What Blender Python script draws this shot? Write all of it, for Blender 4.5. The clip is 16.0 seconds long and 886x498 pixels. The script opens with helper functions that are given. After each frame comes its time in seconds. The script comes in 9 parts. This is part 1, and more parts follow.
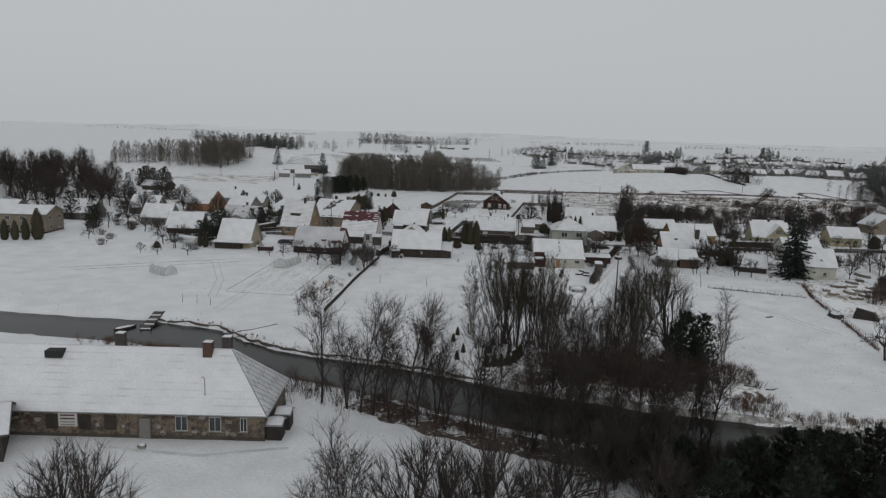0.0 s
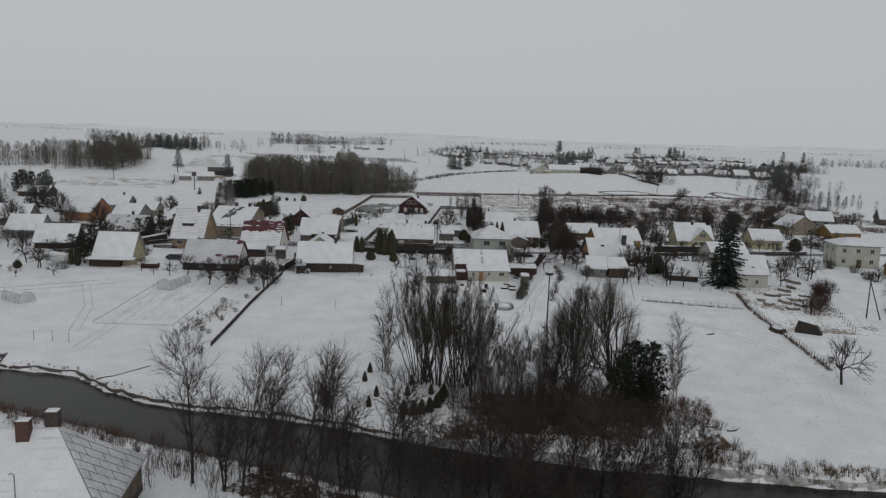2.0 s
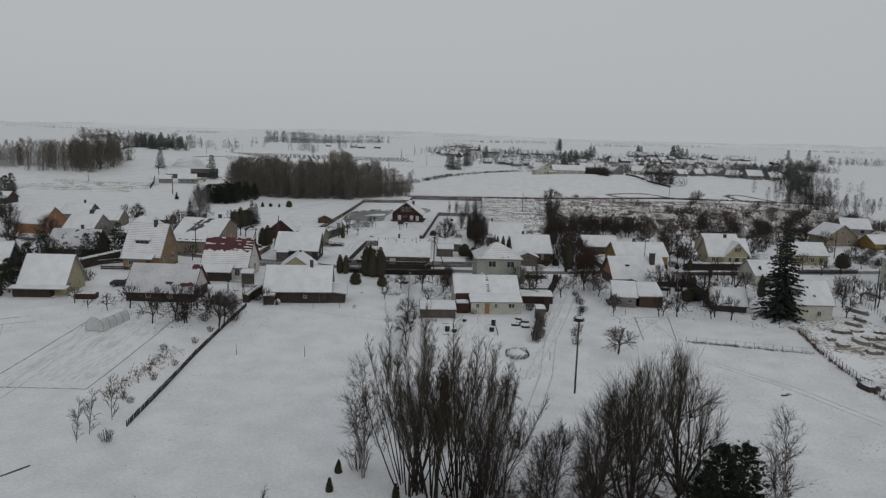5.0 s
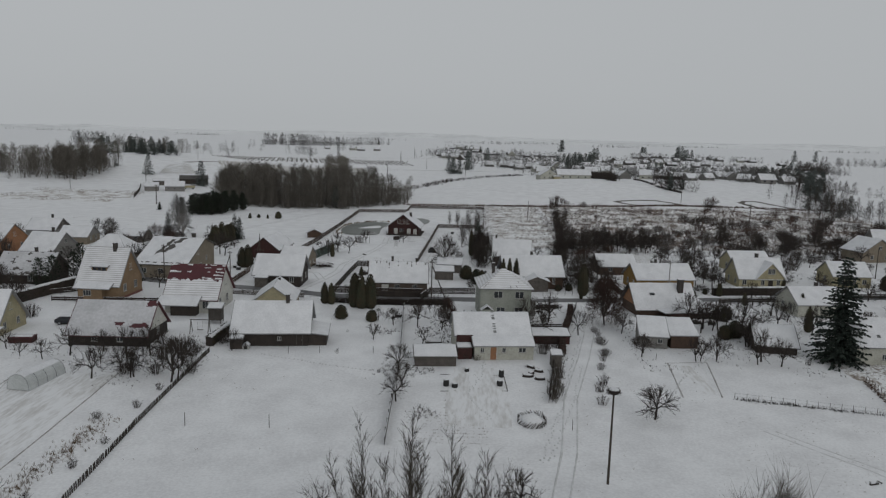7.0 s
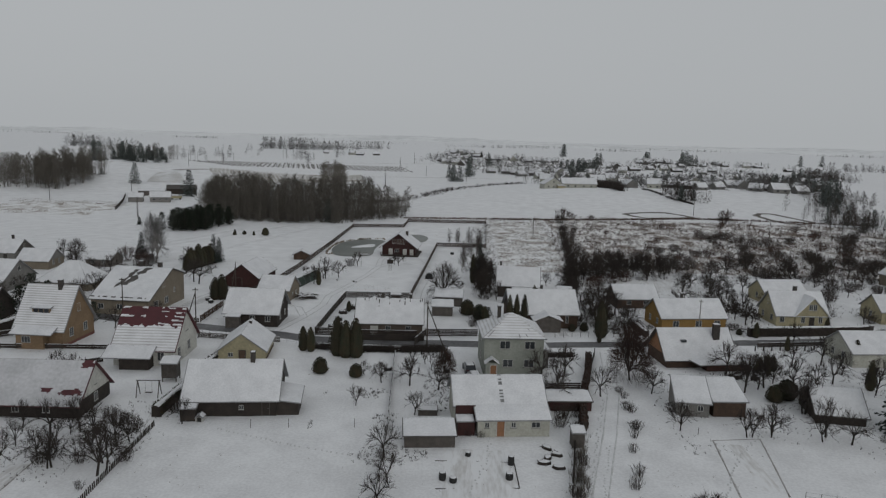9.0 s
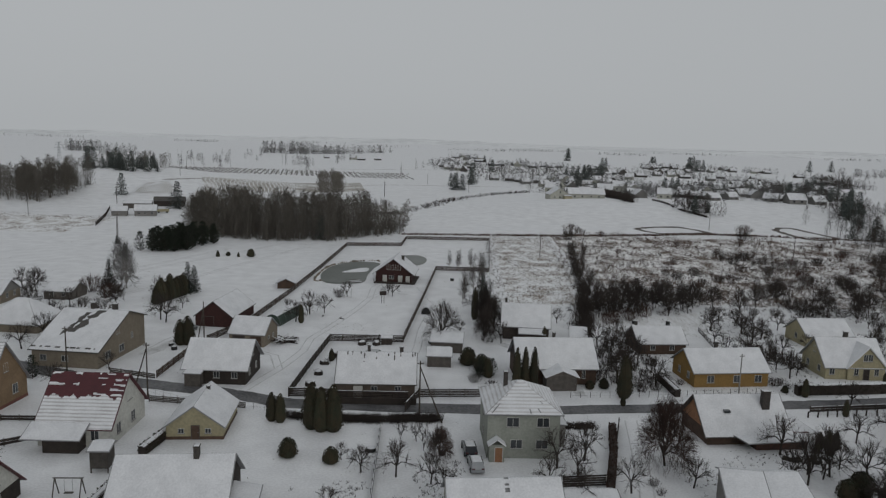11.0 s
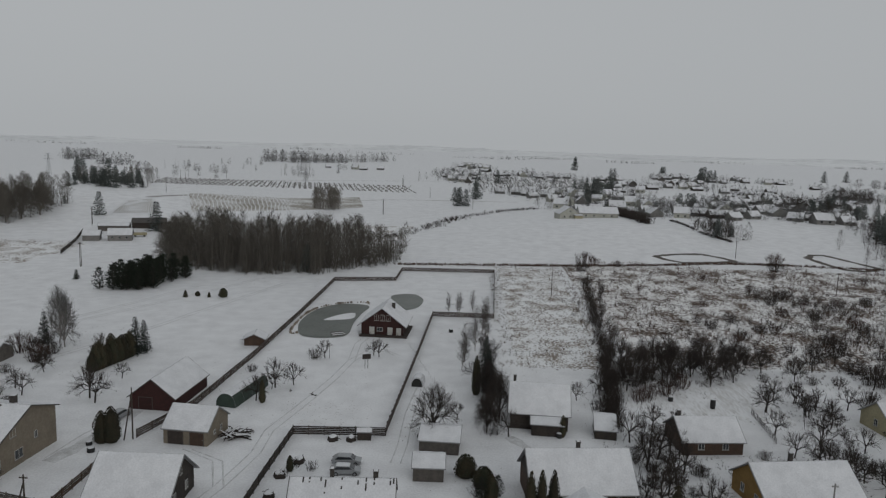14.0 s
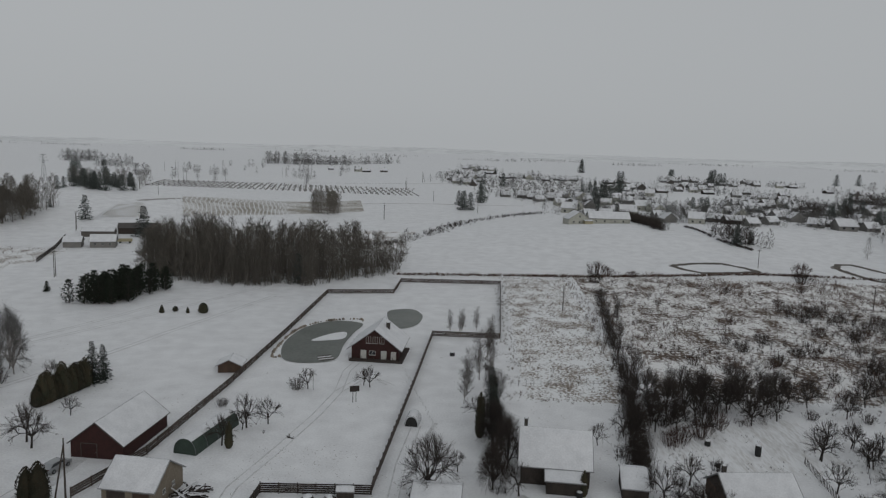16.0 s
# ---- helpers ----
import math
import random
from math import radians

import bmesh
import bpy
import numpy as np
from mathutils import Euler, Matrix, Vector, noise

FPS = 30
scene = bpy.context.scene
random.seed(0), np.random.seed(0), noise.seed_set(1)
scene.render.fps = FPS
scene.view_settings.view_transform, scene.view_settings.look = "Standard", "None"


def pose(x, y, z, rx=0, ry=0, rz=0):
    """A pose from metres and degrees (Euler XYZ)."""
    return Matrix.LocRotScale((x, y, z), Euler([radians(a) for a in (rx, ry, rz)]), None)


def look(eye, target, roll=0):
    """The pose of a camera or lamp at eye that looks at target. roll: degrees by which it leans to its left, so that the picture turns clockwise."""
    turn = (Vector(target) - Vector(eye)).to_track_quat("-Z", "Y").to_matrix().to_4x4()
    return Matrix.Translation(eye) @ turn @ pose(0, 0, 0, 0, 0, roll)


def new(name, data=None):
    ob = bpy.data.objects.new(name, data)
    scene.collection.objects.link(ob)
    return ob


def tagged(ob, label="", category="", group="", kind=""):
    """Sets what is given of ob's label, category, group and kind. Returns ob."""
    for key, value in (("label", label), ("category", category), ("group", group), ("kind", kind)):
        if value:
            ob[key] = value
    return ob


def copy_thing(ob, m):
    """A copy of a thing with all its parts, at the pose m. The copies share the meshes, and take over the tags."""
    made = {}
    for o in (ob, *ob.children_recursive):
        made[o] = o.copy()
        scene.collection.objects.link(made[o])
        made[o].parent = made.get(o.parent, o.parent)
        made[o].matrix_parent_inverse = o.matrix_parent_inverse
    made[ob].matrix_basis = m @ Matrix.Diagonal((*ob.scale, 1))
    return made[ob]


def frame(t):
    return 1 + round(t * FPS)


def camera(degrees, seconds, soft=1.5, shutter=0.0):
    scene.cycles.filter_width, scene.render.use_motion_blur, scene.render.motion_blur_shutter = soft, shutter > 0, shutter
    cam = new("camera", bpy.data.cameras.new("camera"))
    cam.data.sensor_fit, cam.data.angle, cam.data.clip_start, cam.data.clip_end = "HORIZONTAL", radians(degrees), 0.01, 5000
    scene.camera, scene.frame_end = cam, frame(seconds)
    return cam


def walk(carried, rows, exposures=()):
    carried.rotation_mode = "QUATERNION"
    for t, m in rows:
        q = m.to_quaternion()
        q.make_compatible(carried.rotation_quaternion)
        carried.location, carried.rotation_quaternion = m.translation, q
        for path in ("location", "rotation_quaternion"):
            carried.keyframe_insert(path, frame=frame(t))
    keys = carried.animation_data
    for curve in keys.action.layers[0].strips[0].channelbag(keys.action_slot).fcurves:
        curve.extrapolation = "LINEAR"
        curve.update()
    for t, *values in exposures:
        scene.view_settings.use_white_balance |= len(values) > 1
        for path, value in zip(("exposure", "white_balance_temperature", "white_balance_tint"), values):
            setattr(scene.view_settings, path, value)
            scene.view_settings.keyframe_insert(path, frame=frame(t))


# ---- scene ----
cam = camera(64.0, 16.0, 1.25)
PATH = [
    (0, (1.486, 11.038, 30.348), (1.204, 12.993, 30.037), 1.9),
    (0.5, (1.066, 15.067, 30.377), (0.844, 17.031, 30.069), 1.9),
    (1, (1.025, 19.103, 30.429), (0.87, 21.074, 30.124), 1.9),
    (1.5, (0.637, 23.542, 30.687), (0.547, 25.517, 30.381), 1.9),
    (2, (0.25, 27.898, 30.689), (0.2, 29.874, 30.385), 1.9),
    (2.5, (0.062, 32.295, 30.816), (0.012, 34.271, 30.511), 1.9),
    (3, (-0.108, 36.933, 30.884), (-0.158, 38.909, 30.577), 1.9),
    (3.5, (-0.239, 41.566, 31.002), (-0.284, 43.542, 30.695), 1.8),
    (4, (-0.33, 46.271, 31.041), (-0.375, 48.246, 30.732), 1.8),
    (6.5, (-0.619, 71.091, 33.298), (-0.667, 73.066, 32.988), 1.7),
    (7, (-0.611, 76.395, 33.778), (-0.66, 78.371, 33.47), 1.6),
    (7.5, (-0.631, 81.481, 34.505), (-0.681, 83.457, 34.198), 1.7),
    (8, (-0.633, 86.609, 35.217), (-0.684, 88.585, 34.913), 1.7),
    (8.5, (-0.72, 91.879, 36.142), (-0.771, 93.855, 35.839), 1.7),
    (9, (-0.768, 96.991, 37.001), (-0.819, 98.968, 36.7), 1.7),
    (11.5, (-0.052, 123.276, 42.184), (-0.116, 125.254, 41.891), 1.7),
    (12, (0.329, 128.478, 43.363), (0.261, 130.456, 43.073), 1.7),
    (12.5, (0.319, 133.638, 44.65), (0.25, 135.617, 44.363), 1.7),
    (13, (0.223, 139.254, 45.763), (0.153, 141.232, 45.478), 1.7),
    (13.5, (0.316, 144.308, 46.741), (0.243, 146.287, 46.459), 1.7),
    (14, (0.375, 149.215, 47.134), (0.3, 151.194, 46.854), 1.8),
    (14.5, (0.291, 153.919, 46.844), (0.213, 155.898, 46.566), 1.9),
    (15, (0.489, 158.808, 46.893), (0.407, 160.787, 46.615), 1.8),
    (15.5, (0.506, 163.825, 46.883), (0.42, 165.804, 46.606), 1.8),
    (16, (0.531, 168.911, 47.123), (0.442, 170.89, 46.848), 1.9),
]
walk(cam, [(t, look(eye, target, roll)) for t, eye, target, roll in PATH], [(0, 0.24), (2.5, 0.22), (4.0, 0.17), (7.5, 0.06), (9.0, 0.02), (12.0, 0.0), (16.0, -0.04)])

# ---- light and exposure ----
world = bpy.data.worlds.new("overcast_world")
scene.world = world
world.use_nodes = True
wn, wl = world.node_tree.nodes, world.node_tree.links
wn.clear()
sky = wn.new("ShaderNodeTexSky")
sky.sky_type, sky.sun_disc = "NISHITA", False
sky.sun_elevation, sky.sun_rotation = radians(22), radians(150)
sky.air_density, sky.dust_density, sky.ozone_density = 1.0, 4.0, 1.0
cloud = wn.new("ShaderNodeHueSaturation")
cloud.inputs["Saturation"].default_value = 0.10
deck = wn.new("ShaderNodeMix")
deck.data_type = "RGBA"
deck.inputs["Factor"].default_value = 0.93
deck.inputs["B"].default_value = (3.85, 4.02, 4.16, 1)
back = wn.new("ShaderNodeBackground")
back.inputs["Strength"].default_value = 0.105
wout = wn.new("ShaderNodeOutputWorld")
wl.new(sky.outputs[0], cloud.inputs["Color"])
wl.new(cloud.outputs[0], deck.inputs["A"])
wl.new(deck.outputs["Result"], back.inputs["Color"])
wl.new(back.outputs[0], wout.inputs["Surface"])
sun = new("sun", bpy.data.lights.new("sun", "SUN"))
sun.data.energy, sun.data.angle, sun.data.color = 0.5, radians(40), (1.0, 0.97, 0.93)
sun.matrix_world = look((46, -80, 37), (0, 0, 0))

# ---- materials ----


def mat(name, col, col2=None, rough=0.9, scale=1.5, bump=0.25, metal=0.0, fine=9.0, tint=0.0, spec=0.3, lo=0.75, hi=1.25, long=1.0):
    """A surface whose colour wanders between two tones at two scales, with fine relief."""
    m = bpy.data.materials.new(name)
    m.use_nodes = True
    n, l = m.node_tree.nodes, m.node_tree.links
    p = n["Principled BSDF"]
    p.inputs["Roughness"].default_value, p.inputs["Metallic"].default_value = rough, metal
    p.inputs["Specular IOR Level"].default_value = spec
    co = n.new("ShaderNodeTexCoord")
    big, small = n.new("ShaderNodeTexNoise"), n.new("ShaderNodeTexNoise")
    big.inputs["Scale"].default_value, small.inputs["Scale"].default_value = scale, scale * fine
    big.inputs["Detail"].default_value, small.inputs["Detail"].default_value = 5, 4
    add = n.new("ShaderNodeMath")
    add.operation = "ADD"
    ramp = n.new("ShaderNodeMapRange")
    ramp.inputs["From Min"].default_value, ramp.inputs["From Max"].default_value = lo, hi
    mix = n.new("ShaderNodeMix")
    mix.data_type = "RGBA"
    mix.inputs["A"].default_value = (*col, 1)
    mix.inputs["B"].default_value = (*(col2 or [c * 0.7 for c in col]), 1)
    at_ = co.outputs["Object"]
    if long != 1:
        squash = n.new("ShaderNodeMapping")
        squash.inputs["Scale"].default_value = (1, 1 / long, 1)
        l.new(at_, squash.inputs["Vector"])
        at_ = squash.outputs[0]
    for k in (big, small):
        l.new(at_, k.inputs["Vector"])
    l.new(big.outputs[0], add.inputs[0])
    l.new(small.outputs[0], add.inputs[1])
    l.new(add.outputs[0], ramp.inputs["Value"])
    l.new(ramp.outputs[0], mix.inputs["Factor"])
    col_out = mix.outputs["Result"]
    if tint:
        info, hs, r2 = n.new("ShaderNodeObjectInfo"), n.new("ShaderNodeHueSaturation"), n.new("ShaderNodeMapRange")
        r2.inputs["To Min"].default_value, r2.inputs["To Max"].default_value = 1 - tint, 1 + tint
        l.new(info.outputs["Random"], r2.inputs["Value"])
        l.new(r2.outputs[0], hs.inputs["Value"])
        l.new(col_out, hs.inputs["Color"])
        col_out = hs.outputs[0]
    l.new(col_out, p.inputs["Base Color"])
    if bump:
        b = n.new("ShaderNodeBump")
        b.inputs["Strength"].default_value, b.inputs["Distance"].default_value = bump, 0.05
        l.new(small.outputs[0], b.inputs["Height"])
        l.new(b.outputs[0], p.inputs["Normal"])
    return m


SNOW = mat("snow", (0.75, 0.76, 0.775), (0.60, 0.605, 0.62), 0.55, 0.22, 0.8, fine=14, spec=0.4, lo=0.78, hi=1.28)
ROOF_SNOW = mat("roof_snow", (0.69, 0.70, 0.72), (0.56, 0.57, 0.59), 0.8, 0.5, 0.25, spec=0.2)
WET_SNOW = mat("thin_wet_roof_snow", (0.52, 0.525, 0.545), (0.39, 0.395, 0.41), 0.75, 0.25, 0.3, fine=9, spec=0.3)
TRODDEN = mat("trodden_snow", (0.66, 0.67, 0.685), (0.42, 0.42, 0.42), 0.8, 0.7, 0.6, spec=0.2)
ASPHALT = mat("wet_asphalt", (0.045, 0.045, 0.047), (0.15, 0.15, 0.155), 0.55, 0.25, 0.3, spec=0.4)
WATER = mat("river_water", (0.014, 0.014, 0.013), (0.024, 0.022, 0.02), 0.22, 0.25, 0.08, spec=0.12)
POND = mat("pond_ice", (0.06, 0.07, 0.06), (0.11, 0.122, 0.108), 0.35, 0.15, 0.05)
SOIL = mat("soil_under_thin_snow", (0.14, 0.125, 0.11), (0.52, 0.52, 0.52), 0.95, 0.9, 0.6)
MEADOW = mat("snowy_tawny_meadow", (0.74, 0.74, 0.74), (0.105, 0.076, 0.058), 0.95, 0.14, 0.8, fine=9.0, lo=0.95, hi=1.15, long=1.5)
LITTER = mat("dark_leaf_litter_and_snow", (0.075, 0.056, 0.044), (0.62, 0.62, 0.62), 0.95, 0.35, 0.8, fine=6.0, lo=1.02, hi=1.22)
THIN_SNOW = mat("thin_snow_on_grass", (0.75, 0.76, 0.77), (0.24, 0.205, 0.175), 0.95, 0.16, 0.8, fine=11, lo=0.98, hi=1.18, long=1.4)
GRASS = mat("dry_grass", (0.145, 0.10, 0.064), (0.08, 0.06, 0.043), 0.9, 0.6, 0, tint=0.15)
RUST_GRASS = mat("rusty_brush", (0.12, 0.068, 0.045), (0.06, 0.038, 0.029), 0.9, 0.5, 0)
BARK = mat("grey_brown_bark", (0.045, 0.038, 0.033), (0.024, 0.02, 0.018), 0.95, 2.0, 0.5, tint=0.2)
TWIG = mat("bare_twigs", (0.052, 0.042, 0.037), (0.032, 0.026, 0.023), 0.95, 1.0, 0, tint=0.2)
RED_TWIG = mat("reddish_twigs", (0.066, 0.04, 0.032), (0.042, 0.028, 0.024), 0.95, 1.0, 0, tint=0.2)
WILLOW_TWIG = mat("olive_willow_twigs", (0.062, 0.053, 0.038), (0.04, 0.033, 0.026), 0.95, 1.0, 0, tint=0.2)
STUBBLE = mat("tan_stubble_field", (0.29, 0.27, 0.235), (0.64, 0.64, 0.64), 0.95, 0.05, 0.3, fine=16, lo=0.9, hi=1.15)
PLOT_SNOW = mat("raked_snow", (0.72, 0.73, 0.745), (0.53, 0.525, 0.52), 0.8, 0.5, 0.6, fine=5, lo=0.9, hi=1.25, long=5.0)
MUD = mat("dark_wet_mud", (0.06, 0.052, 0.045), (0.13, 0.115, 0.10), 0.9, 0.3, 0.4)
# grey-brown twigs made lighter than they are, to include some haze
GROVE_TWIG = mat("hazed_grey_brown_twigs", (0.15, 0.137, 0.118), (0.095, 0.086, 0.075), 0.95, 0.3, 0, tint=0.2)
# near-white hill colour in place of real mist between hills and camera
FAR_WOOD = mat("haze_paled_far_woods", (0.76, 0.77, 0.78), (0.60, 0.61, 0.62), 0.95, 0.003, 0, fine=9, lo=0.9, hi=1.2)
BIRCH = mat("birch_bark", (0.36, 0.34, 0.32), (0.10, 0.09, 0.085), 0.85, 3.0, 0.2)
# twig tone lifted to grey, with the distance haze put into the colour
HAZE_TWIG = mat("haze_paled_twigs", (0.13, 0.128, 0.125), (0.075, 0.072, 0.07), 0.95, 0.3, 0, tint=0.2)
NEEDLE = mat("spruce_needles", (0.017, 0.025, 0.019), (0.008, 0.013, 0.010), 0.8, 1.0, 0, tint=0.25)
# needle green lightened so far conifers look softened by haze
HAZE_NEEDLE = mat("haze_paled_conifer_needles", (0.085, 0.097, 0.09), (0.045, 0.053, 0.049), 0.85, 0.4, 0, tint=0.2)
PINE_NEEDLE = mat("pine_needles", (0.019, 0.026, 0.015), (0.010, 0.015, 0.010), 0.8, 1.0, 0, tint=0.2)
THUJA = mat("thuja_leaves", (0.024, 0.030, 0.018), (0.045, 0.032, 0.018), 0.85, 0.6, 0, tint=0.3)
GLASS = mat("window_glass", (0.018, 0.02, 0.023), (0.05, 0.055, 0.06), 0.12, 0.8, 0, spec=0.6)
FRAME = mat("white_window_paint", (0.48, 0.48, 0.46), (0.38, 0.38, 0.36), 0.6, 2.0, 0.1)
DARK_WOOD = mat("tarred_wood", (0.050, 0.040, 0.034), (0.026, 0.022, 0.02), 0.85, 1.2, 0.5, tint=0.25)
FENCE_WOOD = mat("weathered_fence_boards", (0.085, 0.065, 0.055), (0.045, 0.037, 0.034), 0.9, 1.5, 0.5, tint=0.3)
BROWN_WOOD = mat("brown_boards", (0.095, 0.06, 0.042), (0.052, 0.036, 0.028), 0.85, 1.5, 0.4, tint=0.2)
RED_WOOD = mat("oxblood_boards", (0.05, 0.018, 0.016), (0.03, 0.013, 0.012), 0.75, 1.5, 0.35, tint=0.15)
GREY_WOOD = mat("grey_planks", (0.115, 0.103, 0.093), (0.062, 0.056, 0.051), 0.9, 1.5, 0.4, tint=0.25)
BROWN_BRICK = mat("sooty_brown_brick", (0.10, 0.078, 0.064), (0.06, 0.05, 0.043), 0.9, 1.5, 0.3)
BRICK = mat("red_brick", (0.115, 0.06, 0.046), (0.055, 0.036, 0.031), 0.9, 4.0, 0.4)
CHIMNEY = mat("sooty_masonry", (0.075, 0.066, 0.06), (0.035, 0.032, 0.03), 0.9, 3.0, 0.4)
STONE = mat("field_stone", (0.25, 0.22, 0.18), (0.13, 0.105, 0.085), 0.9, 1.4, 0.6, tint=0.3)
OCHRE_STUCCO = mat("crumbling_ochre_plaster", (0.165, 0.132, 0.10), (0.06, 0.049, 0.041), 0.9, 0.7, 0.6, fine=5, lo=0.82, hi=1.15)
SLATE = mat("grey_slate", (0.17, 0.175, 0.18), (0.30, 0.305, 0.31), 0.7, 0.8, 0.4)
ROOF_METAL = mat("dull_roof_sheet", (0.20, 0.205, 0.21), (0.30, 0.30, 0.31), 0.5, 0.6, 0.15, metal=0.3)
RED_ROOF = mat("wine_red_roof_sheet", (0.092, 0.024, 0.029), (0.06, 0.02, 0.024), 0.5, 0.8, 0.15)
DARK_ROOF = mat("dark_roof_felt", (0.06, 0.055, 0.052), (0.10, 0.095, 0.09), 0.85, 1.0, 0.3)
CONCRETE = mat("weathered_concrete", (0.28, 0.275, 0.265), (0.17, 0.165, 0.16), 0.9, 1.5, 0.4)
POLE_WOOD = mat("creosoted_pole", (0.075, 0.062, 0.05), (0.04, 0.034, 0.03), 0.9, 3.0, 0.3)
METAL = mat("galvanised_metal", (0.30, 0.31, 0.32), (0.2, 0.2, 0.21), 0.4, 2.0, 0.1, metal=0.7)
FILM = mat("milky_greenhouse_film", (0.50, 0.52, 0.52), (0.36, 0.38, 0.38), 0.45, 0.6, 0.15)
TARP = mat("dark_green_tarp", (0.040, 0.062, 0.048), (0.025, 0.036, 0.03), 0.55, 0.8, 0.2)
RUBBER = mat("black_rubber", (0.02, 0.02, 0.02), (0.03, 0.03, 0.03), 0.8, 3.0, 0.1)
SILVER = mat("silver_car_paint", (0.34, 0.35, 0.36), (0.30, 0.31, 0.32), 0.3, 1.0, 0.0, metal=0.5)
DARK_PAINT = mat("dark_car_paint", (0.035, 0.038, 0.045), (0.03, 0.032, 0.036), 0.3, 1.0, 0.0, metal=0.3)


def plaster(name, c, dirt=0.72):
    return mat(name, c, [k * dirt for k in c], 0.9, 0.5, 0.25, fine=6)




def row_snow(name, period, dark=0.42, direction="Z", lo=0.95, hi=1.75):
    """Thin roof snow through which the rows of tiles or sheets show."""
    m = mat(name, (0.70, 0.71, 0.73), (0.60, 0.61, 0.63), 0.8, 0.5, 0.25, spec=0.2)
    n, l = m.node_tree.nodes, m.node_tree.links
    p = n["Principled BSDF"]
    was = p.inputs["Base Color"].links[0].from_socket
    co, wave, spot, gain, mix = (n.new("ShaderNode" + k) for k in ("TexCoord", "TexWave", "TexNoise", "MapRange", "Mix"))
    wave.bands_direction = direction
    wave.inputs["Scale"].default_value, wave.inputs["Distortion"].default_value = 0.314 / period, 0.6
    spot.inputs["Scale"].default_value, spot.inputs["Detail"].default_value = 0.45, 4
    gain.inputs["From Min"].default_value, gain.inputs["From Max"].default_value = lo, hi
    both = n.new("ShaderNodeMath")
    both.operation = "ADD"
    mix.data_type = "RGBA"
    mix.inputs["B"].default_value = (dark, dark * 0.97, dark * 0.97, 1)
    for k in (wave, spot):
        l.new(co.outputs["Object"], k.inputs["Vector"])
    l.new(wave.outputs["Fac"], both.inputs[0])
    l.new(spot.outputs[0], both.inputs[1])
    l.new(both.outputs[0], gain.inputs["Value"])
    l.new(gain.outputs[0], mix.inputs["Factor"])
    l.new(was, mix.inputs["A"])
    l.new(mix.outputs["Result"], p.inputs["Base Color"])
    return m


ROW_SNOW = row_snow("snow_over_tile_rows", 0.36, 0.34)
HIP_SNOW = row_snow("snow_over_sheet_rings", 0.30, 0.42)
MILL_SNOW = row_snow("snow_over_roof_laths", 0.55, 0.50, "Z", 1.4, 1.75)


def slate_snow(name, width, row):
    """Thin snow on slates laid on the diagonal, with their dark joints showing."""
    m = mat(name, (0.60, 0.61, 0.63), (0.40, 0.405, 0.42), 0.8, 0.6, 0.2, spec=0.2)
    n, l = m.node_tree.nodes, m.node_tree.links
    p = n["Principled BSDF"]
    was = p.inputs["Base Color"].links[0].from_socket
    co, axes, turn, tile, mix = (n.new("ShaderNode" + k) for k in ("TexCoord", "SeparateXYZ", "Mapping", "TexBrick", "Mix"))
    flat = n.new("ShaderNodeCombineXYZ")
    turn.inputs["Rotation"].default_value = (0, 0, radians(45))
    tile.inputs["Scale"].default_value, tile.inputs["Mortar Size"].default_value = 1.0, 0.035
    tile.inputs["Brick Width"].default_value, tile.inputs["Row Height"].default_value = width, row
    mix.data_type = "RGBA"
    mix.inputs["B"].default_value = (0.10, 0.10, 0.105, 1)
    l.new(co.outputs["Object"], axes.inputs[0])
    l.new(axes.outputs["Y"], flat.inputs["X"])
    l.new(axes.outputs["Z"], flat.inputs["Y"])
    l.new(flat.outputs[0], turn.inputs["Vector"])
    l.new(turn.outputs[0], tile.inputs["Vector"])
    l.new(tile.outputs["Fac"], mix.inputs["Factor"])
    l.new(was, mix.inputs["A"])
    l.new(mix.outputs["Result"], p.inputs["Base Color"])
    return m


SLATE_SNOW = slate_snow("thin_snow_over_diamond_slates", 1.5, 0.75)
DAMP_STONE = mat("damp_sooty_stone", (0.085, 0.072, 0.06), (0.04, 0.035, 0.031), 0.85, 0.8, 0.6)
GREEN_PLASTER = plaster("pale_green_plaster", (0.28, 0.295, 0.262))
WHITE_PLASTER = plaster("off_white_plaster", (0.42, 0.42, 0.37))
LIME_PLASTER = plaster("whitewashed_plaster", (0.54, 0.54, 0.50))
CREAM_PLASTER = plaster("cream_plaster", (0.35, 0.315, 0.205))
YELLOW_PLASTER = plaster("ochre_yellow_plaster", (0.235, 0.145, 0.05))
SAND_PLASTER = plaster("sandy_plaster", (0.225, 0.155, 0.095))
BEIGE_PLASTER = plaster("beige_plaster", (0.21, 0.18, 0.14))
ORANGE_PLASTER = plaster("orange_plaster", (0.28, 0.145, 0.08))
GREY_PLASTER = plaster("grey_plaster", (0.20, 0.195, 0.185))
PINK_BRICK = mat("painted_brick_plinth", (0.18, 0.075, 0.06), (0.11, 0.055, 0.045), 0.9, 2.0, 0.3)

# ---- mesh helpers ----


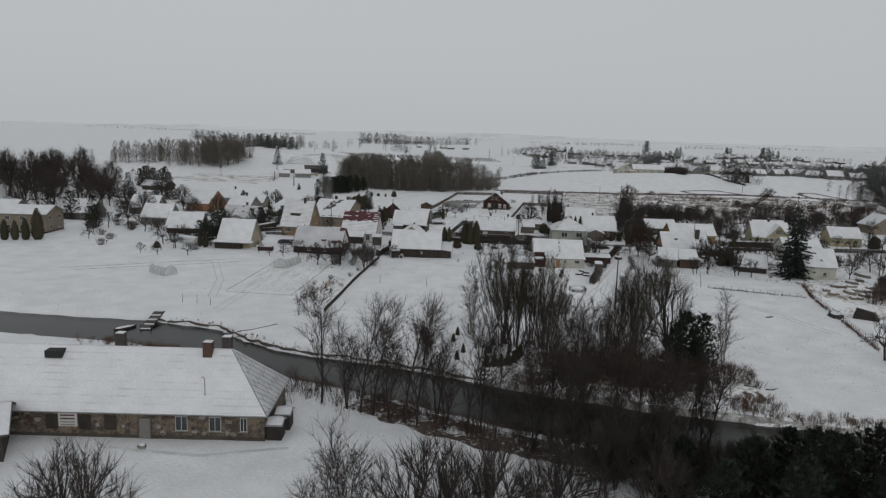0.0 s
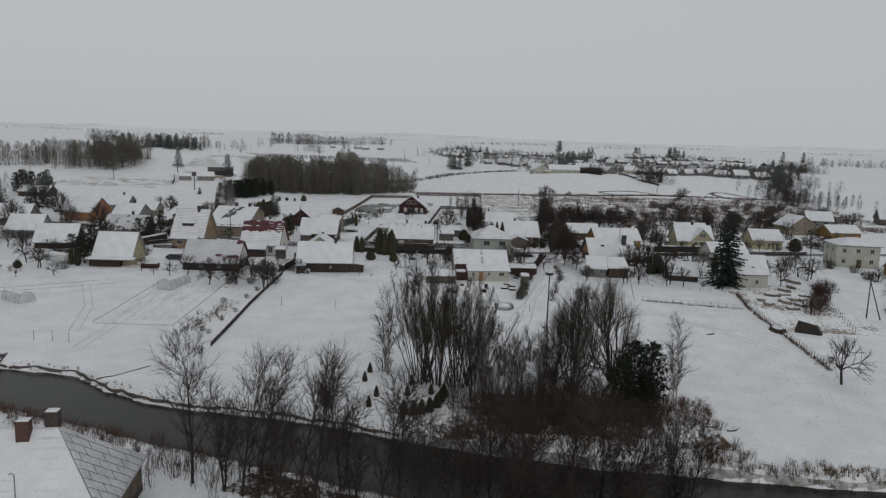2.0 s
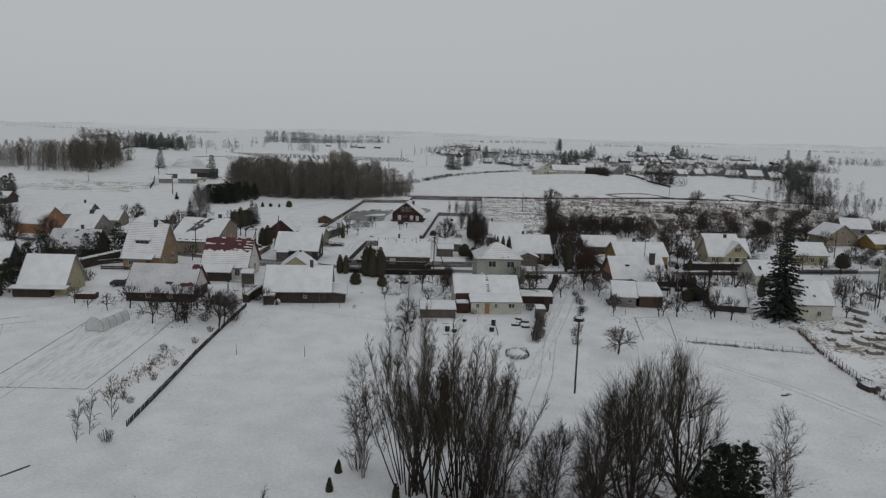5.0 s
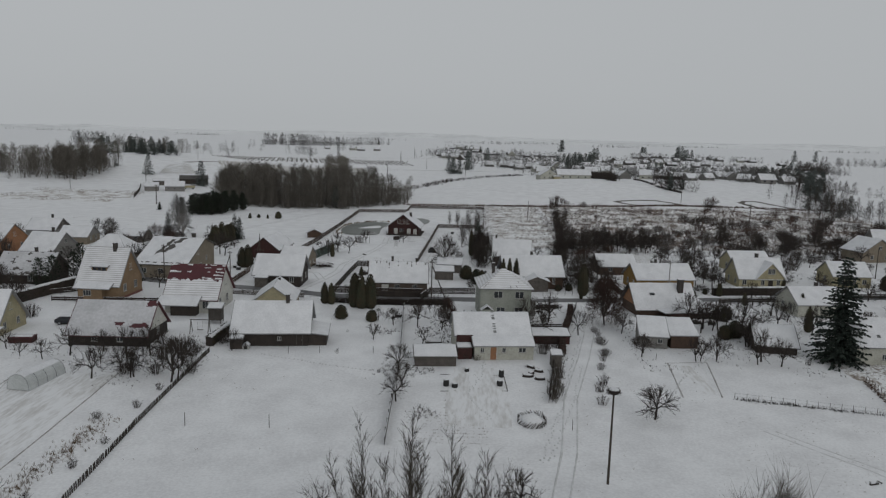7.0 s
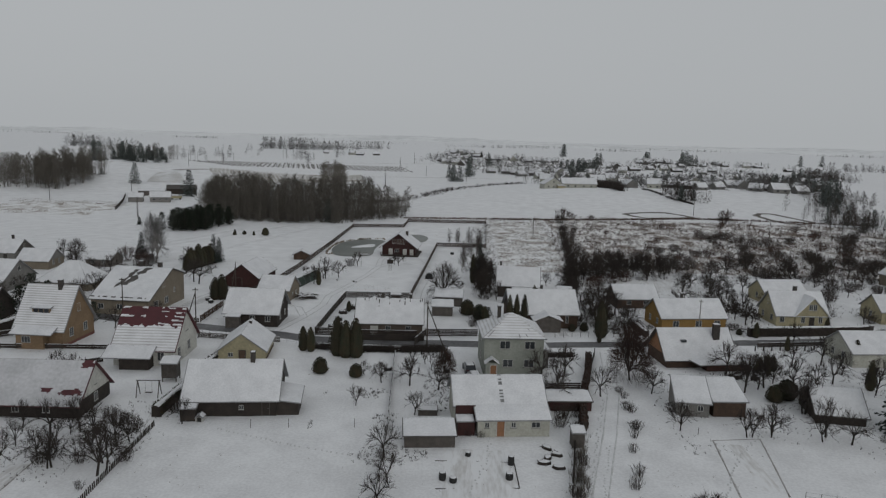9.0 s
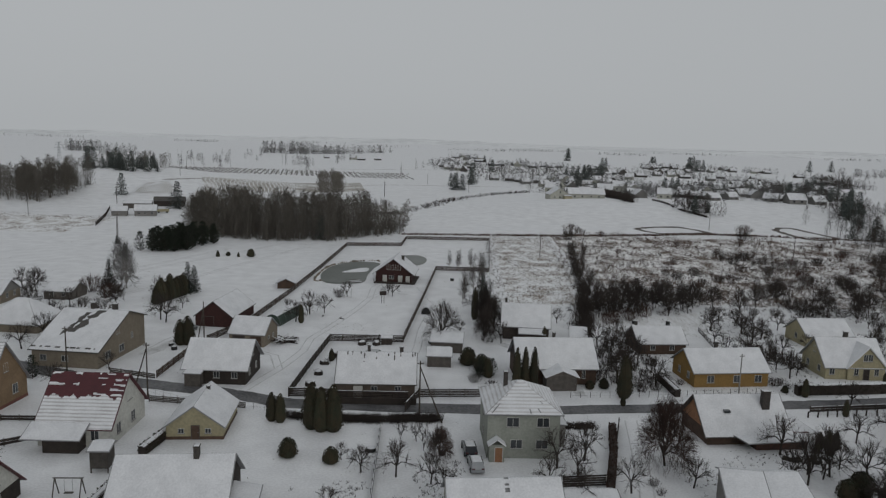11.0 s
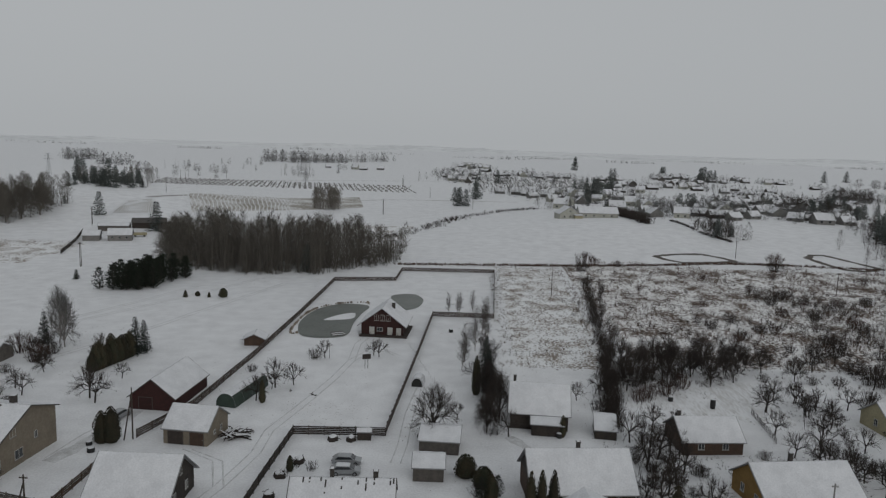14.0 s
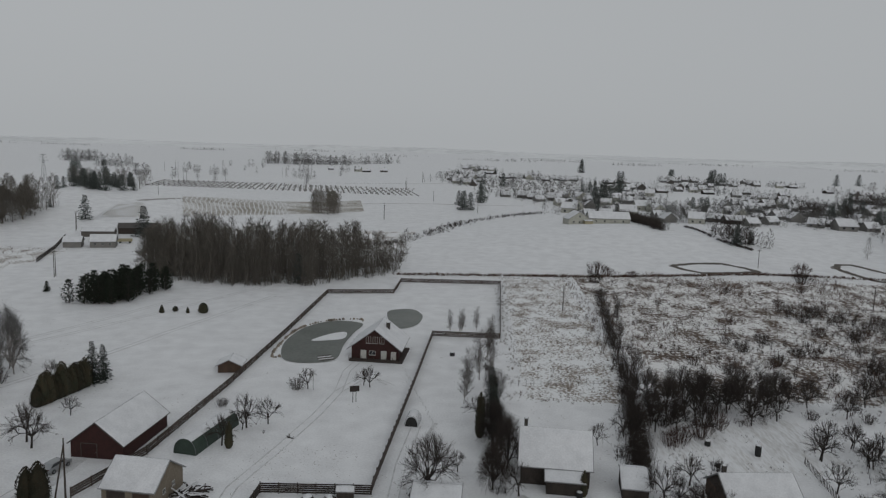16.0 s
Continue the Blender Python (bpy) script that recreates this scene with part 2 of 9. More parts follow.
class Mesh:
    """Collects plain polygons in one mesh."""

    def __init__(self):
        self.v, self.f = [], []

    def poly(self, *ps):
        k = len(self.v)
        self.v += [tuple(p) for p in ps]
        self.f.append(tuple(range(k, k + len(ps))))

    def hexa(self, a, b):
        """A solid between two rings of equal length (bottom ring counter-clockwise from above, then the top ring)."""
        k, n = len(self.v), len(a)
        self.v += [tuple(p) for p in a] + [tuple(p) for p in b]
        self.f.append(tuple(range(k + n - 1, k - 1, -1)))
        self.f.append(tuple(range(k + n, k + 2 * n)))
        for i in range(n):
            j = (i + 1) % n
            self.f.append((k + i, k + j, k + n + j, k + n + i))

    def box(self, x0, x1, y0, y1, z0, z1):
        r = ((x0, y0), (x1, y0), (x1, y1), (x0, y1))
        self.hexa([(*p, z0) for p in r], [(*p, z1) for p in r])

    def tube(self, a, b, r0, r1, n=4, caps=False):
        a, b = Vector(a), Vector(b)
        d = (b - a).normalized()
        u = d.orthogonal().normalized()
        w = d.cross(u)
        ang = [2 * math.pi * i / n for i in range(n)]
        ra = [a + (u * math.cos(t) + w * math.sin(t)) * r0 for t in ang]
        rb = [b + (u * math.cos(t) + w * math.sin(t)) * r1 for t in ang]
        if caps:
            self.hexa(ra, rb)
            return
        k = len(self.v)
        self.v += [tuple(p) for p in ra + rb]
        for i in range(n):
            j = (i + 1) % n
            self.f.append((k + i, k + j, k + n + j, k + n + i))

    def data(self, name, material, smooth=False):
        me = bpy.data.meshes.new(name)
        me.from_pydata(self.v, [], self.f)
        me.materials.append(material)
        if smooth:
            me.polygons.foreach_set("use_smooth", [True] * len(me.polygons))
        me.update()
        return me


def part(name, mesh, material, parent=None, label="", smooth=False):
    ob = new(name, mesh.data(name, material, smooth))
    if parent is not None:
        ob.parent = parent
    return tagged(ob, label)


def thing(name, m, label, category, group="", kind=""):
    ob = new(name)
    ob.empty_display_size = 0.2
    ob.matrix_world = m
    return tagged(ob, label, category, group, kind)


def smooth_step(a, b, v):
    u = min(1.0, max(0.0, (v - a) / (b - a)))
    return u * u * (3 - 2 * u)


# ---- ground ----
FAR_X = (-4000, -90, -78, -64, -50, -43.6, -34.5, -16, -5, 5, 14, 33, 42, 90, 4000)
FAR_Y = (140, 118, 118, 119, 116.5, 111.5, 107.5, 104.4, 100.7, 98, 96.3, 94.1, 94, 98, 160)
NEAR_X = (-4000, -90, -81, -58, -50, -31, -13, -2, 6, 16, 34, 90, 4000)
NEAR_Y = (120, 107, 106, 105.5, 104, 97, 91, 86.5, 84.7, 82.5, 83, 86, 140)
WATER_Z = -1.9


def banks(x, wob=0.5):
    k = wob * noise.noise((x * 0.25, 3.1, 0)) + 0.5 * wob * noise.noise((x * 0.9, 8.1, 0))
    j = wob * noise.noise((x * 0.25, 9.7, 0)) + 0.5 * wob * noise.noise((x * 0.9, 1.3, 0))
    return float(np.interp(x, NEAR_X, NEAR_Y)) + k, float(np.interp(x, FAR_X, FAR_Y)) + j


def land(x, y):
    """The lie of the land without the river and the small humps."""
    z = -0.9 * (1 - smooth_step(140, 190, y)) + 0.6 * (1 - smooth_step(60, 95, y))
    z += 0.011 * max(0.0, y - 430) * smooth_step(430, 700, y)
    z += 5.0 * math.exp(-(((x - 75) / 75) ** 2) - ((y - 545) / 55) ** 2)
    z += 7.0 * math.exp(-(((x - 190) / 150) ** 2) - ((y - 590) / 110) ** 2)
    z += 16.0 * math.exp(-(((x + 240) / 90) ** 2) - ((y - 620) / 110) ** 2)
    return z


def ground_z(x, y):
    z = land(x, y)
    near, far = banks(x)
    if near - 3 < y < far + 3:
        edge = min(y - near, far - y)
        z += (-3.0 - z) * smooth_step(-0.9, 0.9, edge) - 0.25 * smooth_step(-3, -0.5, edge)
    if y < 600:
        z += 0.07 * noise.noise((x * 0.12, y * 0.12, 0)) + 0.03 * noise.noise((x * 0.5, y * 0.5, 4))
    return z


def at(x, y, rz=0.0, dz=0.0, s=1.0):
    return Matrix.Translation((x, y, ground_z(x, y) + dz)) @ Matrix.Rotation(radians(rz), 4, "Z") @ Matrix.Scale(s, 4)


def spread(dense, step, reach, growth=1.16):
    a, b = dense
    out = list(np.arange(a, b + step * 0.5, step))
    k = step
    hi = out[-1]
    while hi < reach[1]:
        k *= growth
        hi = min(hi + k, reach[1])
        out.append(hi)
    k, lo = step, out[0]
    while lo > reach[0]:
        k *= growth
        lo = max(lo - k, reach[0])
        out.insert(0, lo)
    return out


gx = spread((-140, 140), 1.25, (-4600, 4600))
gy = list(np.arange(55, 125, 0.8)) + list(np.arange(125.5, 300, 1.5)) + spread((302, 470), 2.5, (302, 4800), 1.07)
gy = [-2500, -1000, -400, -150, -50, 0, 30, 45] + gy
g = Mesh()
g.v = [(x, y, ground_z(x, y)) for y in gy for x in gx]
nx = len(gx)
g.f = [(j * nx + i, j * nx + i + 1, j * nx + nx + i + 1, j * nx + nx + i) for j in range(len(gy) - 1) for i in range(nx - 1)]
tagged(part("ground", g, SNOW, None, smooth=True), "snow-covered ground with faint humps and grass tips", "ground", kind="structure")

w = Mesh()
wx = spread((-120, 120), 4.0, (-2000, 2000), 1.3)
for a, b in zip(wx, wx[1:]):
    (n0, f0), (n1, f1) = banks(a), banks(b)
    w.poly((a, n0 - 1, WATER_Z), (b, n1 - 1, WATER_Z), (b, f1 + 1, WATER_Z), (a, f0 + 1, WATER_Z))
tagged(part("water", w, WATER), "dark open river water between snowy banks", "river", kind="structure")


def strip(name, pts, width, material, label, category, lift=0.03, wob=0.0, step=2.0):
    """A band of that width laid on the ground along a line."""
    m = Mesh()
    row = []
    for (x0, y0), (x1, y1) in zip(pts, pts[1:]):
        n = max(1, int(math.hypot(x1 - x0, y1 - y0) / step))
        for i in range(n + (1 if (x1, y1) == pts[-1] else 0)):
            row.append((x0 + (x1 - x0) * i / n, y0 + (y1 - y0) * i / n))
    for i, (x, y) in enumerate(row):
        a, b = row[max(0, i - 1)], row[min(len(row) - 1, i + 1)]
        d = math.hypot(b[0] - a[0], b[1] - a[1])
        nxx, nyy = -(b[1] - a[1]) / d, (b[0] - a[0]) / d
        k = width / 2 * (1 + wob * noise.noise((x * 0.4, y * 0.4, 2)))
        for j in (-1, -0.5, 0, 0.5, 1):
            px, py = x + nxx * k * j, y + nyy * k * j
            m.v.append((px, py, ground_z(px, py) + lift * (1 if abs(j) < 1 else -1)))
    for i in range(len(row) - 1):
        for j in range(4):
            m.f.append((i * 5 + j + 1, i * 5 + j, i * 5 + 5 + j, i * 5 + 6 + j))
    return tagged(part(name, m, material, None, smooth=True), label, category, kind="structure")


# the village street and the lane down to the river
STREET = [(-160, 262), (-100, 244), (-66, 232), (-40, 227.5), (-27, 223.6), (-7, 223.8), (16, 225.2), (39.5, 229.2), (63, 233.2), (100, 241), (170, 256)]
strip("road", STREET, 5.4, ASPHALT, "narrow asphalt village street, wet and half covered by slush", "road", 0.06)


def field(name, x0, x1, y0, y1, material, label, step=2.5, lift=0.05, rag=2.0):
    """A stretch of ground with a surface of its own, its rim dipping under the snow."""
    m = Mesh()
    nx_, ny_ = int((x1 - x0) / step), int((y1 - y0) / step)
    for j in range(ny_ + 1):
        for i in range(nx_ + 1):
            x, y = x0 + (x1 - x0) * i / nx_, y0 + (y1 - y0) * j / ny_
            rim = i in (0, nx_) or j in (0, ny_)
            if rim:
                x, y = x + rag * noise.noise((x * 0.2, y * 0.2, 1)), y + rag * noise.noise((x * 0.2, y * 0.2, 5))
            m.v.append((x, y, ground_z(x, y) + (-0.08 if rim else lift)))
    m.f = [(j * (nx_ + 1) + i, j * (nx_ + 1) + i + 1, (j + 1) * (nx_ + 1) + i + 1, (j + 1) * (nx_ + 1) + i) for j in range(ny_) for i in range(nx_)]
    return tagged(part(name, m, material, None, smooth=True), label, "ground", kind="structure")


field("meadow", 37, 190, 306, 446, MEADOW, "wet meadow of tawny grass under patchy snow")
field("meadow", 10, 36, 300, 434, THIN_SNOW, "rough plot with grass showing through thin snow")
field("meadow", -225, -165, 400, 452, THIN_SNOW, "weedy slope under thin snow")
field("meadow", -90, -30, 470, 560, THIN_SNOW, "thin snow over rough grass by the ditch", 4.0)
field("garden_plot", -61, -47, 141, 172, PLOT_SNOW, "dug garden plot under thin snow", 1.5, 0.04, 0.8)
field("garden_plot", -3, 7.5, 157, 180, PLOT_SNOW, "vegetable garden under thin snow", 1.5, 0.04, 0.8)
field("garden_plot", 58, 78, 150, 192, THIN_SNOW, "untidy yard under trampled snow", 1.5, 0.04, 1.5)
field("garden_plot", 33, 36.5, 171, 184, PLOT_SNOW, "narrow bed under thin snow", 1.0, 0.04, 0.4)
field("garden_plot", 30, 62, 272, 298, PLOT_SNOW, "orchard ground under thin snow", 2.0, 0.04, 1.5)
field("bank", -8, 31, 99, 112, MEADOW, "brushy riverbank under patchy snow", 1.2, 0.04, 1.5)
strip("bank", [(-19, 89.4), (-15, 87.4), (-10, 84.6), (-4, 82.2), (2, 80.2), (8, 78.8), (14, 77.6), (22, 78), (32, 78.6), (40, 79)], 7.6, LITTER, "shaded near riverbank with dark litter and scraps of snow", "bank", 0.05, 0.35, 1.2)
field("bank", 3, 25, 101, 115, LITTER, "dark litter under the willows of the far bank", 1.2, 0.07, 1.5)
LANE = [(9.8, 140), (12.5, 152), (15, 168), (19.5, 185), (23, 200), (26, 222)]
strip("lane", LANE, 4.2, SNOW, "field lane of packed snow", "lane", 0.05, 0.15)
for off in (-1.0, 0.75):
    strip("wheel_rut", [(x + off, y) for x, y in LANE], 0.36, TRODDEN, "trodden wheel rut in the lane snow", "rut", 0.075, 0.5, 1.0)

# ---- houses ----


def slab(m, c, t):
    """A sheet of thickness t under the four corners c (eave left, eave right, ridge right, ridge left)."""
    c = [Vector(p) for p in c]
    n = (c[1] - c[0]).cross(c[3] - c[0]).normalized()
    m.hexa([p - n * t for p in c], c)


def snow_sheet(m, c, thick=0.13, bare=None, seed=0, cell=0.55, inset=0.10):
    """A lumpy layer of snow on the slope c; bare(u, v) says where it has slid off."""
    c = [Vector(p) for p in c]
    n = (c[1] - c[0]).cross(c[3] - c[0]).normalized()
    if n.z < 0:
        n = -n
    lx, ly = max((c[1] - c[0]).length, (c[2] - c[3]).length), max((c[3] - c[0]).length, 0.3)
    nu, nv = max(2, int(lx / cell)), max(2, int(ly / cell))
    k = len(m.v)
    for j in range(nv + 1):
        for i in range(nu + 1):
            u, v = inset / lx + (1 - 2 * inset / lx) * i / nu, inset / ly + (1 - 1.3 * inset / ly) * j / nv
            p = (c[0] * (1 - u) + c[1] * u) * (1 - v) + (c[3] * (1 - u) + c[2] * u) * v
            edge = i in (0, nu) or j in (0, nv)
            h = thick * (1 + 0.5 * noise.noise((p.x * 0.8 + seed * 7.3, p.y * 0.8, p.z))) if not edge else 0.01
            if edge and j == 0:
                h, p = 0.01, p + Vector((0, 0, 0.02 * noise.noise((p.x * 2, seed, 0))))
            m.v.append(tuple(p + n * (h + 0.004)))
    for j in range(nv):
        for i in range(nu):
            if bare and bare((i + 0.5) / nu, (j + 0.5) / nv):
                continue
            a = k + j * (nu + 1) + i
            m.f.append((a, a + 1, a + nu + 2, a + nu + 1))


def patch(u0, v0, u1, v1, rag=0.12, seed=1.0):
    """A ragged bare patch of a slope, in shares of its width and height."""

    def bare(u, v):
        j = rag * noise.noise((u * 6, v * 6, seed)) + 0.5 * rag * noise.noise((u * 19, v * 19, seed))
        return u0 + j < u < u1 + j and v0 + j < v < v1 - j

    return bare


def any_of(*fs):
    return lambda u, v: any(f(u, v) for f in fs)


def window(parent, m, w=1.1, h=1.3, sashes=2, frame=FRAME, label=""):
    """A framed window with panes and a sill; m puts it on the wall, its front towards -y."""
    fr = Mesh()
    b = 0.055
    fr.box(-w / 2, w / 2, -0.05, 0.06, 0, b)
    fr.box(-w / 2, w / 2, -0.05, 0.06, h - b, h)
    for i in range(sashes + 1):
        x = -w / 2 + i * (w - b) / sashes
        fr.box(x, x + b, -0.047, 0.06, b, h - b)
    ob = part("window", fr, frame, parent, label)
    ob.matrix_local = m
    for i in range(sashes):
        x = -w / 2 + i * (w - b) / sashes
        g = Mesh()
        g.box(x + b, x + (w - b) / sashes, -0.015, 0.03, b, h - b)
        part("pane", g, GLASS, ob)
    s = Mesh()
    s.box(-w / 2 - 0.08, w / 2 + 0.08, -0.14, 0.0, -0.07, 0)
    part("sill", s, CONCRETE, ob)
    return ob


def door(parent, m, w=0.95, h=2.05, material=BROWN_WOOD, label=""):
    d = Mesh()
    d.box(-w / 2, w / 2, -0.04, 0.05, 0.02, h)
    for z0, z1 in ((0.2, 0.9), (1.05, h - 0.15)):
        d.box(-w / 2 + 0.14, w / 2 - 0.14, -0.065, -0.04, z0, z1)
    ob = part("door", d, material, parent, label)
    ob.matrix_local = m
    f = Mesh()
    f.box(-w / 2 - 0.09, -w / 2, -0.07, 0.05, 0, h + 0.09)
    f.box(w / 2, w / 2 + 0.09, -0.07, 0.05, 0, h + 0.09)
    f.box(-w / 2, w / 2, -0.07, 0.05, h, h + 0.09)
    part("door_frame", f, FRAME if material in (FRAME, ORANGE_PLASTER) else GREY_WOOD, ob)
    k = Mesh()
    k.box(w / 2 - 0.2, w / 2 - 0.08, -0.11, -0.065, 1.0, 1.04)
    part("handle", k, METAL, ob)
    return ob


def chimney(parent, x, y, z0, z1, w=0.55, d=0.55, material=CHIMNEY, snow=True):
    c = Mesh()
    c.box(x - w / 2, x + w / 2, y - d / 2, y + d / 2, z0, z1 - 0.12)
    c.box(x - w / 2 - 0.06, x + w / 2 + 0.06, y - d / 2 - 0.06, y + d / 2 + 0.06, z1 - 0.12, z1)
    ob = part("chimney", c, material, parent)
    if snow:
        s = Mesh()
        s.hexa([(x - w / 2, y - d / 2, z1), (x + w / 2, y - d / 2, z1), (x + w / 2, y + d / 2, z1), (x - w / 2, y + d / 2, z1)],
               [(x - w / 3, y - d / 3, z1 + 0.1), (x + w / 3, y - d / 3, z1 + 0.1), (x + w / 3, y + d / 3, z1 + 0.1), (x - w / 3, y + d / 3, z1 + 0.1)])
        part("snow_cap", s, ROOF_SNOW, ob)
    return ob


FACE = {"front": 0, "right": 90, "back": 180, "left": 270}


def on_wall(w, d, face, u, z):
    """The pose on a wall of a w x d house: u metres along it from its middle, z up."""
    off = d / 2 if face in ("front", "back") else w / 2
    return Matrix.Rotation(radians(FACE[face]), 4, "Z") @ Matrix.Translation((u, -off - 0.004, z))


def house(name, m, w, d, he, hr, label, wall, ridge="x", roof=ROOF_METAL, gable=None, over=0.45, windows=(), doors=(), chimneys=(), bare=(None, None),
          ro=0.0, back_he=None, plinth=None, hip=0.0, seed=0, category="house", thick=0.13, group="", snow=True, cell=0.55, cover=None):
    """A gabled or hipped house: walls, two or four roof slopes under snow, windows, doors and chimneys.
    windows: (face, u, z, w, h, sashes); doors: (face, u, w, h, material); chimneys: (x, y, top, material)."""
    ob = thing(name, m, label, category, group)
    bh = he if back_he is None else back_he
    turn = (lambda x, y, z: (x, y, z)) if ridge == "x" else (lambda x, y, z: (-y, x, z))
    L, D = (w, d) if ridge == "x" else (d, w)
    body = Mesh()
    top = hr - 0.16
    if hip:
        body.box(-w / 2, w / 2, -d / 2, d / 2, -0.8, he)
    else:
        prof = [(-D / 2, -0.8), (D / 2, -0.8), (D / 2, bh), (ro, top), (-D / 2, he)]
        body.hexa([turn(-L / 2, y, z) for y, z in prof], [turn(L / 2, y, z) for y, z in prof])
    part("wall", body, wall, ob)
    if plinth:
        p = Mesh()
        p.box(-w / 2 - 0.04, w / 2 + 0.04, -d / 2 - 0.04, d / 2 + 0.04, -0.8, 0.45)
        part("plinth", p, plinth, ob)
    if gable and not hip:
        for sx in (-1, 1):
            gm = Mesh()
            prof = [(-D / 2 + 0.1, he), (D / 2 - 0.1, bh), (ro, top - 0.08)]
            a, b = [turn(sx * (L / 2 + 0.005), y, z) for y, z in prof], [turn(sx * (L / 2 + 0.05), y, z) for y, z in prof]
            gm.hexa(*((a, b) if sx > 0 else (b, a)))
            part("gable", gm, gable, ob)
    if hip:
        e = over
        rx = max(0.06, L / 2 - hip)
        fall = (hr - he) / max(0.1, D / 2)
        ez = he - fall * e
        A = [turn(*p) for p in ((-L / 2 - e, -D / 2 - e, ez), (L / 2 + e, -D / 2 - e, ez), (L / 2 + e, D / 2 + e, ez), (-L / 2 - e, D / 2 + e, ez))]
        R = [turn(-rx, 0, hr), turn(rx, 0, hr)]
        slopes = [(A[0], A[1], R[1], R[0]), (A[2], A[3], R[0], R[1]), (A[1], A[2], Vector(R[1]) + Vector((0, 0.01, 0)), R[1]), (A[3], A[0], Vector(R[0]) - Vector((0, 0.01, 0)), R[0])]
    else:
        gl = L / 2 + over
        f1, f2 = (hr - he) / (D / 2 + ro), (hr - bh) / (D / 2 - ro)
        e1, e2 = (-D / 2 - over, he - f1 * over), (D / 2 + over, bh - f2 * over)
        slopes = [tuple(turn(*p) for p in ((-gl, *e1), (gl, *e1), (gl, ro, hr), (-gl, ro, hr))),
                  tuple(turn(*p) for p in ((gl, *e2), (-gl, *e2), (-gl, ro, hr), (gl, ro, hr)))]
    for i, c in enumerate(slopes):
        r = Mesh()
        slab(r, c, 0.14)
        rp = part("roof", r, roof, ob)
        if snow:
            s = Mesh()
            snow_sheet(s, c, thick, bare[i] if i < len(bare) else None, seed + i, cell)
            if s.f:
                part("snow", s, (cover[i] if isinstance(cover, tuple) else cover) or ROOF_SNOW, rp, smooth=True)
    for f, u, z, *rest in windows:
        window(ob, on_wall(w, d, f, u, z), *rest)
    for f, u, *rest in doors:
        door(ob, on_wall(w, d, f, u, 0), *rest)
    for x, y, z1, *rest in chimneys:
        chimney(ob, x, y, he, z1, *rest)
    return ob


def lean_to(parent, c, wall_box, wall, roof=ROOF_METAL, seed=0, name="annex"):
    """A lower wing: walls (x0, x1, y0, y1, h) under one sloping roof with corners c."""
    b = Mesh()
    x0, x1, y0, y1, h = wall_box
    b.box(x0, x1, y0, y1, -0.8, h)
    ob = part(name, b, wall, parent)
    r = Mesh()
    slab(r, c, 0.12)
    part("annex_roof", r, roof, ob)
    s = Mesh()
    snow_sheet(s, c, 0.13, None, seed)
    part("snow", s, ROOF_SNOW, ob, smooth=True)
    return ob


def dormer(parent, x, y, z, w, h, depth, wall=SAND_PLASTER):
    """A shed dormer standing out of a front slope, its window to -y."""
    b = Mesh()
    b.box(-w / 2, w / 2, 0, depth, -0.4, h)
    ob = part("dormer", b, wall, parent)
    ob.matrix_local = Matrix.Translation((x, y, z))
    c = ((-w / 2 - 0.25, -0.3, h + 0.02), (w / 2 + 0.25, -0.3, h + 0.02), (w / 2 + 0.25, depth + 0.3, h + 0.5), (-w / 2 - 0.25, depth + 0.3, h + 0.5))
    r = Mesh()
    slab(r, c, 0.1)
    part("dormer_roof", r, ROOF_METAL, ob)
    s = Mesh()
    snow_sheet(s, c, 0.12)
    part("snow", s, ROOF_SNOW, ob, smooth=True)
    for i in (-1, 0, 1):
        g = Mesh()
        g.box(i * w * 0.3 - w * 0.13, i * w * 0.3 + w * 0.13, -0.02, 0.05, 0.25, h - 0.15)
        part("pane", g, GLASS, ob)
    return ob


# ---- bare trees, conifers and shrubs ----


def sliver(m, p, d, size, r, R):
    """One fine twig or blade: a slim three-sided point from p along d."""
    d = d.normalized()
    u = d.orthogonal().normalized()
    u.rotate(Matrix.Rotation(R.uniform(0, 6.28), 3, d))
    w = d.cross(u)
    k = len(m.v)
    m.v += [tuple(p + u * r), tuple(p - (u * 0.5 - w * 0.87) * r), tuple(p - (u * 0.5 + w * 0.87) * r), tuple(p + d * size)]
    m.f += [(k, k + 1, k + 3), (k + 1, k + 2, k + 3), (k + 2, k, k + 3)]


class Tree:
    """Grows a branching skeleton and keeps stout wood and fine twigs apart."""

    def __init__(self, seed):
        self.r, self.wood, self.twigs = random.Random(seed), Mesh(), Mesh()

    def limb(self, p, d, length, r0, r1, level, bend, n=3, lift=0.0, kids=None):
        """One limb of n pieces; kids(share, point, direction, radius) is called along it."""
        R = self.r
        p, d = Vector(p), Vector(d).normalized()
        for i in range(n):
            q = d + Vector((R.uniform(-bend, bend), R.uniform(-bend, bend), R.uniform(-bend, bend) + lift))
            d = q.normalized()
            e = p + d * (length / n)
            a, b = r0 + (r1 - r0) * i / n, r0 + (r1 - r0) * (i + 1) / n
            mesh, sides = (self.wood, 6 if level == 0 and r0 > 0.06 else 3) if level < 2 else (self.twigs, 3)
            mesh.tube(p, e, a, b, sides)
            if kids:
                if level == 0:
                    kids((i + 0.5) / n, p.lerp(e, R.random()), d, (a + b) / 2)
                kids((i + 1) / n, e, d, b)
            p = e
        return p, d

    def side(self, d, angle):
        R = self.r
        u = d.orthogonal().normalized()
        u.rotate(Matrix.Rotation(R.uniform(0, 2 * math.pi), 3, d))
        return (d * math.cos(angle) + u * math.sin(angle)).normalized()


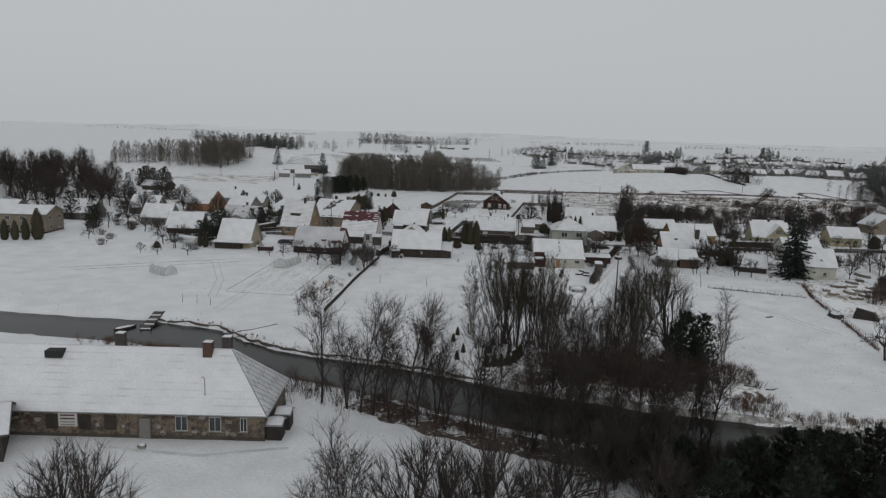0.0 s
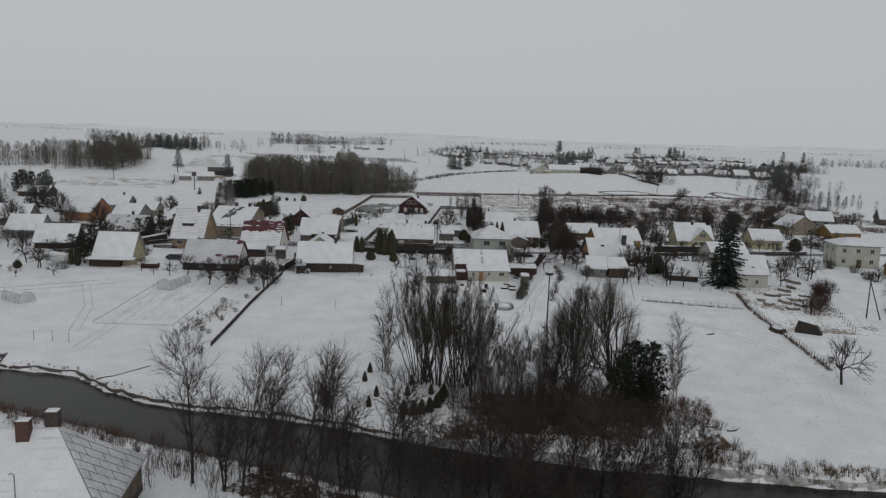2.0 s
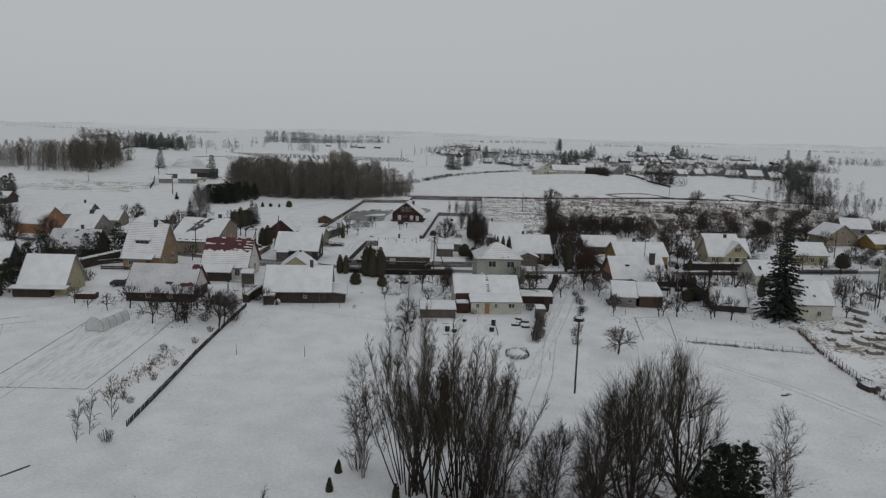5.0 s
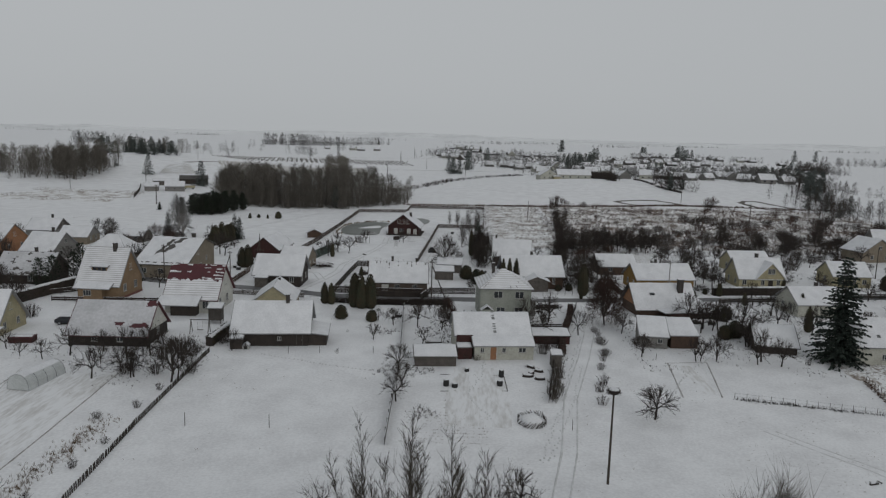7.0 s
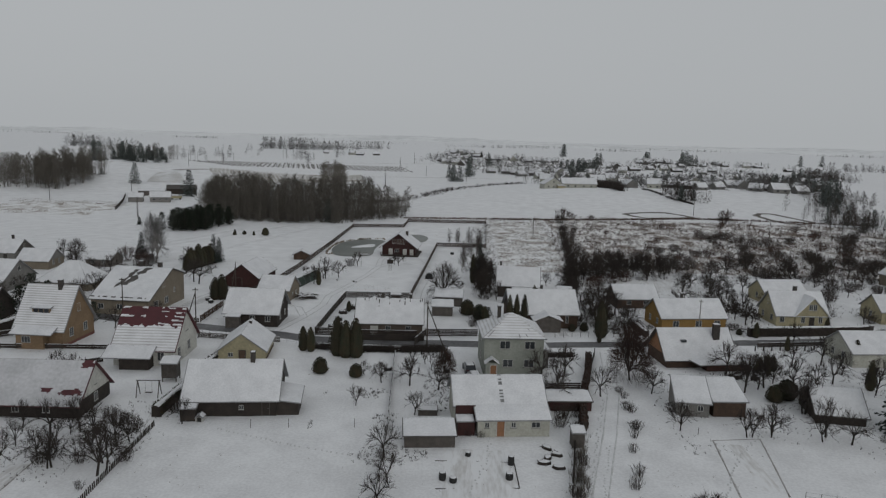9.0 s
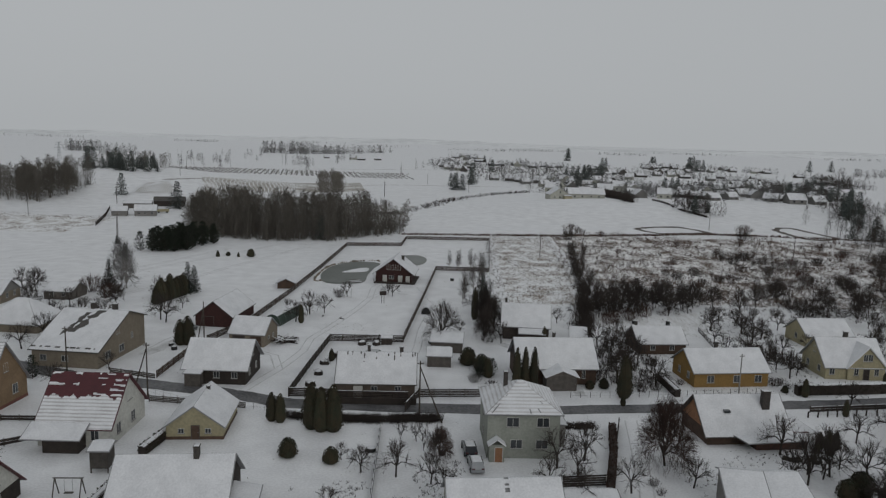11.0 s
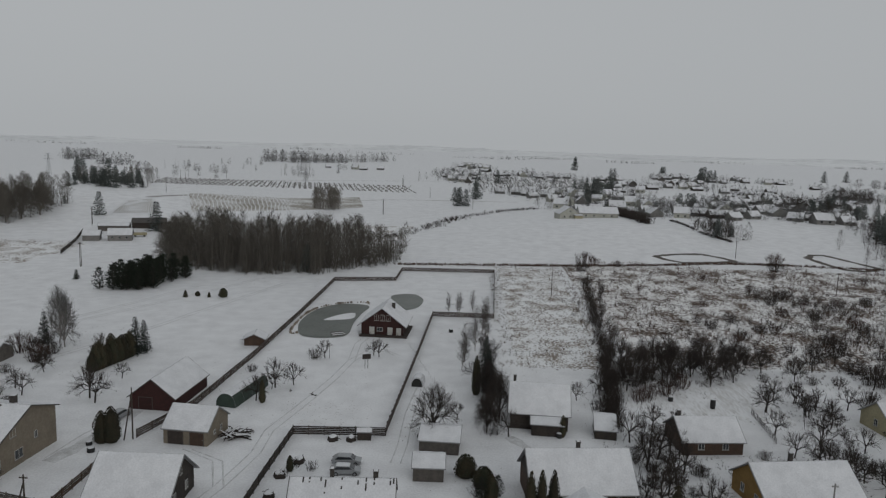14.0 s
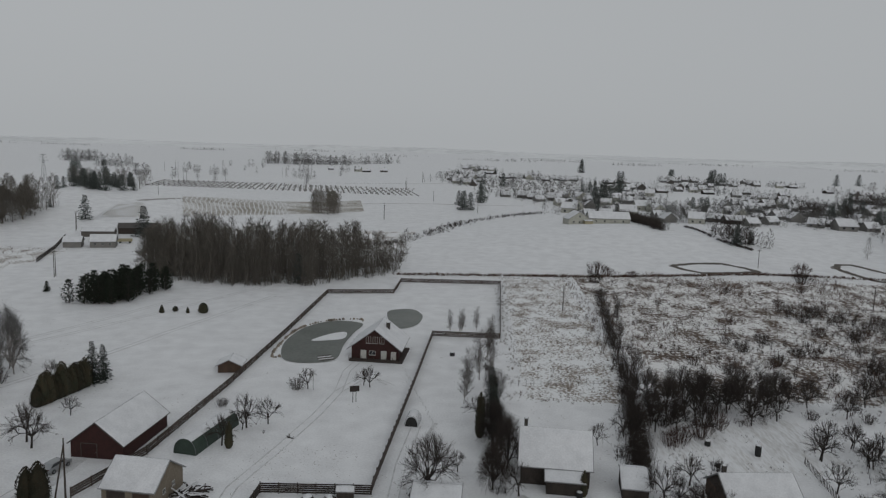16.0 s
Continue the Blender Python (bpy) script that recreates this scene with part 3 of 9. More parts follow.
def grow(seed, h, r=0.16, stems=1, first=0.25, angle=0.7, reach=0.38, limbs=2, subs=2, twigs=3, lift=0.12, lean=0.25, droop=0.0, tw=0.011, pieces=3):
    t = Tree(seed)
    R = t.r
    nseg = max(3, int(h / 1.4))

    def twig(share, p, d, rad):
        for _ in range(twigs):
            q = t.side(d, R.uniform(0.35, 0.9)) + Vector((0, 0, lift - droop))
            size = h * R.uniform(0.06, 0.13)
            sliver(t.twigs, p, q, size, tw * 0.75, R)

    def sub(share, p, d, rad):
        for _ in range(subs):
            t.limb(p, t.side(d, R.uniform(0.45, 0.85)), h * R.uniform(0.09, 0.17), max(tw * 1.3, rad * 0.55), tw, 2, 0.16, 2, lift - droop, twig)

    for s in range(stems):
        a = 2 * math.pi * s / stems + R.uniform(-0.5, 0.5)
        d = Vector((math.cos(a) * lean, math.sin(a) * lean, 1)) if stems > 1 else Vector((R.uniform(-0.05, 0.05), R.uniform(-0.05, 0.05), 1))
        hh = h * (R.uniform(0.72, 1.0) if stems > 1 else 1.0)
        base = Vector((math.cos(a), math.sin(a), 0)) * (R.uniform(0.1, 0.42) * stems ** 0.5 if stems > 4 else 0.12 if stems > 1 else 0) - Vector((0, 0, 0.25))

        def side_limb(share, p, dd, rad, hh=hh):
            if share < first:
                return
            for _ in range(limbs):
                full = hh * reach * (1.15 - 0.75 * share) * R.uniform(0.6, 1.1)
                t.limb(p, t.side(dd, R.uniform(angle * 0.7, angle * 1.25)), full, rad * 0.6, tw * 1.5, 1, 0.14, pieces, lift, sub if subs else None)

        t.limb(base, d, hh, r * R.uniform(0.75, 1), tw * 1.6, 0, 0.07 if stems == 1 else 0.05, nseg, 0.03, side_limb)
    return t


def tree_template(name, grown, label, category, bark=BARK, twig=TWIG, joined=False):
    if joined:
        k = len(grown.twigs.v)
        grown.twigs.v += grown.wood.v
        grown.twigs.f += [tuple(i + k for i in f) for f in grown.wood.f]
        return tagged(part(name, grown.twigs, twig), label, category)
    ob = thing(name, Matrix(), label, category)
    part("trunk", grown.wood, bark, ob)
    part("crown", grown.twigs, twig, ob)
    return ob


used = {}


def plant(ob, x, y, s=1.0, rz=None, label="", group="", dz=0.0, sz=1.0):
    """Sets a copy of a plant; the first one is moved, later ones are copies."""
    rz = rnd.uniform(0, 360) if rz is None else rz
    m = at(x, y, rz, dz) @ Matrix.Diagonal((s, s, s * sz, 1))
    if ob.name in used:
        c = copy_thing(ob, m @ Matrix.Diagonal((*(1 / k for k in ob.scale), 1)))
    else:
        c = ob
        c.matrix_world = m
        used[ob.name] = 1
    return tagged(c, label, "", group)


rnd = random.Random(5)


def leaf(m, p, d, size, R, flat=0.35):
    """A small solid spray of foliage: a four-sided sliver from p along d."""
    d = d.normalized()
    u = d.orthogonal().normalized()
    u.rotate(Matrix.Rotation(R.uniform(0, 6.28), 3, d))
    v = d.cross(u)
    k = len(m.v)
    mid = p + d * size * 0.45
    m.v += [tuple(p), tuple(mid + (u + v * 0.4) * size * flat), tuple(mid - (u - v * 0.4) * size * flat), tuple(p + d * size)]
    m.f += [(k, k + 1, k + 2), (k + 1, k + 3, k + 2), (k, k + 3, k + 1), (k, k + 2, k + 3)]


def spruce_template(name, seed, h, rad, label, needles=NEEDLE, low=0.06, dens=1.0, snowy=0.0, category="spruce tree", lk=1.0, boughs=True):
    R = random.Random(seed)
    trunk, crown, snow = Mesh(), Mesh(), Mesh()
    trunk.tube((0, 0, -0.3), (0, 0, h * 0.97), h * 0.016 + 0.03, 0.02, 6)
    z = h * low
    while z < h * 0.98:
        share = z / h
        reach = rad * (1 - share) ** 0.8 * R.uniform(0.8, 1.12) + 0.12
        count = max(4, int((9 - 5 * share) * dens))
        a0 = R.uniform(0, 6.28)
        for i in range(count):
            a = a0 + 6.283 * i / count + R.uniform(-0.25, 0.25)
            L = reach * R.uniform(0.72, 1.1)
            tip = Vector((math.cos(a) * L, math.sin(a) * L, -L * R.uniform(0.12, 0.4) + L * 0.25 * share))
            base = Vector((0, 0, z))
            if boughs:
                trunk.tube(base, base + tip * 0.9, 0.03, 0.01, 3)
            n = max(3, int(L * 5 * dens))
            for k in range(n):
                f = (k + R.random()) / n
                p = base + tip * f
                side = Vector((-tip.y, tip.x, 0)).normalized() * R.choice((-1, 1))
                d = tip.normalized() * R.uniform(0.4, 1) + side * R.uniform(0.2, 1.0) + Vector((0, 0, R.uniform(-0.55, 0.1)))
                leaf(crown, p, d, R.uniform(0.35, 0.6) * (0.6 + 0.12 * rad) * lk, R, 0.3)
                if snowy and R.random() < snowy and f > 0.3:
                    leaf(snow, p + Vector((0, 0, 0.08)), d + Vector((0, 0, 0.15)), R.uniform(0.25, 0.4), R, 0.4)
        z += h * R.uniform(0.022, 0.034) / dens ** 0.5
    ob = thing(name, Matrix(), label, category)
    part("trunk", trunk, BARK, ob)
    part("crown", crown, needles, ob)
    if snow.f:
        part("snow", snow, ROOF_SNOW, ob)
    return ob


def thuja_template(name, seed, h, rad, label, foliage=THUJA, n=900, category="thuja", belly=0.55):
    """A dense column or cone of small upright sprays."""
    R = random.Random(seed)
    trunk, crown = Mesh(), Mesh()
    trunk.tube((0, 0, -0.3), (0, 0, h * 0.8), 0.09, 0.03, 5)

    def outline(f):
        return min(1, 0.6 + 3 * f) * max(0, 1 - f ** (1.2 + 2.5 * belly)) ** 0.7 if belly else (1 - f) ** 0.7

    lobes = [(R.uniform(0, 6.28), R.uniform(0.1, 0.9), R.uniform(-0.12, 0.14)) for _ in range(9)]
    for _ in range(int(n * 1.5)):
        f = R.random() ** 0.9
        a = R.uniform(0, 6.28)
        prof = outline(f)
        k = rad * prof * (1 + sum(b * math.exp(-(((a - c + 3.14) % 6.28 - 3.14) ** 2) * 2 - ((f - g0) * 5) ** 2) for c, g0, b in lobes))
        k *= R.uniform(0.78, 1.0)
        p = Vector((math.cos(a) * k, math.sin(a) * k, f * h * 0.94))
        d = Vector((math.cos(a) * 0.5, math.sin(a) * 0.5, R.uniform(0.5, 1.2)))
        leaf(crown, p, d, R.uniform(0.2, 0.36) * (0.5 + 0.2 * rad), R, 0.34)
    core = 0.84
    ring = [(math.cos(6.283 * i / 9), math.sin(6.283 * i / 9)) for i in range(9)]
    for j in range(8):
        f0, f1 = j / 8, (j + 1) / 8
        pr = [rad * core * outline(f) + 0.02 for f in (f0, f1)]
        crown.hexa([(x * pr[0], y * pr[0], f0 * h * 0.92) for x, y in ring], [(x * pr[1], y * pr[1], f1 * h * 0.92) for x, y in ring])
    ob = thing(name, Matrix(), label, category)
    part("trunk", trunk, BARK, ob)
    part("crown", crown, foliage, ob)
    return ob



def bush_mesh(seed, h, w, stems=40, tips=5, r=0.02, up=0.5):
    """A dense leafless bush: many splayed stems, each with a spray of twigs."""
    t, R = Tree(seed), random.Random(seed)
    for _ in range(stems):
        a, k = R.uniform(0, 6.28), w * R.random() ** 0.6
        p = Vector((math.cos(a) * k * R.uniform(0.2, 0.75), math.sin(a) * k * R.uniform(0.2, 0.75), -0.1))
        q = Vector((math.cos(a) * k * 0.8, math.sin(a) * k * 0.8, h * R.uniform(0.2, 0.5)))
        e = Vector((math.cos(a) * k, math.sin(a) * k, h * (1 - 0.45 * (k / w) ** 2) * R.uniform(0.72, 1.05)))
        t.wood.tube(p, q, r * 1.3, r, 3)
        sliver(t.twigs, q, e - q, (e - q).length, r * 0.9, R)
        for _ in range(tips):
            b = q.lerp(e, R.random() * 0.7)
            d = (e - q).normalized() + Vector((R.uniform(-0.8, 0.8), R.uniform(-0.8, 0.8), R.uniform(-0.2, up)))
            sliver(t.twigs, b, d, h * R.uniform(0.14, 0.34), r * 0.7, R)
    return t


def dome(seed, h, w, trunk_r, limbs=7, subs=6, tips=8, r=0.022, low=0.3, fork=0.3):
    """A bare tree with a short trunk, arching limbs and a rounded, twiggy crown."""
    t, R = Tree(seed), random.Random(seed)
    top = Vector((R.uniform(-0.06, 0.06) * h, R.uniform(-0.06, 0.06) * h, h * fork))
    t.wood.tube((0, 0, -0.3), top, trunk_r, trunk_r * 0.8, 7)
    mid = Vector((0, 0, h * low))
    rise = h * (1 - low)

    def shell(a, e, k):
        return mid + Vector((math.cos(a) * math.cos(e) * w, math.sin(a) * math.cos(e) * w, math.sin(e) * rise)) * k

    for i in range(limbs):
        a = 6.283 * i / limbs + R.uniform(-0.35, 0.35)
        e = R.uniform(0.15, 0.75) if i % 3 else R.uniform(0.9, 1.4)
        q = shell(a, e, R.uniform(0.5, 0.62))
        bend = top.lerp(q, 0.5) + Vector((R.uniform(-0.05, 0.05) * h, R.uniform(-0.05, 0.05) * h, 0.05 * h))
        t.wood.tube(top, bend, trunk_r * 0.55, trunk_r * 0.4, 4)
        t.wood.tube(bend, q, trunk_r * 0.4, trunk_r * 0.28, 4)
        for j in range(subs):
            start = bend.lerp(q, R.random()) if j % 2 else q
            z = shell(a + R.uniform(-0.75, 0.75), min(1.5, max(-0.12, e + R.uniform(-0.5, 0.5))), R.uniform(0.8, 1.0))
            knee = start.lerp(z, 0.5) + Vector((R.uniform(-0.04, 0.04), R.uniform(-0.04, 0.04), R.uniform(-0.01, 0.05))) * h
            t.wood.tube(start, knee, trunk_r * 0.22, r * 1.2, 3)
            sliver(t.twigs, knee, z - knee, (z - knee).length * 1.1, r * 1.2, R)
            for _ in range(tips):
                p = start.lerp(knee, R.uniform(0.3, 1)) if R.random() < 0.35 else knee.lerp(z, R.uniform(0, 0.9))
                d = (z - start).normalized() + Vector((R.uniform(-0.9, 0.9), R.uniform(-0.9, 0.9), R.uniform(-0.3, 0.8)))
                sliver(t.twigs, p, d, h * R.uniform(0.07, 0.17), r * 0.8, R)
    return t


def fountain(seed, h, stems, base, lean, r=0.07, tw=0.012, twigs=26, bare=0.35):
    """A clump of many straight stems that fan out from a stretch of ground, with steep fine twigs above."""
    t, R = Tree(seed), random.Random(seed)
    for i in range(stems):
        a, k = R.uniform(0, 6.283), R.random() ** 0.5
        p = Vector((math.cos(a) * k * base[0], math.sin(a) * k * base[1], -0.3))
        hh = h * R.uniform(0.7, 1.0) * (1.05 - 0.2 * k)
        d = Vector((math.cos(a) * lean * k, math.sin(a) * lean * k, 1)) + Vector((R.uniform(-0.07, 0.07), R.uniform(-0.07, 0.07), 0))
        pts = [p]
        for j in range(5):
            d = d + Vector((R.uniform(-0.05, 0.05), R.uniform(-0.05, 0.05), 0.05))
            pts.append(pts[-1] + d.normalized() * hh / 5)
        rr = r * R.uniform(0.6, 1.1)
        for j in range(5):
            t.wood.tube(pts[j], pts[j + 1], rr * (1 - j / 5.2), rr * (1 - (j + 1) / 5.2), 4 if j < 2 else 3)
        for j in range(twigs):
            f = bare + (1 - bare) * R.random() ** 0.8
            i5 = min(4, int(f * 5))
            q = pts[i5].lerp(pts[i5 + 1], f * 5 - i5)
            b = R.uniform(0, 6.283)
            e = Vector((math.cos(b) * R.uniform(0.3, 1.0), math.sin(b) * R.uniform(0.3, 1.0), 1)) + d * 0.3
            L = hh * R.uniform(0.09, 0.21) * (1.45 - f)
            sliver(t.twigs, q, e, L, tw * 1.2, R)
            for _ in range(5):
                g = q + e.normalized() * L * R.uniform(0.2, 0.85)
                sliver(t.twigs, g, e + Vector((R.uniform(-1.0, 1.0), R.uniform(-1.0, 1.0), R.uniform(-0.3, 0.5))), L * R.uniform(0.3, 0.7), tw * 0.9, R)
    return t


def pine_template(name, seed, h, rad, label, needles, steps=26, boughs=7, along_=5, blades=4):
    """A dense young pine: whorls of rising boughs that carry brushes of needles."""
    R = random.Random(seed)
    trunk, crown = Mesh(), Mesh()
    trunk.tube((0, 0, -0.3), (0, 0, h * 0.97), h * 0.016 + 0.03, 0.02, 6)
    for i in range(steps):
        share = (i + R.uniform(0, 0.7)) / steps
        reach = rad * min(1.0, 0.7 + 1.4 * share) * (1 - share ** 1.7) ** 0.75 + 0.25
        a0 = R.uniform(0, 6.28)
        n = max(4, int(boughs * (1.1 - 0.4 * share)))
        for j in range(n):
            a = a0 + 6.283 * j / n + R.uniform(-0.3, 0.3)
            L = reach * R.uniform(0.6, 1.15)
            base = Vector((0, 0, h * share * 0.92))
            tip = Vector((math.cos(a) * L, math.sin(a) * L, L * R.uniform(0.1, 0.45) + 0.3))
            trunk.tube(base, base + tip * 0.85, 0.03, 0.012, 3)
            for k in range(along_):
                p = base + tip * (0.25 + 0.75 * (k + R.random()) / along_)
                p = p + Vector((R.uniform(-0.25, 0.25), R.uniform(-0.25, 0.25), R.uniform(-0.2, 0.15)))
                for _ in range(blades):
                    d = tip.normalized() * R.uniform(0.1, 0.7) + Vector((R.uniform(-0.7, 0.7), R.uniform(-0.7, 0.7), R.uniform(0.0, 1.0)))
                    sliver(crown, p, d, R.uniform(0.3, 0.55), 0.04, R)
            for _ in range(2):
                leaf(crown, base + tip * R.uniform(0.2, 0.7), tip + Vector((R.uniform(-1, 1), R.uniform(-1, 1), R.uniform(0, 1))), R.uniform(0.45, 0.75), R, 0.35)
    ob = thing(name, Matrix(), label, "pine tree")
    part("trunk", trunk, BARK, ob)
    part("crown", crown, needles, ob)
    return ob


# ---- the houses of the village ----


def front(*us, z=1.0, w=1.0, h=1.15, s=2, face="front"):
    return [(face, u, z, w, h, s) for u in us]


def side(*us, z=1.0, w=0.9, h=1.2, face="right", s=2):
    return [(face, u, z, w, h, s) for u in us]


dark = house("house", at(-31.3, 190.8, 7.5), 12.0, 9.6, 2.5, 6.4, "low tarred wooden farmhouse with a snow-covered gable roof", DARK_WOOD, roof=SLATE, over=0.5,
             windows=front(1.4, z=0.9, w=0.6, h=0.6), doors=[("front", 4.6, 0.9, 1.95, DARK_WOOD)], chimneys=[(2.3, -0.3, 7.5, 0.6, 0.7)], seed=1)
lean_to(dark, ((6.0, -5.0, 2.2), (9.3, -5.0, 1.75), (9.3, 0.6, 2.3), (6.0, 0.6, 2.9)), (6.01, 8.9, -4.6, 0.3, 1.8), DARK_WOOD, seed=2)
lean_to(dark, ((-6.3, -6.6, 1.7), (-4.0, -6.6, 1.7), (-4.0, -4.8, 2.0), (-6.3, -4.8, 2.0)), (-6.1, -4.2, -6.4, -4.81, 1.65), DARK_WOOD, seed=3, name="wood_store")

ribs = lambda u, v: abs(math.sin(u * 24)) > 0.993 and 0.03 < v < 0.6 and noise.noise((u * 9, v * 5, 0)) > 0.22
green = house("house", at(7.9, 212.3, 4), 9.6, 10.0, 6.4, 9.1, "pale green plastered two-storey house with a snowy pyramid roof", GREEN_PLASTER, hip=4.75, roof=ROOF_METAL, over=0.45,
              windows=front(-1.45, 2.55, z=4.35, w=1.65, h=1.3) + front(-0.9, 2.5, z=1.35, w=1.6, h=1.25) + side(-2.5, 2.5, z=4.2, h=1.3) + side(0, z=1.3, face="left") + side(0, z=4.2, face="left"),
              chimneys=[(-1.9, 0.6, 10.1, 0.55, 0.6)], bare=(ribs, None, ribs, ribs), cell=0.2, seed=4, thick=0.07, cover=HIP_SNOW)
porch = Mesh()
porch.box(-4.6, -2.6, -6.3, -5.0, -0.6, 2.35)
pp = part("porch", porch, GREEN_PLASTER, green)
pr = Mesh()
for c in (((-4.8, -6.55, 2.3), (-3.6, -6.55, 3.2), (-3.6, -4.9, 3.2), (-4.8, -4.9, 2.3)), ((-3.6, -6.55, 3.2), (-2.4, -6.55, 2.3), (-2.4, -4.9, 2.3), (-3.6, -4.9, 3.2))):
    slab(pr, c, 0.1)
part("porch_roof", pr, ROOF_SNOW, pp)
door(green, Matrix.Translation((-3.35, -6.304, 0)), 0.95, 2.0, ORANGE_PLASTER, "orange-brown porch door")
lean_to(green, ((4.82, -1.4, 3.3), (6.7, -1.4, 3.2), (6.7, 4.0, 3.2), (4.82, 4.0, 3.3)), (4.81, 6.4, -1.2, 3.8, 3.1), GREY_PLASTER, seed=5)

white = house("house", at(4.6, 189.2, 7), 11.8, 7.4, 3.4, 6.1, "low off-white plastered cottage with a snow-covered roof", WHITE_PLASTER, roof=SLATE, over=0.4,
              bare=(lambda u, v: abs(u - 0.52) < 0.012 and v > 0.1 and noise.noise((v * 30, 0, 0)) > 0.1, None), cell=0.25, chimneys=[], seed=6)
lean_to(white, ((-3.6, -6.6, 2.2), (6.3, -6.6, 2.2), (6.3, -3.5, 3.45), (-3.6, -3.5, 3.45)), (-3.3, 6.0, -6.3, -3.71, 2.3), WHITE_PLASTER, SLATE, 7)
for u, w_ in ((-2.1, 0.6), (1.3, 0.6), (4.2, 1.15)):
    window(white, Matrix.Translation((u, -6.304, 1.15)), w_, 0.75, 2)
door(white, Matrix.Translation((-0.35, -6.304, 0)), 0.95, 2.0, ORANGE_PLASTER, "orange-brown wooden door")
rw = Mesh()
rw.box(-5.9, -3.31, -4.2, -3.71, -0.6, 3.3)
part("red_wall", rw, RED_WOOD, white, "wine-red boarded wall")
lean_to(white, ((-6.0, -6.0, 1.9), (-3.62, -6.0, 1.9), (-3.62, -4.2, 2.2), (-6.0, -4.2, 2.2)), (-5.8, -3.62, -5.8, -4.21, 1.85), RED_WOOD, SLATE, 8, "porch")

house("shed", at(-4.0, 181.0, 6), 6.2, 4.0, 1.6, 2.4, "long low wooden garden shed with snow on its roof", GREY_WOOD, ro=1.5, back_he=2.2, roof=DARK_ROOF, over=0.25, category="shed", seed=9)
house("shed", at(-4.6, 189.8, 3), 2.6, 2.0, 0.8, 1.1, "small low cold frame of grey planks", GREY_WOOD, roof=DARK_ROOF, over=0.1, category="cold frame", seed=10)
outhouse = house("outhouse", at(14.5, 181.4, 5), 1.5, 1.5, 2.0, 2.4, "narrow plank outhouse beside the lane", GREY_WOOD, ro=0.6, back_he=2.3, over=0.2, category="outhouse", seed=11)

house("garage", at(-36.9, 213.6, 7), 7.6, 9.6, 2.1, 4.9, "small cream-yellow gabled outbuilding", CREAM_PLASTER, ridge="y", gable=CREAM_PLASTER, over=0.45, plinth=BROWN_WOOD,
      windows=front(-1.8, 1.8, z=0.9, w=0.8, h=0.7), doors=[("front", 0.1, 1.0, 1.95, BROWN_WOOD)], chimneys=[(0.3, 2.2, 5.2, 0.45, 0.45)], seed=12)
ev = house("house", at(-41.4, 235.4, 1), 10.2, 9, 3.0, 6.7, "dark brown wooden house with a white gable roof", DARK_WOOD, gable=DARK_WOOD, over=0.6, roof=SLATE,
           windows=front(0.2, 3.2, z=1.1) + side(-2.2, 1.8, z=1.1) + side(0, z=3.9, w=0.8, h=1.0), seed=13)
lean_to(ev, ((-4.9, -6.4, 2.3), (-1.7, -6.4, 2.3), (-1.7, -4.5, 2.6), (-4.9, -4.5, 2.6)), (-4.6, -2.0, -6.1, -4.51, 2.25), GREY_WOOD, seed=14, name="porch")
streaks = lambda u, v: (abs(math.sin(u * 21 + 0.6)) > 0.99 or abs(math.sin(u * 37)) > 0.99) and v > 0.8 + 0.35 * noise.noise((u * 40, 0, 1)) and noise.noise((u * 30, v * 14, 2)) > -0.1
fl = house("house", at(-14.2, 231.6, 4), 12.6, 9.5, 2.8, 6.5, "long low brick house with streaky snow on a sheet roof", BROWN_BRICK, roof=DARK_ROOF, over=0.35, bare=(streaks, streaks), cell=0.2,
           windows=front(-0.2, 3.6, z=1.2, w=1.0, h=1.0), doors=[("front", -2.8, 1.3, 2.1, FRAME)], chimneys=[(-1.4, 0.2, 7.6, 0.5, 0.5), (4.0, 0.3, 7.3, 0.6, 0.5)], seed=15)
fe = Mesh()
fe.box(-6.2, 6.6, -7.2, -7.0, -0.5, 1.1)
part("lattice", fe, DARK_WOOD, fl)

yel = house("house", at(-72.5, 217.8, -2), 8.5, 9.6, 3.4, 10.0, "sandy yellow house with a steep snowy roof and a dormer", SAND_PLASTER, gable=SAND_PLASTER, roof=ROOF_METAL, over=0.5, plinth=PINK_BRICK,
            windows=front(-1.0, z=1.4, w=1.3, h=1.1) + side(-2.3, 2.0, z=1.4, w=1.2, h=1.5) + side(0.2, z=5.3, w=1.0, h=1.4), chimneys=[(1.6, -0.4, 10.9, 0.7, 0.7)],
            cell=0.3, seed=16, thick=0.08, cover=ROW_SNOW)
dormer(yel, -0.4, -3.3, 5.1, 3.2, 1.3, 2.2)
lean_to(yel, ((-4.2, -6.9, 2.6), (3.4, -6.9, 2.6), (3.4, -4.6, 3.6), (-4.2, -4.6, 3.6)), (-3.2, 1.6, -6.3, -4.51, 2.6), SAND_PLASTER, seed=17, name="bay")
window(yel, Matrix.Translation((-1.4, -6.304, 1.1)), 1.6, 1.1, 3)

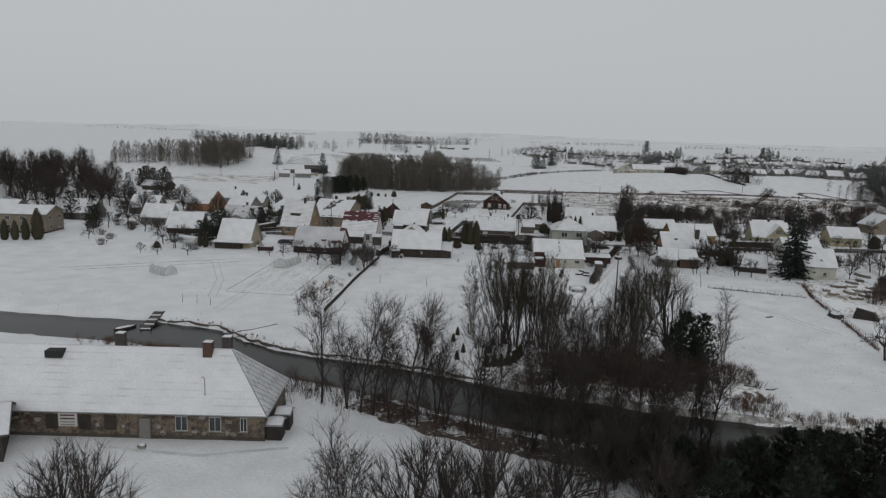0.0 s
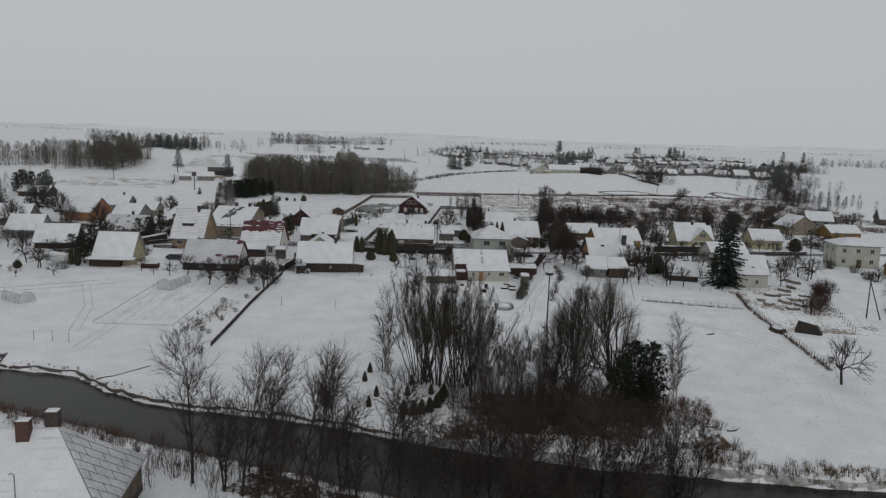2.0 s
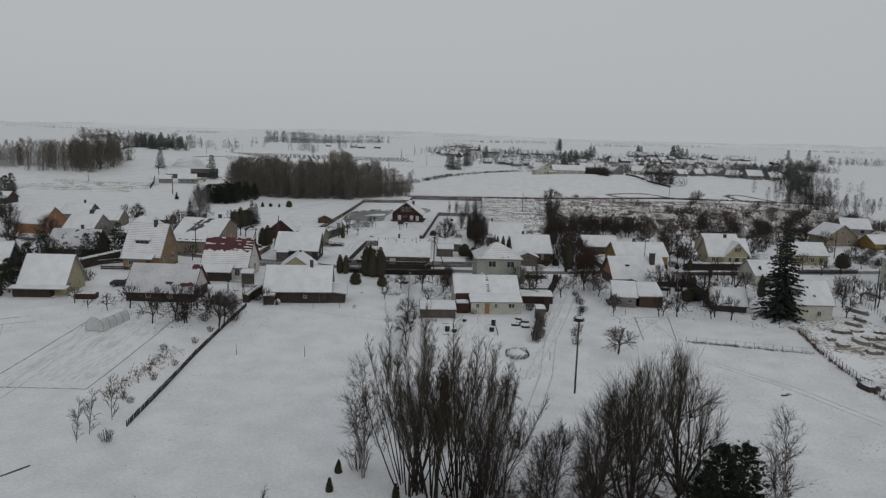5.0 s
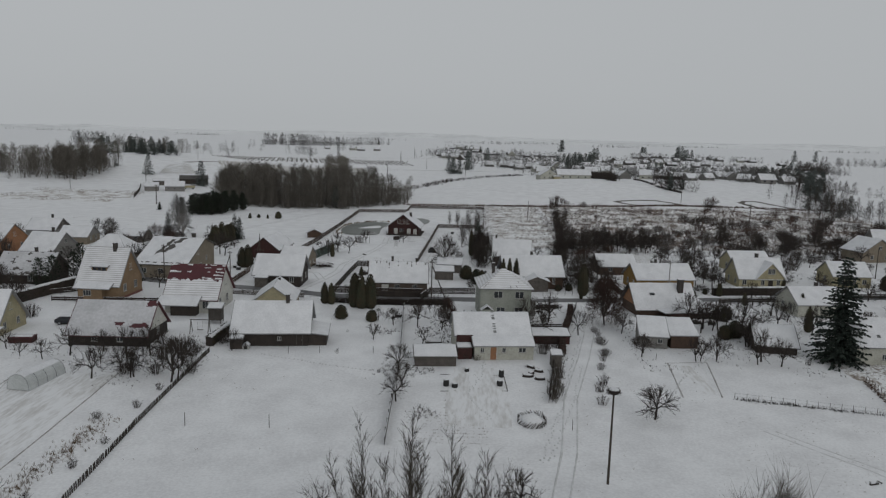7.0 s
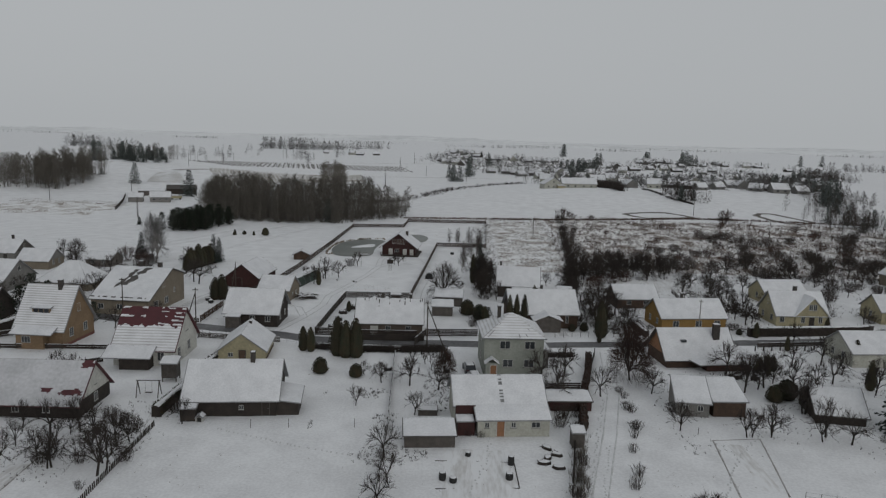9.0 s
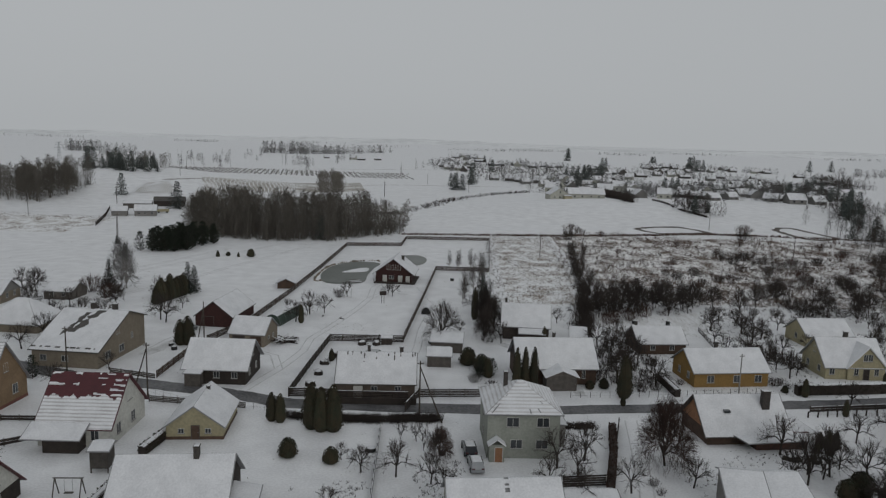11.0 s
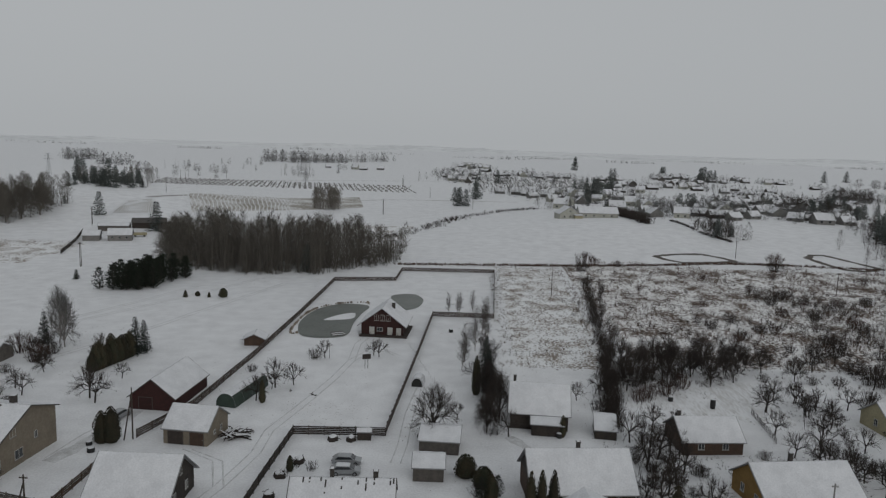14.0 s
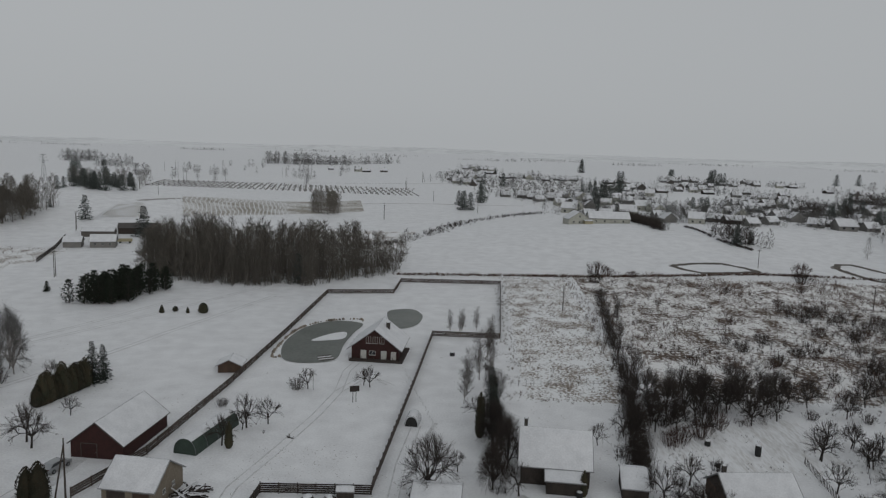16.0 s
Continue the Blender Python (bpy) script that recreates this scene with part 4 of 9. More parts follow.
redpatch = lambda u, v: v > 0.56 + 0.07 * noise.noise((u * 6, 3, 0)) + 0.05 * noise.noise((u * 19, v * 6, 2)) and not (u > 0.62 and abs(math.sin(v * 34 + 2 * u)) < 0.55 and noise.noise((u * 7, v * 9, 5)) > -0.1) and not (u < 0.4 and v > 0.75 and noise.noise((u * 5, v * 16, 7)) > 0.15)
hh_ = house("house", at(-51.2, 210.6, 2), 9.6, 11.0, 3.0, 8.4, "white-plastered house with a wine-red sheet roof half bare of snow", LIME_PLASTER, gable=LIME_PLASTER, roof=RED_ROOF, over=0.5, bare=(redpatch, None), cell=0.16, thick=0.06, cover=ROW_SNOW,
            windows=side(-3.0, 1.5, z=1.0, w=1.3, h=1.5) + side(0.6, z=4.4, w=1.4, h=1.3) + front(2.8, z=0.9, w=1.1, h=1.4), seed=18)
lean_to(hh_, ((-5.6, -8.3, 2.0), (2.2, -8.3, 2.0), (2.2, -5.4, 3.3), (-5.6, -5.4, 3.3)), (-3.0, 1.6, -7.6, -5.51, 2.0), DARK_WOOD, seed=19, name="veranda")

spots = any_of(patch(0.55, 0.28, 0.66, 0.4, 0.05, 4), patch(0.72, 0.22, 0.95, 0.36, 0.06, 5), patch(0.9, 0.85, 1.0, 1.0, 0.05, 6))
house("house", at(-56.0, 187.6, 2), 12.2, 9.0, 2.1, 6.4, "long low house with dark board front and whitewashed gables", DARK_WOOD, gable=LIME_PLASTER, roof=RED_ROOF, over=0.5, bare=(spots, None), cell=0.2, cover=WET_SNOW, thick=0.07,
      windows=side(0.4, z=3.0, w=0.8, h=1.6) + side(0.4, z=0.7, w=1.0, h=1.2) + front(-2, 2, z=0.7, w=0.9, h=0.8), seed=20)
worn = any_of(lambda u, v: 0.42 < v < 0.97 and abs(u - 0.50 - 0.34 * (v - 0.7)) < 0.055 + 0.1 * noise.noise((u * 9, v * 9, 3)), lambda u, v: 0.34 < v < 0.9 and abs(u - 0.36 - 0.3 * (v - 0.6)) < 0.03 + 0.09 * noise.noise((u * 11, v * 7, 8)),
              lambda u, v: 0.05 < v < 0.09 and noise.noise((u * 14, 0, 0)) > 0.0)
house("house", at(-69.6, 244.5, -3), 12.2, 16.4, 3.3, 8.1, "beige plastered house whose roof has shed part of its snow", BEIGE_PLASTER, gable=BEIGE_PLASTER, roof=DARK_ROOF, over=0.5, bare=(worn, None), cell=0.2, ro=2.2, back_he=6.0,
      windows=side(-5.0, -0.4, z=1.0, w=1.7, h=1.4) + side(3.4, z=2.6, w=0.7, h=1.1) + side(-1.5, z=4.6, w=1.3, h=1.2) + front(-4, 0, z=1.1, w=1.2, h=1.1), chimneys=[(-0.8, 2.6, 9.3, 0.8, 0.7), (3.4, 2.7, 9.2, 0.8, 0.7)], seed=21)

house("barn", at(-54.0, 273.3, -3), 8.2, 13.5, 2.6, 5.8, "oxblood-red boarded barn with a snowy roof", RED_WOOD, ridge="y", roof=DARK_ROOF, over=0.4, category="barn", doors=[("front", -1.2, 2.4, 2.3, RED_WOOD)], seed=22)
house("garage", at(-42.6, 256.8, -5), 7.2, 7.6, 2.7, 5.3, "beige rendered garage with a snow-covered gable roof", BEIGE_PLASTER, gable=BEIGE_PLASTER, roof=SLATE, over=0.35, category="garage",
            windows=side(-1.2, 1.2, z=1.1, w=0.7, h=0.7), doors=[("front", -1.6, 2.4, 2.1, DARK_WOOD), ("front", 1.9, 2.2, 2.1, BROWN_WOOD)], seed=23)

lodge = house("house", at(-20.6, 327.6, -2.5), 10.6, 11, 3.3, 7.3, "oxblood-red log lodge with white windows beside the pond", RED_WOOD, ridge="y", gable=RED_WOOD, roof=ROOF_METAL, over=1.0,
              windows=front(-1.5, 0, 1.5, z=3.9, w=1.1, h=1.5) + front(-0.6, z=1.2, w=1.4, h=1.0), doors=[("front", -2.6, 1.1, 2.2, FRAME), ("front", 2.0, 1.1, 2.2, FRAME), ("front", 4.2, 1.0, 2.1, FRAME)],
              chimneys=[(1.9, 0.5, 7.4, 0.8, 0.8)], seed=24)
dk = Mesh()
dk.box(-5.6, 5.6, -7.0, -5.5, -0.5, 0.35)
dk.box(5.3, 6.4, -7.0, 5, -0.5, 0.35)
deck_ = part("terrace", dk, DARK_WOOD, lodge)
for i in range(9):
    po = Mesh()
    po.box(-5.6 + i * 1.4 - 0.05, -5.6 + i * 1.4 + 0.05, -7.0, -6.9, 0.35, 1.25)
    part("baluster", po, DARK_WOOD, deck_)

pt = house("house", at(16.1, 242.2, 6), 13.6, 9.6, 3.3, 7.2, "dark wooden house with a gabled porch and white roof", BROWN_WOOD, gable=DARK_WOOD, roof=SLATE, over=0.5, chimneys=[(0.2, 0.4, 8.0, 0.5, 0.5)],
           windows=front(4.6, z=1.2, w=0.6, h=1.5) + side(-2, 2, z=1.2), seed=25)
pm = Mesh()
pm.hexa([(-2.6, -8.0, -0.6), (2.6, -8.0, -0.6), (2.6, -4.81, -0.6), (-2.6, -4.81, -0.6)], [(-2.6, -8.0, 2.6), (2.6, -8.0, 2.6), (2.6, -4.81, 2.6), (-2.6, -4.81, 2.6)])
pw = part("porch", pm, GREY_WOOD, pt)
pm = Mesh()
for c in (((-3.0, -8.4, 2.5), (0, -8.4, 3.7), (0, -3.2, 3.9), (-3.0, -3.2, 2.7)), ((0, -8.4, 3.7), (3.0, -8.4, 2.5), (3.0, -3.2, 2.7), (0, -3.2, 3.9))):
    slab(pm, c, 0.14)
part("porch_roof", pm, ROOF_SNOW, pw)
pm = Mesh()
pm.poly((-2.6, -8.0, 2.6), (2.6, -8.0, 2.6), (0, -8.0, 3.55))
part("porch_gable", pm, GREY_WOOD, pw)

qb = house("house", at(13.6, 270.0, -4), 9.8, 8.6, 3.2, 7.0, "dark timber house with a sheet of snow on its roof", DARK_WOOD, roof=SLATE, over=0.5, chimneys=[(-4.4, 0.6, 8.0, 0.5, 0.5)], seed=26)
lean_to(qb, ((-1.6, -7.4, 2.1), (4.2, -7.4, 2.1), (4.2, -4.4, 2.7), (-1.6, -4.4, 2.7)), (-1.3, 3.9, -7.0, -4.31, 2.1), DARK_WOOD, seed=27, name="porch")
house("shed", at(24.4, 265.4, -6), 3.6, 5.4, 1.6, 3.0, "small leaning tool shed with a snowy roof", DARK_WOOD, ridge="x", ro=1.6, back_he=2.6, over=0.2, category="shed", seed=28)
house("house", at(46.8, 244.2, 9), 13.8, 8.6, 2.9, 5.9, "ochre-yellow cottage with white windows and a snowy roof", YELLOW_PLASTER, gable=YELLOW_PLASTER, roof=SLATE, over=0.45,
      windows=front(-3.9, 1.0, 5.0, z=0.8, w=1.3, h=1.3) + side(-1.5, 2, z=1.0, face="left"), chimneys=[(-0.5, 1.0, 6.7, 0.5, 0.5)], seed=29)
house("house", at(40.0, 262.6, 6), 9.8, 8, 2.4, 5.0, "dark wooden cottage under a thick snowy roof", BROWN_WOOD, gable=DARK_WOOD, roof=SLATE, over=0.4, chimneys=[(-4.2, 0.5, 5.8, 0.5, 0.5)], windows=front(-2, 2, z=0.9), seed=30)

cr = house("house", at(72.4, 251.2, 3), 11.0, 8.4, 2.7, 6.9, "cream plastered house with a front cross gable", CREAM_PLASTER, gable=CREAM_PLASTER, roof=SLATE, over=0.5, chimneys=[(0.2, 0.3, 7.9, 0.7, 0.6)],
           windows=side(-2, 2, z=0.9, face="left", w=1.0) + side(0, z=4.0, face="left") + front(-4.3, z=0.9), seed=31)
cg = Mesh()
prof = [(-1.6, 0), (5.4, 0), (5.4, 2.7), (1.9, 6.3), (-1.6, 2.7)]
cg.hexa([(x, -4.6, z - 0.4 * (z == 0)) for x, z in prof][::-1], [(x, -0.4, z - 0.4 * (z == 0)) for x, z in prof][::-1])
cw = part("cross_gable", cg, CREAM_PLASTER, cr)
for c in (((-2.1, -5.0, 2.25), (1.9, -5.0, 6.45), (1.9, 0, 6.45), (-2.1, 0, 2.25)), ((1.9, -5.0, 6.45), (5.9, -5.0, 2.25), (5.9, 0, 2.25), (1.9, 0, 6.45))):
    sm_ = Mesh()
    slab(sm_, c, 0.16)
    part("gable_roof", sm_, ROOF_SNOW, cw)
for u, z in ((0, 0.9), (3.8, 0.9), (1.5, 3.6), (2.4, 3.6)):
    window(cr, Matrix.Translation((u, -4.604, z)), 0.85, 1.3, 2)
door(cr, Matrix.Translation((1.9, -4.604, 0)), 1.0, 2.0, DARK_WOOD)
house("house", at(78.5, 273.0, 8), 10.6, 8, 2.6, 5.4, "plastered cottage standing behind the cream house", CREAM_PLASTER, roof=SLATE, over=0.4, windows=side(0, z=1.0, face="left"), seed=32)

vb = house("house", at(40.2, 219.2, 8), 12.0, 8.2, 2.0, 6.0, "brown boarded house with a deep snowy roof", BROWN_WOOD, gable=ORANGE_PLASTER, roof=DARK_ROOF, over=0.7, chimneys=[(3.6, -1.6, 7.0, 1.1, 0.8)], seed=33)
lean_to(vb, ((6.75, -4.8, 1.5), (10.6, -4.2, 1.5), (9.4, 2.8, 2.3), (6.75, 2.8, 3.0)), (6.01, 9.0, -4.3, 2.4, 1.7), BRICK, seed=97)
lean_to(vb, ((-1.5, -7.0, 1.3), (8.4, -6.4, 1.3), (8.4, -4.6, 1.6), (-2.5, -4.6, 1.6)), (0.2, 7.8, -6.1, -4.11, 1.35), BRICK, seed=98, name="porch")
vs = Mesh()
vs.box(-2.9, -2.0, -2.5, -1.7, 4.0, 4.35)
part("skylight", vs, GLASS, vb)
house("shed", at(32.6, 195.4, -6), 4.4, 6, 2.2, 4.4, "low board summer kitchen with a snowy pent roof", GREY_PLASTER, ro=2.0, back_he=4.0, over=0.35, category="shed", windows=front(-1, 1, z=0.9, w=0.8, h=0.8), seed=34)
house("shed", at(37.3, 195.8, 4), 4.6, 6, 2.4, 4.2, "brown plank shed joined to the summer kitchen", BROWN_WOOD, ro=2.0, back_he=3.8, over=0.3, category="shed", seed=35)
house("shed", at(52.8, 195.2, -8), 6.4, 7.6, 1.5, 4.2, "dark low storage shed under a rounded cap of snow", DARK_WOOD, roof=DARK_ROOF, over=0.4, category="shed", seed=36, thick=0.25)
house("house", at(66.2, 190.8, 2), 7.0, 7.4, 3.3, 7.0, "white rendered house beside the tall spruce", WHITE_PLASTER, roof=ROOF_METAL, over=0.4, windows=front(1.0, z=0.9, w=0.8, h=0.9), bare=(patch(0.52, 0.3, 0.6, 0.42, 0.02, 3), None), seed=37)
house("house", at(72.6, 223.0, 6), 10.0, 8.4, 2.8, 5.6, "small white house with a gable towards the lane", WHITE_PLASTER, gable=WHITE_PLASTER, over=0.45, windows=side(-1.5, 1.5, z=1.0, face="left"), chimneys=[(1.0, 0.3, 6.4, 0.5, 0.5)], seed=38)
house("house", at(96.4, 255.4, 2), 9.4, 8, 3.0, 6.0, "cream cottage with a snowy gable roof", CREAM_PLASTER, over=0.4, windows=front(-2.5, 0.5, 3, z=0.9) + side(0, face="left"), seed=39)
house("house", at(126.0, 297.5, 12), 11.5, 9, 3.4, 7.2, "brown gabled house at the edge of the village", BEIGE_PLASTER, ridge="y", over=0.5, windows=front(-2.5, 2.5, z=1.0) + front(0, z=3.9), seed=40)
house("house", at(108.5, 225.5, -8), 11.0, 9.4, 6.2, 7.8, "greyish white two-storey house with a flat hipped roof", WHITE_PLASTER, hip=4.6, over=0.5, windows=front(-3.5, 0, 3.5, z=4.0) + front(-3.5, 3.5, z=1.2) + side(-2, 2, z=4.0, face="left") + side(-2, 2, z=1.2, face="left"),
      doors=[("front", 0.4, 1.0, 2.1, BROWN_WOOD)], seed=41)
house("house", at(139.5, 292, 10), 12, 8, 2.2, 4.6, "low yellow-brown cottage with a broad snowy roof", YELLOW_PLASTER, over=0.5, windows=front(-3, 0, 3, z=0.8), seed=42)
house("house", at(112.5, 208.0, -4), 6, 7, 2.4, 5.0, "small ochre wooden house with a white roof", YELLOW_PLASTER, over=0.4, windows=front(-1.2, 1.2, z=0.9), seed=43)

# west end
house("house", at(-144.5, 194, 10), 13, 10, 5.6, 7.6, "cream two-storey block of a house with shallow snowy roof", BEIGE_PLASTER, over=0.6, windows=front(-4, 0, 4, z=3.6, w=1.3) + front(-4, 0, 4, z=1.0, w=1.3) + side(-2.5, 2.5, z=3.6, w=1.3) + side(-2.5, 2.5, z=1.0, w=1.3),
      plinth=RED_WOOD, chimneys=[(2, 0, 8.6)], seed=44)
house("house", at(-160, 200, 10), 13, 10, 5.6, 8.0, "beige two-storey house with a snow-covered roof", BEIGE_PLASTER, over=0.6, windows=front(-4, 0, 4, z=3.6, w=1.3) + front(-4, 0, 4, z=1.0, w=1.3), seed=45)
house("house", at(-121.5, 223, 8), 9, 9, 2.6, 6.4, "grey plastered house with a white gable roof", GREY_PLASTER, gable=GREY_PLASTER, over=0.4, windows=front(-2.5, 2.5, z=0.9) + side(-2, 2, z=0.9) + side(0, z=3.6), seed=46)
house("barn", at(-104.5, 208.5, 12), 9.4, 9, 2.1, 6.0, "dark barn with a broad snow-covered roof", DARK_WOOD, over=0.6, category="barn", seed=47)
l4_ = house("house", at(-79.3, 189.2, 4), 8.2, 9.0, 2.0, 7.2, "cream-gabled cottage with a steep snowy roof and veranda", CREAM_PLASTER, gable=CREAM_PLASTER, over=0.6, windows=side(-2, 2, z=0.9) + side(0, z=3.7), seed=48)
lean_to(l4_, ((-5.2, -6.8, 1.7), (5.6, -6.8, 1.7), (5.6, -4.6, 2.0), (-5.2, -4.6, 2.0)), (-4.4, 2.4, -6.2, -4.51, 1.7), DARK_WOOD, seed=49, name="veranda")
house("house", at(-127.3, 266, -10), 9.6, 11, 3.2, 7.6, "orange-gabled house under a snowy roof", ORANGE_PLASTER, gable=ORANGE_PLASTER, over=0.4, windows=side(0, z=4.2) + side(-2.3, 2.3, z=1.1), seed=50)
house("house", at(-96.0, 229.5, 2), 11.4, 9, 2.4, 6.4, "dark weathered house with thin patchy snow on its roof", DARK_WOOD, over=0.5, cover=WET_SNOW, thick=0.06, cell=0.25, bare=(lambda u, v: noise.noise((u * 9, v * 6, 17)) + 0.5 * noise.noise((u * 30, v * 22, 4)) > 0.22 + 0.3 * v, None), roof=DARK_ROOF, windows=front(-2, 2, z=0.7), chimneys=[(1, 0.3, 7.4)], seed=51)
house("house", at(-108.6, 258, -6), 9.0, 11, 2.6, 6.8, "grey gabled house with snow on the roof", GREY_PLASTER, over=0.4, chimneys=[(1, 0.2, 8.0)], windows=side(0, z=4.0) + side(-2, 2, z=1.0), seed=52)
house("house", at(-93.2, 261.5, -3), 12.4, 10, 2.3, 6.3, "low broad house with a hipped snowy roof", BEIGE_PLASTER, hip=5, over=0.6, seed=53)
house("house", at(-115, 284, 2), 8.4, 8, 2.4, 5.1, "small plastered house with two gable windows", BEIGE_PLASTER, gable=GREY_PLASTER, over=0.4, windows=side(-1.5, 1.5, z=1.0), seed=54)
house("house", at(-129, 292, 0), 9, 9, 3.0, 6.1, "grey two-storey farmhouse with a brick chimney and snowy roof", GREY_PLASTER, gable=GREY_WOOD, over=0.4, windows=side(-2, 2, z=1.0) + side(0, z=3.6, w=0.8), chimneys=[(1.4, 0.2, 7.2)], seed=58)
house("house", at(-100.5, 290, 0), 7, 7, 2.2, 3.9, "small low cottage behind the hip-roofed house", GREY_WOOD, over=0.35, windows=front(-1.5, 1.5, z=0.8), seed=59)
house("house", at(-140, 247, 5), 10, 9, 2.6, 6.6, "old cottage under a snowy gable roof", GREY_WOOD, over=0.4, windows=side(0, z=3.6), seed=56)
house("house", at(-150, 225, 5), 10, 9, 2.6, 6.6, "weathered farmhouse beneath leafless trees", GREY_WOOD, over=0.4, windows=front(-2, 2, z=0.9), seed=57)

# old stone mill by the river
mill = house("stone_mill", at(-44.0, 77.7, 9.5), 36, 10.6, 3.2, 8.0, "old ochre stone mill building with hipped snowy slate roof", OCHRE_STUCCO, hip=4.6, over=0.45, roof=SLATE, category="mill", seed=60,
             plinth=DAMP_STONE, cover=(MILL_SNOW, MILL_SNOW, SLATE_SNOW, SLATE_SNOW), thick=0.1, cell=0.3)

# ---- plant templates ----
alder = tree_template("alder", grow(11, 12.5, 0.17, 1, 0.2, 0.72, 0.34, 2, 2, 4, 0.16, tw=0.015), "leafless slender alder with dark twigs on the riverbank", "tree")
alder_b = tree_template("alder", grow(21, 11.5, 0.13, 2, 0.22, 0.7, 0.32, 2, 1, 6, 0.18, lean=0.1, tw=0.016), "leafless twin-stemmed alder above the river", "tree")
clump = tree_template("willow_clump", fountain(12, 17.2, 22, (1.8, 1.3), 0.44, 0.1, 0.016, 54), "multi-stemmed leafless willow clump rising from one base", "tree", BARK, WILLOW_TWIG)
clump_b = tree_template("willow_clump", dome(22, 13.2, 4.4, 0.2, 18, 11, 20, 0.013, 0.10, 0.07), "broad leafless willow with an egg-shaped lacy crown", "tree", BARK, WILLOW_TWIG)
birch = tree_template("birch", grow(23, 10.5, 0.10, 2, 0.2, 0.5, 0.22, 2, 1, 6, 0.08, lean=0.08, droop=0.05, tw=0.014), "slender leafless birch with fine drooping twigs", "tree", BIRCH, TWIG)
apple = tree_template("apple_tree", dome(24, 4.6, 2.7, 0.13, 8, 8, 11, 0.016), "gnarled leafless apple tree with a spreading crown", "fruit tree")
apple_b = tree_template("apple_tree", dome(25, 4.2, 2.2, 0.11, 7, 8, 11, 0.016, 0.28, 0.22), "forked leafless fruit tree in the snow", "fruit tree")
oak = tree_template("lime_tree", dome(26, 9.5, 4.6, 0.2, 14, 11, 17, 0.02, 0.22, 0.22), "spreading leafless tree with a round twiggy crown", "tree")
sapling = tree_template("sapling", grow(27, 4.5, 0.05, 1, 0.15, 0.6, 0.32, 2, 1, 3, 0.1, tw=0.02), "thin leafless sapling in deep snow", "sapling")
shrub = tree_template("shrub", bush_mesh(28, 2.0, 1.15, 34, 5, 0.02), "twiggy leafless garden shrub", "shrub", TWIG, TWIG, True)
red_shrub = tree_template("shrub", bush_mesh(29, 3.4, 2.1, 56, 8, 0.022), "dense reddish leafless bush", "shrub", RED_TWIG, RED_TWIG, True)


def drooper(seed, h, w, n, tw=0.014):
    """A rounded bare crown under a veil of hanging twigs."""
    t = dome(seed, h, w, h * 0.018, 17, 11, 18, tw * 1.2, 0.16, 0.12)
    R = t.r
    for _ in range(n):
        a, e, k = R.uniform(0, 6.283), R.uniform(-0.1, 1.4), R.uniform(0.5, 1.0)
        q = Vector((math.cos(a) * math.cos(e) * w * k, math.sin(a) * math.cos(e) * w * k, 0.16 * h + math.sin(e) * h * 0.82 * k))
        sliver(t.twigs, q, Vector((math.cos(a) * 0.5 + R.uniform(-0.4, 0.4), math.sin(a) * 0.5 + R.uniform(-0.4, 0.4), R.uniform(-1.3, 0.1))), h * R.uniform(0.07, 0.15), tw, R)
    return t


weep = drooper(31, 8.8, 3.5, 3000, 0.017)
weeper = tree_template("weeping_willow", drooper(30, 9.4, 3.0, 1000), "leafless weeping willow with hanging twigs", "tree", BARK, TWIG)
brown_tree = tree_template("larch", weep, "rusty brown leafless tree with drooping twigs beside the lane", "tree", BARK, RED_TWIG)
pine = spruce_template("pine", 13, 8.5, 3.4, "dense dark green pine with upright tips", PINE_NEEDLE, 0.04, 0.72, category="pine tree", lk=1.5)
bank_pine = pine_template("pine", 61, 8.5, 3.2, "dense dark green pine on the riverbank", PINE_NEEDLE)
spruce = spruce_template("spruce", 14, 16.5, 4.9, "tall dark spruce with drooping boughs", NEEDLE, 0.03, 1.25)
fir = spruce_template("spruce", 34, 9.0, 2.4, "dark spruce with a pointed crown", NEEDLE, 0.03, 0.9)
thuja = thuja_template("thuja", 35, 6.0, 1.15, "dark columnar thuja beside a house", THUJA, 560)
globe = thuja_template("thuja", 36, 2.6, 1.35, "rounded evergreen garden shrub", THUJA, 420, "shrub", 0.6)
cone = thuja_template("thuja", 37, 2.2, 0.8, "small conical evergreen in the snow", THUJA, 260, "shrub", 0)

# river bank
for i, (x, y, s) in enumerate(((-23.3, 87.6, 1.0), (-19.9, 86.4, 0.86), (-18.1, 85.6, 0.95), (-16.5, 85.1, 0.9), (-14.5, 84.4, 0.9), (-12.6, 83.6, 0.97), (-11.1, 83.0, 0.9), (-8, 82.6, 0.75), (-5.5, 82.0, 0.9), (-2.5, 81, 0.8),
                              (1.6, 79.6, 1.0), (3.3, 79, 1.05), (7, 79, 0.9), (9.4, 79.8, 0.8), (11.5, 78, 0.95), (14.5, 79, 0.85), (18, 79.5, 0.9), (5.2, 81, 0.7))):
    plant(alder_b if i % 3 == 1 else alder, x, y, s, group="riverbank alders")
for x, y, s in ((-4.4, 118.2, 1.0), (-2.2, 117.0, 0.95), (0.4, 116.6, 0.97), (2.6, 117.6, 0.82)):
    plant(clump, x, y, s, group="willow clumps")
for x, y, s in ((15.0, 112.4, 1.16), (19.2, 116.5, 1.2), (13.6, 116, 0.9)):
    plant(clump_b, x, y, s, group="willow clumps")
plant(birch, -8.9, 119.7, 1.0)
plant(birch, 27.2, 111.9, 0.95)
